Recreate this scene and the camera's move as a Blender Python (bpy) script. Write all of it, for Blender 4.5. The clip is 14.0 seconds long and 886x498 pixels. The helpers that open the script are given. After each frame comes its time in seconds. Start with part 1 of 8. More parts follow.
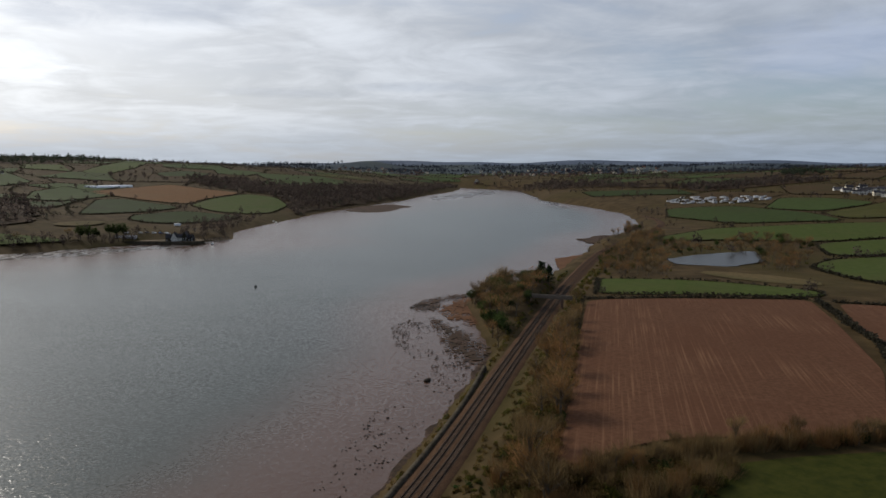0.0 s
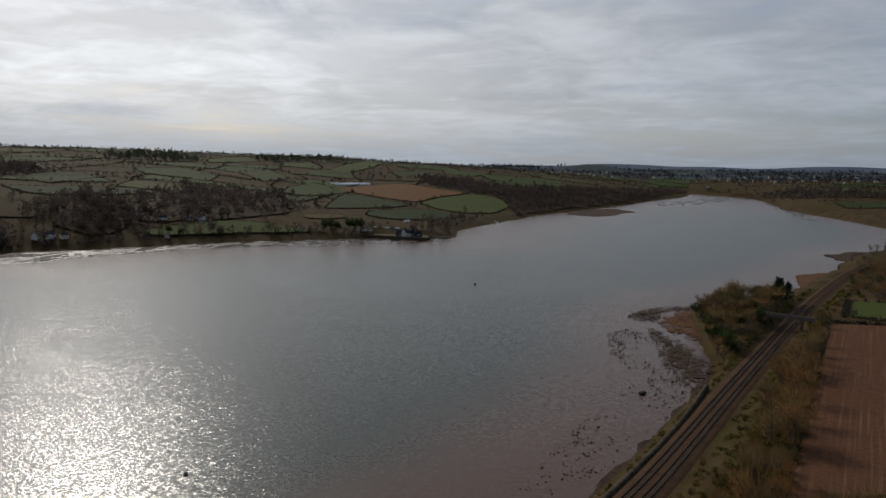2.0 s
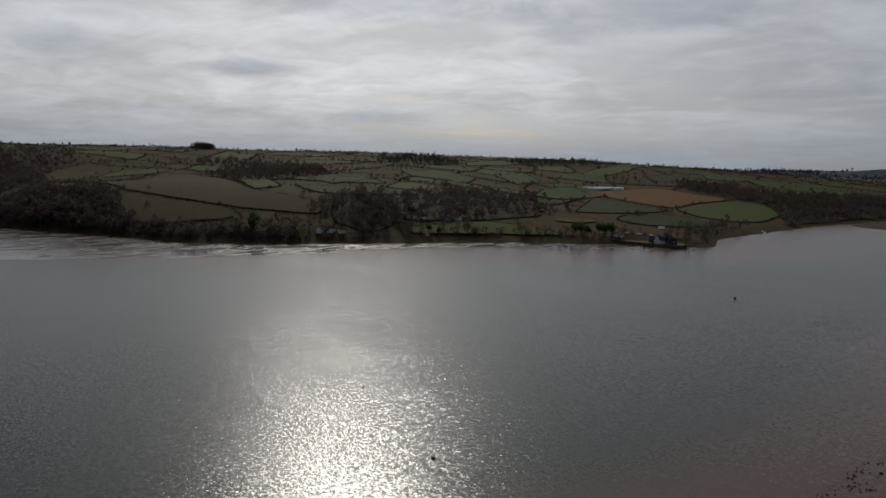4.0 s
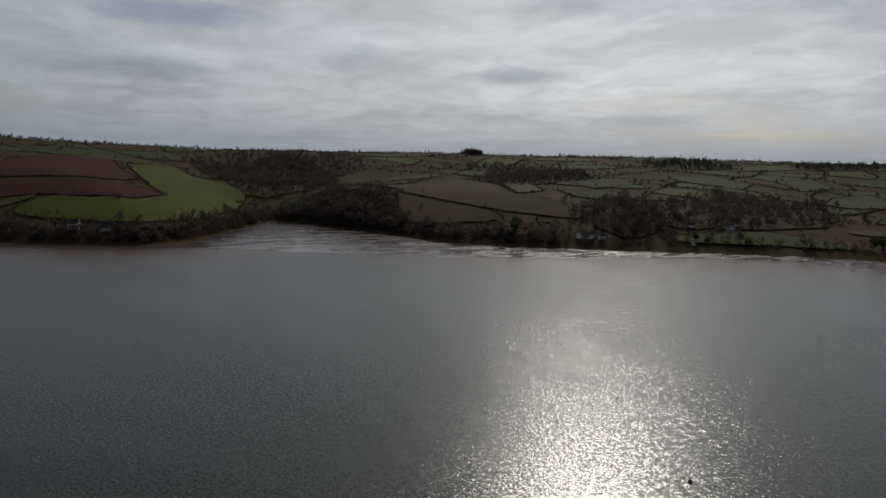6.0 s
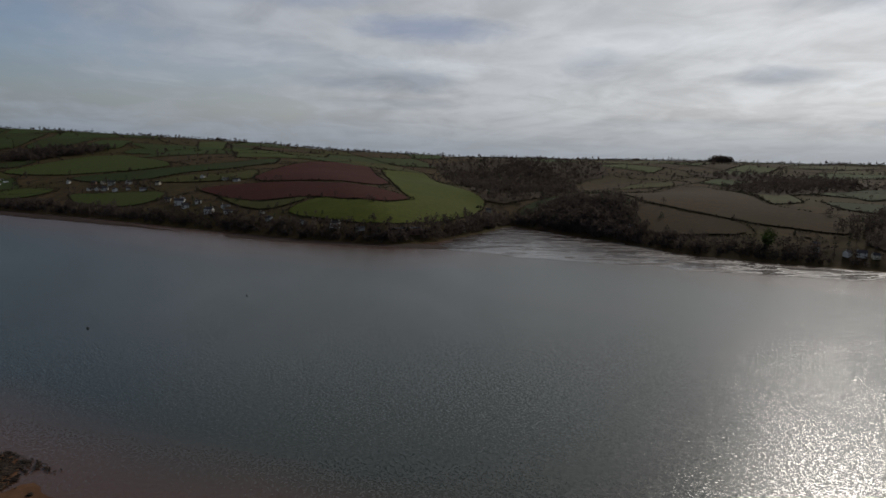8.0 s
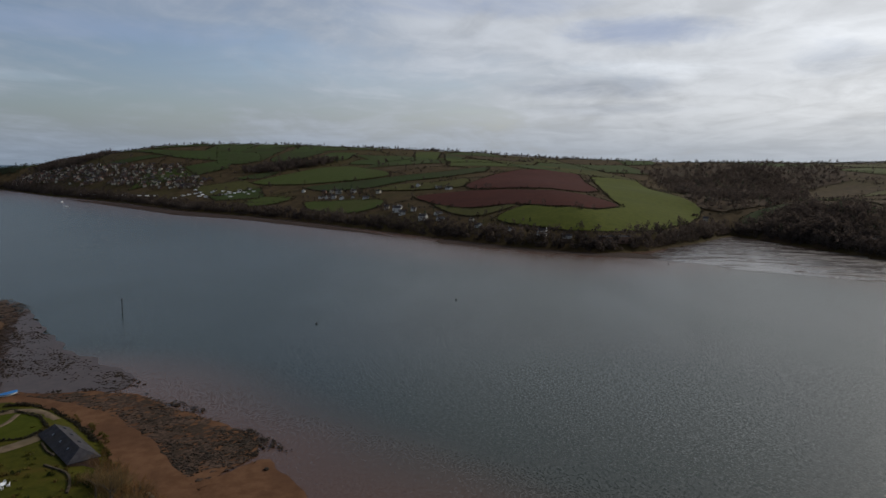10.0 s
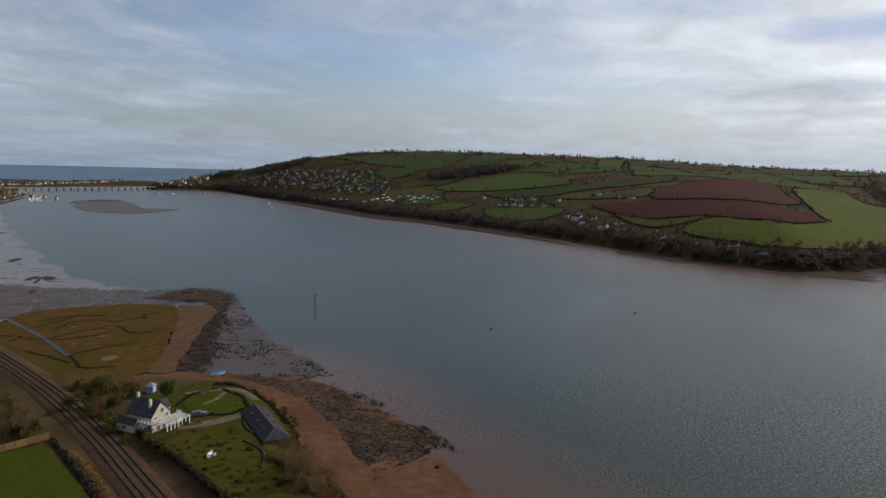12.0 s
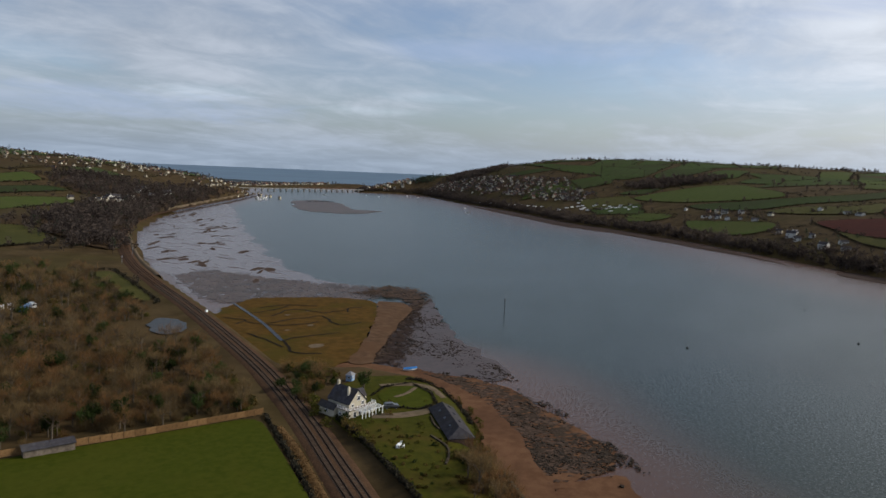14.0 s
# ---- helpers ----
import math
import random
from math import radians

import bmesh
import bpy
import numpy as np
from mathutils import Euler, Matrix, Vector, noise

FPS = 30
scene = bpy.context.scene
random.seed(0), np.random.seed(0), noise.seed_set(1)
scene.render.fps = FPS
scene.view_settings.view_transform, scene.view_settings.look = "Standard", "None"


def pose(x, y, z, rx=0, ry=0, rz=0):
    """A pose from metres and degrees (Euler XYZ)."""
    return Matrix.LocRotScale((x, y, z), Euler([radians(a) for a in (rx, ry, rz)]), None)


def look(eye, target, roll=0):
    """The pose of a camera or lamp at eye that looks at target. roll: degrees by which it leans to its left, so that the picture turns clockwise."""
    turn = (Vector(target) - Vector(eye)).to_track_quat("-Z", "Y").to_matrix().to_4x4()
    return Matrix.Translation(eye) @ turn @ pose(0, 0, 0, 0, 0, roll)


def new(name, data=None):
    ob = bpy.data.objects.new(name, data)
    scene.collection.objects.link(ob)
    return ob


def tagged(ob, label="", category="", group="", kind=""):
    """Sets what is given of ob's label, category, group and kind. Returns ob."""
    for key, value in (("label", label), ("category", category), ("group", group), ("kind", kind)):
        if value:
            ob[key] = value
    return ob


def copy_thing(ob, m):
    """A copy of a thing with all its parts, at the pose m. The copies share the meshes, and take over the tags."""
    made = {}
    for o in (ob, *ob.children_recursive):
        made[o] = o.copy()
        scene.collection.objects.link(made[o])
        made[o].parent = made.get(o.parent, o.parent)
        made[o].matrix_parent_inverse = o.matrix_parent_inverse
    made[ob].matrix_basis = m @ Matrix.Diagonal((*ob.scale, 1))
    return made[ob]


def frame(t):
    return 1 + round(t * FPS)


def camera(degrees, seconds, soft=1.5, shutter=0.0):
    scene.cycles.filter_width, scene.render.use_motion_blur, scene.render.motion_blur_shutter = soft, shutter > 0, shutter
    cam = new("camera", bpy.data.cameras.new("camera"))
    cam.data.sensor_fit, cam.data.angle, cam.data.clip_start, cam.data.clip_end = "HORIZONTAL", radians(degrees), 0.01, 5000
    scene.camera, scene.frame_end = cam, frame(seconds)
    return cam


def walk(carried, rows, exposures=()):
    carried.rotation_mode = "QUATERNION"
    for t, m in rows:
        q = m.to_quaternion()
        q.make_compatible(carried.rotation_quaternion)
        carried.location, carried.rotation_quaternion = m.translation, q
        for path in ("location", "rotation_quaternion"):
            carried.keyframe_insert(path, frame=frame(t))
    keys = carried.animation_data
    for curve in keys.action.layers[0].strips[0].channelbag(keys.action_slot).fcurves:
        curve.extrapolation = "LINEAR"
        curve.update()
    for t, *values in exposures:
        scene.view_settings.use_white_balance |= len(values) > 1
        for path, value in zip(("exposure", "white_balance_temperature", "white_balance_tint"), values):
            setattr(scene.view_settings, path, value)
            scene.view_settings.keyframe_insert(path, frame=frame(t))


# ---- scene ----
# ---- camera: a drone that hangs 74 m over the bank and turns to its left ----
EYE = (0.0, 0.0, 74.0)
TURNS = [  # seconds, yaw to the left of +y, pitch, roll
    (0, 0.00, -6.72, 0.29),
    (0.5, 3.82, -6.72, 0.47),
    (1, 7.94, -6.71, 0.71),
    (1.5, 12.71, -6.72, 1.01),
    (2, 17.77, -6.75, 1.24),
    (2.5, 22.92, -6.76, 1.42),
    (3, 27.72, -6.77, 1.55),
    (5.5, 53.99, -7.07, 1.27),
    (6, 58.97, -7.04, 1.36),
    (6.5, 63.67, -7.03, 1.31),
    (7, 68.54, -7.00, 1.36),
    (7.5, 73.36, -6.99, 1.46),
    (8, 77.99, -6.95, 1.58),
    (10.5, 98.65, -6.58, 0.75),
    (11, 102.32, -6.51, 0.98),
    (11.5, 105.77, -6.43, 1.14),
    (12, 109.28, -6.33, 1.37),
    (12.5, 113.31, -6.29, 1.53),
    (13, 117.56, -6.28, 1.87),
    (13.5, 121.59, -6.28, 2.21),
    (14, 124.90, -6.25, 2.40),
]


def aim(yaw, pitch):
    a, b = radians(yaw), radians(pitch)
    return (EYE[0] - 1000 * math.sin(a) * math.cos(b), EYE[1] + 1000 * math.cos(a) * math.cos(b), EYE[2] + 1000 * math.sin(b))


cam = camera(64.34, 14.0)
walk(cam, [(t, look(EYE, aim(yaw, pitch), roll)) for t, yaw, pitch, roll in TURNS], exposures=[(0.0, 0.0), (3.0, -0.66), (6.5, -0.83), (8.0, -0.72), (11.0, -0.08), (14.0, 0.18)])

# ---- sky and sun ----
SUN_AZIMUTH, SUN_HEIGHT = 46.0, 32.0     # degrees to the left of +y, and above the horizon
SUN_WAY = Vector((-math.sin(radians(SUN_AZIMUTH)) * math.cos(radians(SUN_HEIGHT)),
                  math.cos(radians(SUN_AZIMUTH)) * math.cos(radians(SUN_HEIGHT)), math.sin(radians(SUN_HEIGHT))))


class Nodes:
    """A short way to write node trees."""

    def __init__(self, tree):
        self.tree = tree

    def add(self, kind, inputs=(), **settings):
        node = self.tree.nodes.new(kind)
        for key, value in settings.items():
            setattr(node, key, value)
        for key, value in dict(inputs).items():
            if isinstance(value, bpy.types.NodeSocket):
                self.tree.links.new(value, node.inputs[key])
            else:
                node.inputs[key].default_value = value
        return node

    def math(self, op, a, b=0.0, c=0.0, clamp=False):
        return self.add("ShaderNodeMath", {0: a, 1: b, 2: c}, operation=op, use_clamp=clamp).outputs[0]

    def vec(self, op, a, b=(0, 0, 0)):
        return self.add("ShaderNodeVectorMath", {0: a, 1: b}, operation=op)

    def noise(self, vector, scale, detail=4.0, rough=0.55, distortion=0.0):
        return self.add("ShaderNodeTexNoise", {"Vector": vector, "Scale": scale, "Detail": detail, "Roughness": rough, "Distortion": distortion}).outputs[0]

    def step(self, value, low, high, to_low=0.0, to_high=1.0):
        node = self.add("ShaderNodeMapRange", {0: value, 1: low, 2: high, 3: to_low, 4: to_high}, interpolation_type="SMOOTHSTEP")
        return node.outputs[0]

    def mix(self, factor, a, b, blend="MIX"):
        node = self.add("ShaderNodeMix", data_type="RGBA", blend_type=blend)
        for i, value in ((0, factor), (6, a), (7, b)):
            if isinstance(value, bpy.types.NodeSocket):
                self.tree.links.new(value, node.inputs[i])
            else:
                node.inputs[i].default_value = value if i == 0 else (*value, 1.0)[:4]
        return node.outputs[2]


CLOUDS = [  # azimuth to the left of +y, height, half width, half height (degrees), and how grey
    (43.5, 12.6, 12.0, 2.0, 0.75), (54.0, 6.9, 3.4, 0.7, 0.8), (66.5, 7.8, 3.6, 1.2, 0.65), (83.0, 6.3, 6.0, 0.95, 0.75), (82.0, 4.6, 6.5, 0.5, 0.4), (28.6, 10.2, 3.0, 0.8, 0.5),
    (43.5, 3.5, 4.5, 0.6, 0.6), (20.0, 11.4, 8.0, 1.4, 0.5), (0.7, 6.2, 7.0, 0.45, 0.4), (58.0, 3.4, 9.0, 0.4, 0.3), (-14.0, 4.0, 9.0, 0.6, 0.25), (31.0, 11.6, 4.0, 0.9, 0.5), (12.0, 5.6, 6.0, 0.4, 0.3)]
BRIGHT_CLOUDS = [(80.0, 7.4, 6.5, 0.9, 0.9), (143.8, 5.2, 4.6, 0.75, 0.8), (131.4, 4.55, 4.0, 0.38, 0.7), (154.0, 7.2, 5.0, 1.2, 0.45), (126.0, 5.8, 4.0, 0.4, 0.4), (100.0, 8.5, 16.0, 3.0, 0.4), (52.0, 5.2, 14.0, 1.0, 0.6), (38.0, 7.0, 12.0, 1.6, 0.6), (62.0, 9.6, 10.0, 1.2, 0.5)]
BLUE_GAPS = [(79.0, 10.3, 7.0, 1.1, 0.7), (92.0, 12.5, 9.0, 1.0, 0.6), (-29.0, 8.5, 8.0, 2.2, 0.35), (150.0, 4.0, 14.0, 1.2, 0.5), (120.0, 9.5, 10.0, 1.0, 0.4)]


def make_sky():
    world = bpy.data.worlds.new("sky")
    scene.world = world
    world.use_nodes = True
    world.node_tree.nodes.clear()
    n = Nodes(world.node_tree)
    way = n.add("ShaderNodeTexCoord").outputs["Generated"]
    blue = n.add("ShaderNodeTexSky", sky_type="NISHITA", sun_disc=False, sun_elevation=radians(SUN_HEIGHT),
                 sun_rotation=radians(-SUN_AZIMUTH), altitude=50.0, air_density=1.0, dust_density=2.0, ozone_density=1.5).outputs[0]
    blue = n.mix(1.0, blue, (0.093, 0.097, 0.109), "MULTIPLY")
    split = n.add("ShaderNodeSeparateXYZ", {0: way})
    up = n.math("MAXIMUM", split.outputs[2], 0.0)
    height_angle = n.math("MULTIPLY", n.math("ARCSINE", split.outputs[2]), 57.2958)
    azimuth = n.math("MULTIPLY", n.math("ARCTAN2", n.math("MULTIPLY", split.outputs[0], -1.0), split.outputs[1]), 57.2958)
    facing = n.math("MAXIMUM", n.vec("DOT_PRODUCT", way, tuple(SUN_WAY)).outputs["Value"], 0.0)
    # a broken flat sheet of cloud, seen finer towards the horizon
    far_out = n.math("ADD", up, 0.13)
    flat = n.add("ShaderNodeCombineXYZ", {0: n.math("DIVIDE", split.outputs[0], far_out), 1: n.math("DIVIDE", split.outputs[1], far_out), 2: 0.7}).outputs[0]
    streak = n.noise(n.vec("MULTIPLY", flat, (0.8, 1.25, 1.0)).outputs[0], 1.0, 6.0, 0.58, 0.7)
    wisp = n.noise(flat, 2.7, 6.0, 0.57, 0.7)
    broad = n.noise(flat, 0.34, 4.0, 0.5, 0.5)
    veil = n.math("ADD", n.math("MULTIPLY", broad, 0.55), n.math("ADD", n.math("MULTIPLY", streak, 0.3), n.math("MULTIPLY", wisp, 0.15)))
    near_sun = n.math("POWER", facing, 3.0)
    cover = n.step(n.math("ADD", veil, n.math("MULTIPLY", near_sun, 0.16)), 0.345, 0.60)
    cover = n.math("MULTIPLY", cover, n.step(up, 0.24, 0.60, 0.92, 0.50))        # thinner overhead
    glow = n.math("ADD", n.math("MULTIPLY", n.math("POWER", facing, 4.0), 0.48), n.math("MULTIPLY", n.math("POWER", facing, 14.0), 0.42))
    cloud = n.mix(n.step(facing, 0.25, 0.92), (0.41, 0.455, 0.53), (0.52, 0.55, 0.60))
    grey = n.add("ShaderNodeCombineColor", {0: n.math("MULTIPLY", glow, 1.0), 1: n.math("MULTIPLY", glow, 1.0), 2: n.math("MULTIPLY", glow, 0.97)}).outputs[0]
    cloud = n.mix(1.0, cloud, grey, "ADD")
    shade = n.step(n.math("ADD", n.math("MULTIPLY", streak, 0.6), n.math("MULTIPLY", wisp, 0.4)), 0.36, 0.66, 0.81, 1.15)
    cloud = n.mix(1.0, cloud, n.add("ShaderNodeCombineColor", {0: shade, 1: shade, 2: shade}).outputs[0], "MULTIPLY")
    sky = n.mix(cover, blue, cloud)
    # single clouds with ragged edges
    ragged = n.math("MULTIPLY", n.math("SUBTRACT", n.noise(flat, 2.2, 7.0, 0.66, 0.8), 0.5), 3.2)

    def patch(a, e, wide, tall):
        u = n.math("DIVIDE", n.math("SUBTRACT", azimuth, a), wide)
        v = n.math("DIVIDE", n.math("SUBTRACT", height_angle, e), tall)
        r = n.math("ADD", n.math("MULTIPLY", u, u), n.math("MULTIPLY", v, v))
        return n.step(n.math("ADD", r, ragged), 1.6, -0.5)

    for a, e, wide, tall, much in BRIGHT_CLOUDS:
        lit = n.mix(1.0, sky, (1.25, 1.26, 1.27), "MULTIPLY")
        sky = n.mix(n.math("MULTIPLY", patch(a, e, wide, tall), much), sky, lit)
    for a, e, wide, tall, much in CLOUDS:
        dim = n.mix(1.0, sky, (0.60, 0.64, 0.71), "MULTIPLY")
        sky = n.mix(n.math("MULTIPLY", patch(a, e, wide, tall), much), sky, dim)
    for a, e, wide, tall, much in BLUE_GAPS:
        sky = n.mix(n.math("MULTIPLY", patch(a, e, wide, tall), much), sky, (0.36, 0.45, 0.66))
    # thick air low down
    low = n.step(up, 0.0, 0.09, 0.7, 0.0)
    sky = n.mix(low, sky, n.mix(n.math("POWER", facing, 1.5), (0.275, 0.355, 0.47), (0.48, 0.535, 0.61)))
    back = n.add("ShaderNodeBackground", {"Color": sky, "Strength": SKY_STRENGTH})
    n.tree.links.new(back.outputs[0], n.add("ShaderNodeOutputWorld").inputs[0])


SKY_STRENGTH = 1.0
make_sky()
sun = new("sun", bpy.data.lights.new("sun", "SUN"))
sun.data.energy, sun.data.angle, sun.data.color = 2.9, radians(12.0), (1.0, 0.935, 0.85)
sun.matrix_world = look((0, 0, 500), Vector((0, 0, 500)) - SUN_WAY * 100)

# ---- materials ----
def surface(name, dark, light, scale=0.2, rough=0.9, bump=0.0, bump_scale=None, patch=None, patch_scale=0.01, patch_share=0.5, coords="Object",
            metal=0.0, per_object=0.0, stripes=None, spec=0.04, island=0.0, thin=0.0):
    """A surface of two tones in fine grain, with a third tone in broad patches, relief, and rows where it is worked in rows."""
    m = bpy.data.materials.new(name)
    m.use_nodes = True
    n = Nodes(m.node_tree)
    shader = m.node_tree.nodes["Principled BSDF"]
    where = n.add("ShaderNodeTexCoord").outputs[coords] if coords != "Position" else n.add("ShaderNodeNewGeometry").outputs["Position"]
    grain = n.noise(where, scale, 6.0, 0.65)
    colour = n.mix(n.step(grain, 0.32, 0.68), dark, light)
    if patch:
        broad = n.noise(where, patch_scale, 4.0, 0.6, 0.4)
        colour = n.mix(n.math("MULTIPLY", n.step(broad, 0.45, 0.65), patch_share), colour, patch)
    if stripes:
        angle, period, tone, share = stripes
        laid = n.add("ShaderNodeMapping", {"Vector": where, "Rotation": (0, 0, radians(angle))}).outputs[0]
        drawn = n.vec("MULTIPLY", laid, (1.0 / period, 0.012 / period, 0.0)).outputs[0]
        band = n.noise(drawn, 1.0, 3.0, 0.6)
        worn = n.noise(laid, 0.03, 3.0)
        colour = n.mix(n.math("MULTIPLY", n.math("MULTIPLY", n.step(band, 0.48, 0.68), share), n.step(worn, 0.30, 0.65)), colour, tone)
    if per_object or island:
        rnd = n.add("ShaderNodeNewGeometry").outputs["Random Per Island"] if island else n.add("ShaderNodeObjectInfo").outputs["Random"]
        k = per_object or island
        grey = n.step(rnd, 0.0, 1.0, 1 - k, 1 + k)
        colour = n.mix(1.0, colour, n.add("ShaderNodeCombineColor", {0: grey, 1: grey, 2: grey}).outputs[0], "MULTIPLY")
    m.node_tree.links.new(colour, shader.inputs["Base Color"])
    shader.inputs["Roughness"].default_value, shader.inputs["Metallic"].default_value = rough, metal
    shader.inputs["Specular IOR Level"].default_value = spec
    if bump:
        relief = n.noise(where, bump_scale or scale * 2, 5.0, 0.6)
        m.node_tree.links.new(n.add("ShaderNodeBump", {"Height": relief, "Strength": 0.7, "Distance": bump}).outputs[0], shader.inputs["Normal"])
    if thin:                                             # leaves and twigs let part of the light through
        lit = n.add("ShaderNodeBsdfTranslucent", {"Color": colour}).outputs[0]
        both = n.add("ShaderNodeMixShader", {0: thin, 1: shader.outputs[0], 2: lit}).outputs[0]
        m.node_tree.links.new(both, m.node_tree.nodes["Material Output"].inputs[0])
    return m


def water_surface(name):
    """Silty estuary water: green-grey body, red silt where it is shallow, small wind ripples in patches."""
    m = bpy.data.materials.new(name)
    m.use_nodes = True
    n = Nodes(m.node_tree)
    shader = m.node_tree.nodes["Principled BSDF"]
    where = n.add("ShaderNodeNewGeometry").outputs["Position"]
    silt = n.add("ShaderNodeAttribute", attribute_name="silt").outputs["Fac"]
    cloudy = n.noise(where, 0.006, 4.0, 0.55, 0.6)
    silt = n.math("ADD", silt, n.math("MULTIPLY", n.math("SUBTRACT", cloudy, 0.5), 0.5))
    body = n.mix(n.step(silt, 0.15, 0.85), (0.014, 0.0225, 0.0155), (0.078, 0.043, 0.028))
    n.tree.links.new(body, shader.inputs["Base Color"])
    # cloudy body below, a clear rippled skin on top
    shader.inputs["Specular IOR Level"].default_value = 0.0
    shader.inputs["Roughness"].default_value = 1.0
    shader.inputs["Coat Weight"].default_value = 0.94
    shader.inputs["Coat IOR"].default_value = 1.27
    shader.inputs["Coat Roughness"].default_value = 0.23
    # wavelets lean the surface: short ones on longer ones, livelier where the wind touches down
    wind = n.step(n.noise(n.vec("MULTIPLY", where, (0.6, 1.5, 1.0)).outputs[0], 0.012, 4.0, 0.6, 0.8), 0.3, 0.7, 0.62, 1.2)
    laid = n.add("ShaderNodeMapping", {"Vector": where, "Rotation": (0, 0, radians(-44)), "Scale": (0.8, 1.0, 1.0)}).outputs[0]
    lean = None
    for scale, much in ((2.0, 0.44), (1.0, 0.30)):
        tilt = n.add("ShaderNodeTexNoise", {"Vector": laid, "Scale": scale, "Detail": 2.0, "Roughness": 0.55, "Distortion": 0.3}).outputs["Color"]
        tilt = n.vec("MULTIPLY", n.vec("SUBTRACT", tilt, (0.5, 0.5, 0.5)).outputs[0], (much, much, 0.0)).outputs[0]
        lean = tilt if lean is None else n.vec("ADD", lean, tilt).outputs[0]
    lean = n.add("ShaderNodeVectorMath", {0: lean, "Scale": wind}, operation="SCALE").outputs[0]
    upright = n.vec("NORMALIZE", n.vec("ADD", n.add("ShaderNodeNewGeometry").outputs["Normal"], lean).outputs[0]).outputs[0]
    n.tree.links.new(upright, shader.inputs["Coat Normal"])
    return m


def wet_mud_surface(name, dark, light, dull=0.10):
    """River mud at low tide: a shining film of water with duller, drier ribs and rills between."""
    m = bpy.data.materials.new(name)
    m.use_nodes = True
    n = Nodes(m.node_tree)
    shader = m.node_tree.nodes["Principled BSDF"]
    where = n.add("ShaderNodeNewGeometry").outputs["Position"]
    drawn = n.add("ShaderNodeMapping", {"Vector": where, "Rotation": (0, 0, radians(-40)), "Scale": (1.0, 0.3, 1.0)}).outputs[0]
    ribs = n.noise(drawn, 0.075 if dull < 0.2 else 0.16, 5.0, 0.62, 0.9)
    grain = n.noise(where, 0.8, 5.0, 0.65)
    dry = n.step(ribs, *((0.47, 0.60) if dull < 0.2 else (0.56, 0.70)))
    n.tree.links.new(n.mix(n.step(n.math("ADD", n.math("MULTIPLY", ribs, 0.6), n.math("MULTIPLY", grain, 0.4)), 0.36, 0.62), light, dark), shader.inputs["Base Color"])
    n.tree.links.new(n.math("ADD", dull, n.math("MULTIPLY", dry, 0.55 - dull)), shader.inputs["Roughness"])
    n.tree.links.new(n.math("SUBTRACT", 0.30, n.math("MULTIPLY", dry, 0.26)), shader.inputs["Specular IOR Level"])
    n.tree.links.new(n.add("ShaderNodeBump", {"Height": n.math("ADD", n.math("MULTIPLY", ribs, 2.0), n.math("MULTIPLY", grain, 0.15)), "Strength": 0.5, "Distance": 0.035 if dull < 0.2 else 0.02}).outputs[0], shader.inputs["Normal"])
    return m


ROUGH_LAND = surface("rough_land", (0.033, 0.022, 0.009), (0.067, 0.045, 0.020), 0.06, 0.95, 0.6, 0.1, (0.044, 0.036, 0.010), 0.006, 0.7)
# distance haze put into the colour: blue-grey tones for land beyond 2700 m
HAZED_LAND = surface("far_land", (0.055, 0.072, 0.100), (0.092, 0.112, 0.142), 0.008, 1.0, 0.0, None, (0.075, 0.095, 0.130), 0.002, 0.6)
HAZED_WOODED = surface("far_wooded_land", (0.026, 0.034, 0.044), (0.050, 0.062, 0.066), 0.006, 1.0, 0.0, None, (0.060, 0.072, 0.062), 0.0035, 0.6)
# wood tone for the farthest trees, with the blue of distance haze mixed in
HAZED_WOOD = surface("far_blue_wood", (0.027, 0.033, 0.043), (0.047, 0.054, 0.063), 0.02, 0.95, coords="Position", island=0.2, thin=0.45)
WATER = water_surface("estuary_water")
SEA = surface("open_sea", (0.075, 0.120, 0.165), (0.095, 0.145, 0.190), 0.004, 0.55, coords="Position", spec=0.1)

LIME = surface("lime_grass", (0.047, 0.057, 0.005), (0.068, 0.076, 0.008), 0.15, 0.9, 0.1, 0.6, (0.040, 0.051, 0.005), 0.012, 0.6, "Position")
GREEN = surface("green_grass", (0.036, 0.050, 0.009), (0.052, 0.066, 0.014), 0.2, 0.9, 0.1, 0.6, (0.054, 0.056, 0.016), 0.012, 0.6, "Position", stripes=(20, 9.0, (0.036, 0.057, 0.007), 0.5))
DULL = surface("dull_grass", (0.024, 0.035, 0.008), (0.034, 0.049, 0.012), 0.15, 0.9, 0.1, 0.6, (0.030, 0.033, 0.011), 0.01, 0.7, "Position", per_object=0.25)
MOSS = surface("mossy_grass", (0.020, 0.024, 0.004), (0.034, 0.036, 0.006), 0.4, 0.9, 0.1, 0.6, (0.042, 0.040, 0.010), 0.03, 0.6, "Position", stripes=(75, 5.0, (0.040, 0.040, 0.008), 0.5))
OLIVE = surface("olive_grass", (0.041, 0.040, 0.009), (0.061, 0.057, 0.015), 0.15, 0.9, 0.1, 0.6, (0.036, 0.037, 0.009), 0.014, 0.6, "Position")
BROWN = surface("brown_stubble", (0.041, 0.026, 0.012), (0.058, 0.038, 0.017), 0.2, 0.95, 0.1, 0.6, (0.041, 0.033, 0.013), 0.01, 0.7, "Position", stripes=(70, 8.0, (0.034, 0.024, 0.012), 0.6))
RED = surface("red_plough", (0.043, 0.012, 0.008), (0.060, 0.018, 0.012), 0.2, 0.95, 0.15, 0.8, (0.038, 0.011, 0.008), 0.012, 0.5, "Position", stripes=(15, 7.0, (0.033, 0.010, 0.008), 0.6))
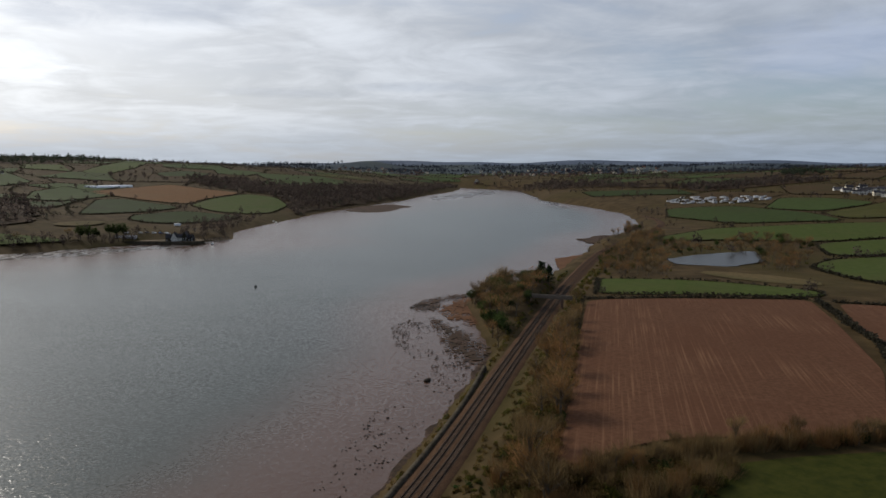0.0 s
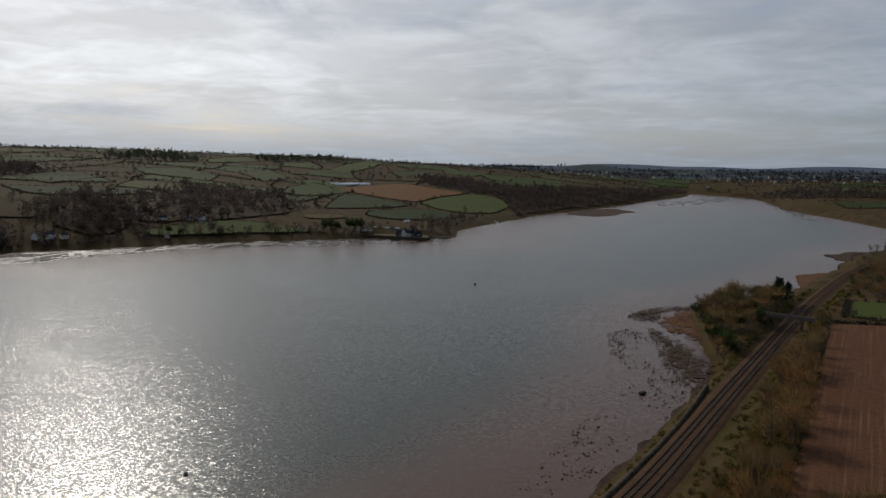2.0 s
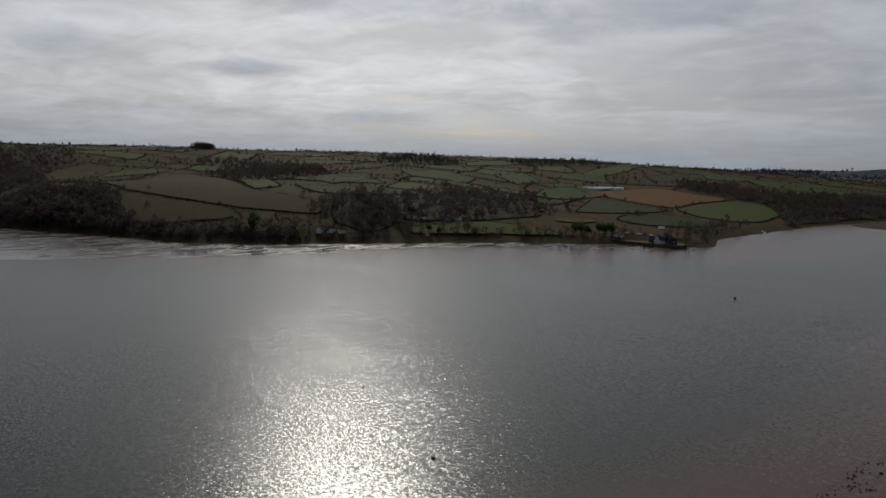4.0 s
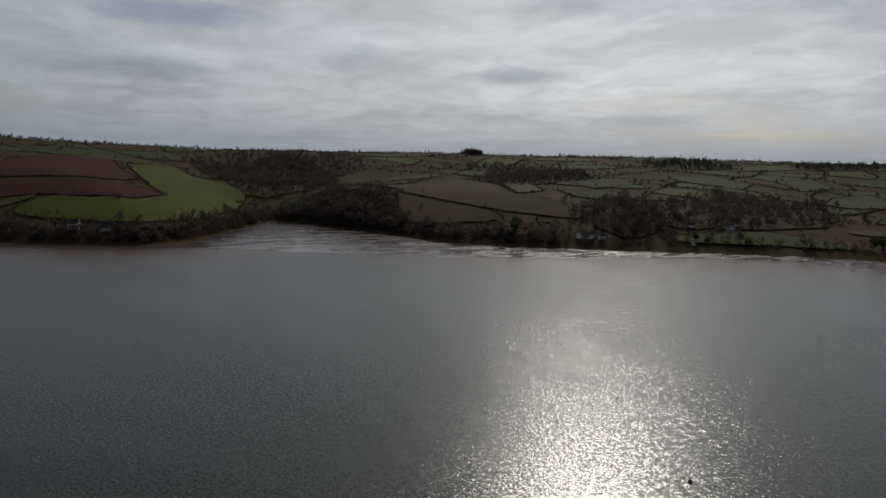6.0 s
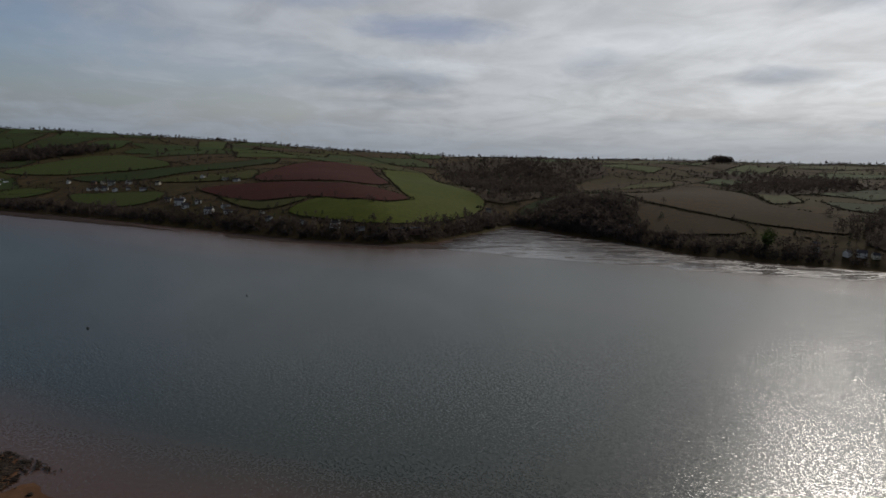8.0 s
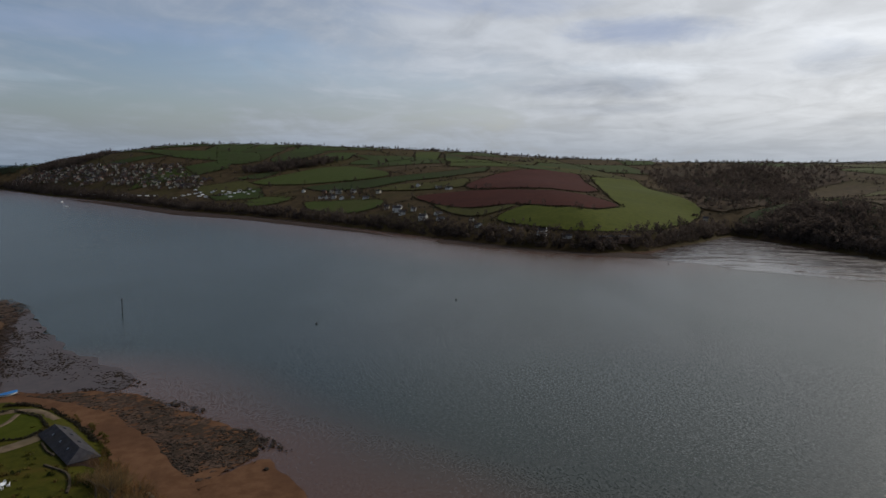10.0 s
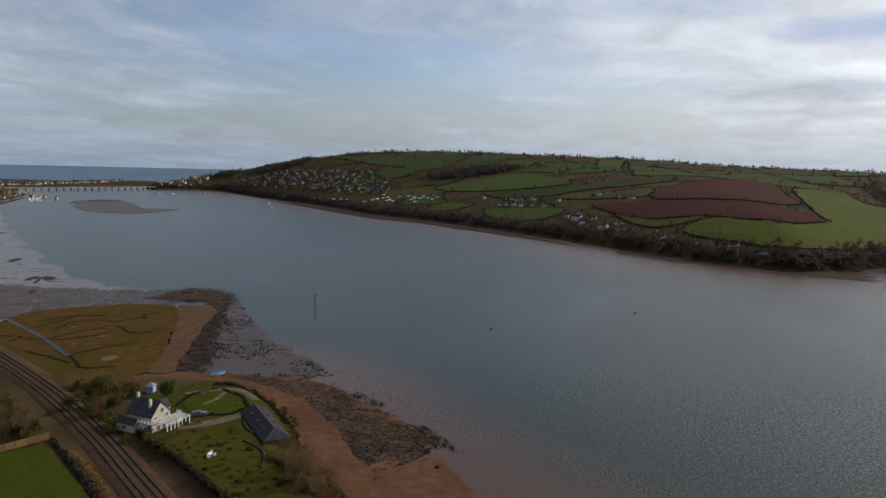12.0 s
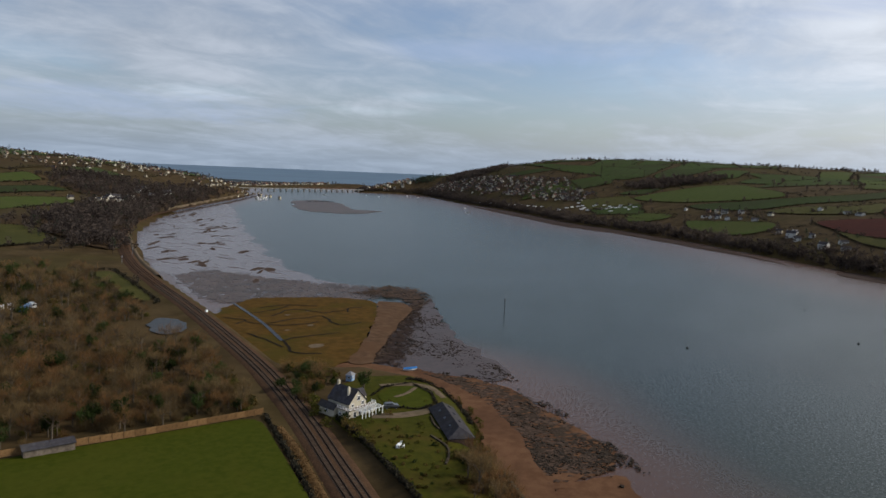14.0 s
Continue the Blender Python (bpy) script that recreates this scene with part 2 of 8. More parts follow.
ORANGE = surface("orange_soil", (0.095, 0.048, 0.018), (0.13, 0.068, 0.027), 0.2, 0.95, 0.1, 0.8, (0.11, 0.065, 0.03), 0.012, 0.5, "Position")
TAN = surface("dry_grass", (0.065, 0.048, 0.020), (0.11, 0.080, 0.036), 0.3, 0.95, 0.2, 0.8, (0.055, 0.048, 0.018), 0.02, 0.6, "Position")
PLOUGH = surface("ploughed_red_soil", (0.070, 0.033, 0.017), (0.098, 0.048, 0.027), 0.8, 0.95, 0.08, 1.6, (0.076, 0.034, 0.018), 0.03, 0.6, "Position", stripes=(13.7, 0.8, (0.150, 0.078, 0.042), 0.75))
LAWN = surface("mown_grass", (0.029, 0.037, 0.002), (0.042, 0.048, 0.004), 0.5, 0.9, 0.05, 1.0, (0.049, 0.050, 0.005), 0.04, 0.6, "Position", stripes=(62, 3.4, (0.036, 0.045, 0.003), 0.5))
GARDEN = surface("garden_grass", (0.028, 0.031, 0.003), (0.047, 0.045, 0.005), 0.5, 0.9, 0.05, 1.0, (0.057, 0.040, 0.008), 0.08, 0.7, "Position")
SAND = surface("red_sand", (0.089, 0.044, 0.022), (0.126, 0.065, 0.034), 0.3, 0.9, 0.06, 1.0, (0.067, 0.033, 0.018), 0.06, 0.6, "Position")
DARK_SHORE = surface("dark_wet_shore", (0.018, 0.011, 0.008), (0.044, 0.027, 0.019), 0.5, 0.85, 0.1, 1.0, (0.026, 0.016, 0.010), 0.05, 0.6, "Position", spec=0.06)
SHINGLE = surface("weedy_shingle", (0.025, 0.017, 0.012), (0.095, 0.061, 0.042), 0.9, 0.85, 0.15, 1.4, (0.029, 0.021, 0.013), 0.08, 0.7, "Position")
MUD = wet_mud_surface("wet_mud", (0.030, 0.021, 0.017), (0.046, 0.032, 0.026), 0.17)
WOOD_FLOOR = surface("wood_floor", (0.029, 0.018, 0.010), (0.057, 0.036, 0.020), 0.08, 0.95, 0.5, 0.15, (0.025, 0.019, 0.008), 0.02, 0.6, "Position")
MARSH = surface("salt_marsh", (0.052, 0.029, 0.006), (0.086, 0.047, 0.010), 0.25, 0.95, 0.15, 0.7, (0.044, 0.036, 0.005), 0.03, 0.7, "Position")
CREEK = surface("creek_mud", (0.010, 0.008, 0.005), (0.020, 0.015, 0.010), 0.5, 0.9, 0.0, None, None, coords="Position")
TRACK_SOIL = surface("trodden_track", (0.090, 0.066, 0.042), (0.14, 0.105, 0.070), 0.4, 0.95, 0.05, 1.0, (0.075, 0.062, 0.034), 0.06, 0.6, "Position")
BALLAST = surface("brown_ballast", (0.046, 0.026, 0.014), (0.089, 0.050, 0.028), 2.5, 0.95, 0.05, 4.0, (0.038, 0.023, 0.014), 0.2, 0.5, "Position")
SLEEPER = surface("concrete_sleeper", (0.056, 0.042, 0.031), (0.088, 0.068, 0.052), 2.0, 0.9, island=0.2)
RAIL = surface("rusty_rail", (0.012, 0.008, 0.006), (0.024, 0.016, 0.012), 1.0, 0.7)
WALL_STONE = surface("sea_wall_stone", (0.031, 0.024, 0.015), (0.081, 0.066, 0.046), 0.7, 0.9, 0.1, 1.2, (0.022, 0.019, 0.009), 0.1, 0.6, "Position")
ROCK = surface("weedy_rock", (0.014, 0.011, 0.008), (0.040, 0.030, 0.022), 0.9, 0.85, 0.1, 2.0, per_object=0.3)
BARK = surface("bark", (0.075, 0.06, 0.042), (0.14, 0.115, 0.085), 1.5, 0.95, 0.03)
TWIG = surface("winter_twigs", (0.101, 0.068, 0.030), (0.186, 0.126, 0.058), 0.35, 0.95, per_object=0.3, thin=0.45)
TWIG_RED = surface("reddish_twigs", (0.120, 0.063, 0.025), (0.209, 0.116, 0.047), 0.35, 0.95, per_object=0.3, thin=0.45)
IVY = surface("evergreen_leaves", (0.023, 0.037, 0.010), (0.052, 0.071, 0.020), 0.8, 0.7, per_object=0.35, thin=0.45)
NEEDLE = surface("pine_needles", (0.012, 0.022, 0.010), (0.030, 0.046, 0.020), 0.8, 0.8, per_object=0.2, thin=0.45)
BRAMBLE = surface("bramble_leaves", (0.061, 0.044, 0.013), (0.124, 0.083, 0.027), 0.6, 0.85, per_object=0.35, thin=0.45)
GORSE = surface("spring_shrub", (0.055, 0.057, 0.011), (0.098, 0.088, 0.020), 0.6, 0.85, per_object=0.3, thin=0.45)
FAR_TWIG = surface("far_winter_wood", (0.051, 0.040, 0.034), (0.099, 0.077, 0.063), 0.02, 0.95, coords="Position", island=0.22, thin=0.45)
FAR_PINE = surface("far_pine_wood", (0.028, 0.036, 0.024), (0.056, 0.068, 0.042), 0.03, 0.95, coords="Position", island=0.35, thin=0.45)
HEDGE = surface("hedge_twigs", (0.028, 0.026, 0.018), (0.057, 0.050, 0.034), 0.15, 0.95, coords="Position", island=0.35, thin=0.45)
WHITE = surface("white_render", (0.542, 0.522, 0.464), (0.619, 0.598, 0.535), 0.5, 0.85, patch=(0.480, 0.454, 0.385), patch_scale=0.3, patch_share=0.4)
CREAM = surface("cream_render", (0.508, 0.460, 0.346), (0.590, 0.539, 0.418), 0.5, 0.85, patch=(0.451, 0.397, 0.288), patch_scale=0.3, patch_share=0.4, per_object=0.12)
BRICKWORK = surface("brown_brickwork", (0.152, 0.092, 0.064), (0.224, 0.144, 0.104), 1.5, 0.9, per_object=0.2)
SLATE = surface("slate_roof", (0.034, 0.032, 0.035), (0.062, 0.058, 0.062), 0.7, 0.75, 0.03, 2.0, (0.046, 0.041, 0.034), 0.25, 0.6, per_object=0.25)
TILE = surface("red_tile_roof", (0.112, 0.055, 0.041), (0.176, 0.093, 0.068), 0.8, 0.85, per_object=0.25)
PALE_ROOF = surface("pale_sheet_roof", (0.192, 0.192, 0.200), (0.272, 0.272, 0.280), 0.4, 0.6, per_object=0.15)
GLASS = surface("window_glass", (0.02, 0.024, 0.028), (0.03, 0.035, 0.04), 0.5, 0.08, spec=0.5)
PAINT = surface("white_paint", (0.74, 0.74, 0.72), (0.82, 0.82, 0.80), 1.0, 0.5)
FENCE_WOOD = surface("orange_fence_wood", (0.16, 0.090, 0.038), (0.25, 0.145, 0.065), 1.5, 0.85, per_object=0.2)
OLD_WOOD = surface("grey_old_wood", (0.13, 0.105, 0.08), (0.22, 0.18, 0.14), 1.5, 0.9, per_object=0.2)
BLUE = surface("blue_cover", (0.03, 0.12, 0.30), (0.05, 0.18, 0.40), 0.8, 0.5)
PALE_BLUE = surface("pale_blue_paint", (0.18, 0.28, 0.42), (0.26, 0.37, 0.52), 0.8, 0.6)
DARK_METAL = surface("dark_metal", (0.03, 0.03, 0.032), (0.06, 0.06, 0.062), 1.0, 0.5, metal=0.5)
CAR_PAINT = surface("grey_car_paint", (0.10, 0.105, 0.11), (0.14, 0.145, 0.15), 0.5, 0.3, metal=0.4, spec=0.5)
RUBBER = surface("black_rubber", (0.015, 0.015, 0.015), (0.03, 0.03, 0.03), 2.0, 0.8)
CONCRETE = surface("grey_concrete", (0.22, 0.21, 0.19), (0.34, 0.33, 0.30), 0.5, 0.9, 0.03)
REED = surface("dry_reed", (0.14, 0.082, 0.034), (0.22, 0.135, 0.06), 0.5, 0.9, per_object=0.2, thin=0.45)
POND = surface("pond_water", (0.016, 0.016, 0.014), (0.026, 0.025, 0.021), 0.1, 0.26, spec=0.05, coords="Position")
STONY_MUD = surface("stony_mud", (0.043, 0.029, 0.023), (0.071, 0.049, 0.040), 0.35, 0.42, 0.012, 1.2, (0.046, 0.032, 0.026), 0.05, 0.6, "Position", spec=0.16)
PALE_MUD = wet_mud_surface("pale_mud", (0.085, 0.062, 0.053), (0.108, 0.080, 0.069), 0.26)
SPIT = surface("dull_spit_sand", (0.067, 0.038, 0.020), (0.106, 0.062, 0.035), 0.25, 0.92, 0.06, 1.0, (0.083, 0.044, 0.022), 0.05, 0.7, "Position")
BROWN_MUD = surface("brown_mud", (0.050, 0.034, 0.023), (0.095, 0.066, 0.048), 0.12, 0.5, 0.03, 0.4, (0.034, 0.026, 0.016), 0.04, 0.7, "Position", spec=0.3)

# ---- hills: x, y, radius, height of each swell of the land ----
HILLS = []


def hill(x, y, radius, rise):
    HILLS.append((x, y, radius, rise))


hill(-237, -368, 140, -3.4)
hill(-238, -195, 140, -3.4)
hill(-51, -383, 140, 3.5)
hill(-34, -219, 140, -3.4)
hill(-75, 134, 140, 11.2)
hill(116, -241, 140, 5.9)
hill(143, -64, 140, 3.7)
hill(115, 108, 140, -6.7)
hill(128, 295, 140, 6.0)
hill(126, 446, 140, 2.6)
hill(277, -235, 140, 3.4)
hill(280, -71, 140, 5.6)
hill(270, 148, 140, 2.7)
hill(318, 271, 140, 1.4)
hill(261, 442, 140, -6.0)
hill(472, 137, 140, 10.9)
hill(431, 295, 140, 5.1)
hill(-1230, -599, 260, -3.9)
hill(-1192, -271, 260, 4.3)
hill(-1214, 18, 260, 27.4)
hill(-1178, 325, 260, -28.8)
hill(-1230, 598, 260, -12.1)
hill(-871, -306, 260, 1.7)
hill(-881, 3, 260, 17.8)
hill(-884, 299, 260, 22.5)
hill(-928, 575, 260, 8.7)
hill(-923, 885, 260, 19.0)
hill(-572, -1192, 260, 2.7)
hill(-581, -896, 260, 3.1)
hill(-592, 19, 260, 14.7)
hill(-574, 325, 260, 24.0)
hill(-581, 576, 260, 3.4)
hill(-597, 1218, 260, -5.6)
hill(-327, -1219, 260, 8.9)
hill(-308, -915, 260, 3.5)
hill(-282, -609, 260, 6.9)
hill(-292, 600, 260, 7.0)
hill(-295, 926, 260, 2.2)
hill(-273, 1177, 260, 11.3)
hill(21, -909, 260, -1.3)
hill(-24, -607, 260, -4.1)
hill(301, 628, 260, 1.2)
hill(292, 871, 260, -1.5)
hill(322, 1177, 260, -7.3)
hill(599, -1179, 260, 16.9)
hill(601, -3, 260, 7.3)
hill(618, 271, 260, 5.3)
hill(629, 918, 260, 1.7)
hill(573, 1181, 260, 4.4)
hill(897, 912, 260, 3.9)
hill(1190, -608, 260, 8.2)
hill(-2195, -1233, 420, 30.6)
hill(-2226, -756, 420, 26.9)
hill(-2230, -325, 420, 10.3)
hill(-2218, 190, 420, 9.6)
hill(-2196, 688, 420, 16.8)
hill(-2204, 1156, 420, 15.1)
hill(-1727, -1728, 420, -19.8)
hill(-1724, -1232, 420, 33.9)
hill(-1748, -805, 420, 42.3)
hill(-1756, -317, 420, 45.4)
hill(-1748, 199, 420, 32.1)
hill(-1766, 657, 420, 2.4)
hill(-1721, 1126, 420, 15.6)
hill(-1766, 1605, 420, 15.2)
hill(-1285, -2202, 420, 5.6)
hill(-1280, -1758, 420, -17.5)
hill(-1241, 1159, 420, 22.0)
hill(-1255, 1645, 420, 18.7)
hill(-1286, 2128, 420, 24.3)
hill(-776, -2232, 420, 11.7)
hill(-760, -1730, 420, 29.2)
hill(-751, 1596, 420, 9.9)
hill(-775, 2098, 420, 16.5)
hill(-771, 2565, 420, 11.0)
hill(-328, -2217, 420, 10.8)
hill(-308, -1716, 420, 36.7)
hill(-302, 1615, 420, 8.8)
hill(-292, 2102, 420, 8.8)
hill(-272, 2597, 420, 0.9)
hill(180, -2237, 420, 4.6)
hill(186, -1725, 420, 28.3)
hill(195, 1650, 420, -1.9)
hill(163, 2096, 420, 1.1)
hill(652, -2221, 420, 4.2)
hill(663, -1754, 420, 24.2)
hill(638, 1608, 420, 15.1)
hill(638, 2089, 420, 6.9)
hill(671, 2586, 420, 5.2)
hill(1170, -2216, 420, 1.8)
hill(1143, -1731, 420, 15.7)
hill(1154, -1253, 420, 30.4)
hill(1145, 1146, 420, 25.5)
hill(1131, 1637, 420, 23.4)
hill(1146, 2089, 420, 9.0)
hill(1605, -1766, 420, 4.3)
hill(1611, -1289, 420, 16.7)
hill(1600, -806, 420, 25.6)
hill(1607, -309, 420, 21.7)
hill(1625, 197, 420, 20.2)
hill(1627, 640, 420, 22.0)
hill(1644, 1154, 420, 18.7)
hill(1620, 1629, 420, 7.3)
hill(1621, 2080, 420, 1.2)
hill(2108, -1231, 420, 5.2)
hill(2116, -799, 420, 9.2)
hill(2077, -274, 420, 14.6)
hill(2125, 195, 420, 13.9)
hill(2116, 639, 420, 11.2)
hill(2119, 1122, 420, 7.7)
hill(2079, 1614, 420, 2.1)
hill(2550, -279, 420, 3.2)
hill(2560, 194, 420, 3.4)
hill(-4295, -1584, 800, 3.9)
hill(-4294, -672, 800, 6.9)
hill(-4307, 200, 800, 6.7)
hill(-4310, 1115, 800, 6.0)
hill(-4312, 2018, 800, 4.3)
hill(-4325, 2884, 800, 2.3)
hill(-3404, -2522, 800, -4.9)
hill(-3418, -1580, 800, 1.5)
hill(-3408, -717, 800, 10.1)
hill(-3379, 205, 800, 11.7)
hill(-3392, 1123, 800, 12.1)
hill(-3387, 1986, 800, 8.7)
hill(-3429, 2903, 800, 5.4)
hill(-3388, 3818, 800, 2.5)
hill(-2519, -1592, 800, 5.7)
hill(-2474, 1085, 800, 32.5)
hill(-2512, 1996, 800, 20.9)
hill(-2496, 2929, 800, 11.2)
hill(-2495, 3823, 800, 4.4)
hill(-1591, -3402, 800, 2.4)
hill(-1612, -2509, 800, 3.8)
hill(-1583, 2881, 800, 19.9)
hill(-1622, 3783, 800, 7.9)
hill(-1590, 4692, 800, 14.4)
hill(-718, -4310, 800, 2.7)
hill(-725, -3404, 800, 5.1)
hill(-681, 2897, 800, 12.0)
hill(-703, 3772, 800, 13.1)
hill(-713, 4675, 800, 38.7)
hill(173, -4278, 800, 5.9)
hill(213, -3380, 800, 6.2)
hill(178, 2892, 800, 2.2)
hill(225, 3796, 800, 8.4)
hill(226, 4728, 800, 33.6)
hill(1070, -4304, 800, 6.9)
hill(1105, -3409, 800, 6.5)
hill(1093, -2509, 800, 17.4)
hill(1084, 2872, 800, 7.0)
hill(1114, 3830, 800, 14.6)
hill(1072, 4722, 800, 23.7)
hill(2003, -4329, 800, 5.5)
hill(1974, -3398, 800, 6.8)
hill(1976, -2512, 800, 8.8)
hill(1986, 2028, 800, 15.3)
hill(1998, 2887, 800, 11.3)
hill(2026, 3828, 800, 35.1)
hill(2013, 4678, 800, 36.7)
hill(2923, -4304, 800, 3.2)
hill(2917, -3387, 800, 6.4)
hill(2909, -2484, 800, 6.8)
hill(2919, -1602, 800, 8.2)
hill(2899, -724, 800, 12.5)
hill(2892, 223, 800, 14.2)
hill(2883, 1115, 800, 10.9)
hill(2918, 1982, 800, 6.2)
hill(2916, 2909, 800, 8.1)
hill(2929, 3793, 800, 21.5)
hill(3815, -3379, 800, 3.7)
hill(3793, -2517, 800, 6.2)
hill(3792, -1591, 800, 6.9)
hill(3785, -678, 800, 6.8)
hill(3788, 216, 800, 6.8)
hill(3789, 1100, 800, 6.8)
hill(3822, 1999, 800, 5.9)
hill(3807, 2891, 800, 4.1)
hill(4698, -1626, 800, 4.3)
hill(4701, -703, 800, 5.3)
hill(4688, 180, 800, 5.5)
hill(4690, 1088, 800, 5.0)
hill(4692, 2019, 800, 3.4)
hill(-723, -1703, 260, 12)
hill(-925, -1602, 240, 10)
hill(-1061, -1500, 160, 6)
hill(-1700, -1146, 220, 10)
hill(-1712, -1300, 150, 7)
hill(-1680, -980, 220, 8)
hill(-339, 3282, 100, 29)
hill(-600, 3240, 240, 13)
hill(640, 3000, 260, 12)
hill(1180, 3100, 300, 14)

# ---- lie of the land ----
SOUTH_SHORE = [(-2750, -2350), (-2420, -2040), (-2200, -1830), (-1900, -1640), (-1680, -1520), (-1655, -1480), (-1700, -1425), (-1740, -1370), (-1735, -1300), (-1440, -960), (-1240, -690), (-1060, -490),
               (-980, -360), (-890, -240), (-800, -140), (-715, -50), (-655, 20), (-625, 85), (-655, 135), (-745, 205), (-830, 262),
               (-745, 288), (-650, 318), (-560, 340), (-505, 388), (-440, 470), (-390, 545), (-335, 600), (-280, 660),
               (-232, 680), (-214, 700), (-235, 790), (-222, 890), (-198, 1090), (-160, 1240), (-92, 1520), (-50, 1770), (30, 2090), (58, 2440)]
NORTH_SHORE = [(62, 2440), (160, 2300), (233, 2140), (232, 1760), (220, 1550), (272, 1290), (290, 1110), (264, 940), (230, 815), (185, 760),
               (150, 690), (128, 610), (104, 560), (84, 500), (60, 446), (22, 408), (12, 372), (16, 330), (20, 285), (15, 240), (6, 200),
               (-8, 152), (-25, 105), (-54, 50), (-88, -8), (-116, -50), (-136, -74), (-157, -93), (-176, -109), (-191, -127), (-197, -142), (-194, -166), (-176, -184), (-172, -200), (-188, -237), (-214, -298),
               (-250, -385), (-284, -460), (-338, -560), (-405, -675), (-520, -820), (-660, -965), (-1110, -1350),
               (-1270, -1560), (-1420, -1720), (-1800, -1800), (-1990, -1700), (-2080, -1800), (-2100, -2100), (-1900, -2700)]
SOUTH_LAND = SOUTH_SHORE + [(74, 2470), (74, 6500), (-6500, 6500), (-6500, -2900), (-3300, -2900)]
NORTH_LAND = NORTH_SHORE + [(-1900, -6500), (6500, -6500), (6500, 6500), (62, 6500)]
RAIL_LINE = [(289, 1011), (285, 940), (269, 868), (238, 790), (176, 671), (125, 560), (78, 424), (53, 343), (34, 278), (19, 226), (6, 180), (-3, 150),
             (-23, 90), (-48, 20), (-76, -40), (-113, -103), (-134, -138), (-156, -179), (-179, -230), (-206, -294), (-240, -381), (-273, -455),
             (-325, -551), (-393, -661), (-515, -810), (-667, -944), (-900, -1135), (-1110, -1320)]
RAIL_Z = 4.5


def smooth_line(points, step):
    """A Catmull-Rom line through points, about one point every step metres."""
    p = np.array(points, float)
    p = np.vstack([2 * p[0] - p[1], p, 2 * p[-1] - p[-2]])
    out = []
    for a, b, c, d in zip(p[:-3], p[1:-2], p[2:-1], p[3:]):
        n = max(2, int(np.linalg.norm(c - b) / step))
        u = np.linspace(0, 1, n, endpoint=False)[:, None]
        out.append(0.5 * (2 * b + (c - a) * u + (2 * a - 5 * b + 4 * c - d) * u ** 2 + (3 * b - a - 3 * c + d) * u ** 3))
    return np.vstack(out + [p[-2:-1]])


def line_distance(x, y, line, closed=False):
    """Distance from each place to a line."""
    pts = np.array(line, float)
    if closed:
        pts = np.vstack([pts, pts[:1]])
    if x.size <= 16:
        a, d = pts[:-1], pts[1:] - pts[:-1]
        px, py = x.ravel()[:, None], y.ravel()[:, None]
        k = np.clip(((px - a[:, 0]) * d[:, 0] + (py - a[:, 1]) * d[:, 1]) / ((d ** 2).sum(1) + 1e-9), 0, 1)
        return np.hypot(px - a[:, 0] - k * d[:, 0], py - a[:, 1] - k * d[:, 1]).min(1).reshape(x.shape)
    best = np.full(x.shape, 1e12)
    for (ax, ay), (bx, by) in zip(pts[:-1], pts[1:]):
        dx, dy = bx - ax, by - ay
        k = np.clip(((x - ax) * dx + (y - ay) * dy) / (dx * dx + dy * dy + 1e-9), 0, 1)
        best = np.minimum(best, (x - ax - k * dx) ** 2 + (y - ay - k * dy) ** 2)
    return np.sqrt(best)


def inside(x, y, ring):
    hit = np.zeros(x.shape, bool)
    for (ax, ay), (bx, by) in zip(ring, ring[1:] + ring[:1]):
        if ay != by:
            hit ^= ((ay > y) != (by > y)) & (x < (bx - ax) * (y - ay) / (by - ay) + ax)
    return hit


def smoothstep(a, b, v):
    k = np.clip((v - a) / (b - a), 0, 1)
    return k * k * (3 - 2 * k)


def wave_noise(x, y, size, seed):
    """Soft rolling noise from a few waves, -1 to 1."""
    rng = np.random.RandomState(seed)
    total = np.zeros(x.shape)
    for _ in range(7):
        a, k, ph = rng.uniform(0, 6.283), rng.uniform(0.6, 1.6) * 6.283 / size, rng.uniform(0, 6.283)
        total += np.sin((x * np.cos(a) + y * np.sin(a)) * k + ph)
    return total / 4.0


def shore_distance(x, y):
    """Metres inland (positive) or out on the water (negative), south bank and north bank."""
    out = []
    for land, shore in ((SOUTH_LAND, SOUTH_SHORE), (NORTH_LAND, NORTH_SHORE)):
        d = line_distance(x, y, shore)
        out.append(np.where(inside(x, y, land), d, -d))
    return out


def hill_sum(x, y):
    total = np.zeros(x.shape)
    if x.size <= 16:
        h = np.array(HILLS)
        return (h[:, 3] * np.exp(-((x.ravel()[:, None] - h[:, 0]) ** 2 + (y.ravel()[:, None] - h[:, 1]) ** 2) / (2 * h[:, 2] ** 2))).sum(1).reshape(x.shape)
    for hx, hy, r, h in HILLS:
        total += h * np.exp(-((x - hx) ** 2 + (y - hy) ** 2) / (2 * r * r))
    return total


def land_parts(x, y):
    """Base height, and how much of the hills counts there."""
    s, n = shore_distance(x, y)
    rise_s = 1 - np.exp(-np.maximum(s, 0) / 160.0)
    rise_n = 1 - np.exp(-np.maximum(n, 0) / 60.0)
    base = np.where(s > 0, 3.0 * smoothstep(0, 14, s), np.where(n > 0, 3.4 * smoothstep(0, 10, n), -4.0 * smoothstep(0, 60, -np.maximum(s, n))))
    return base, np.where(s > 0, rise_s, np.where(n > 0, rise_n, 0.0)), s, n


RAIL_FINE = smooth_line(RAIL_LINE, 12)


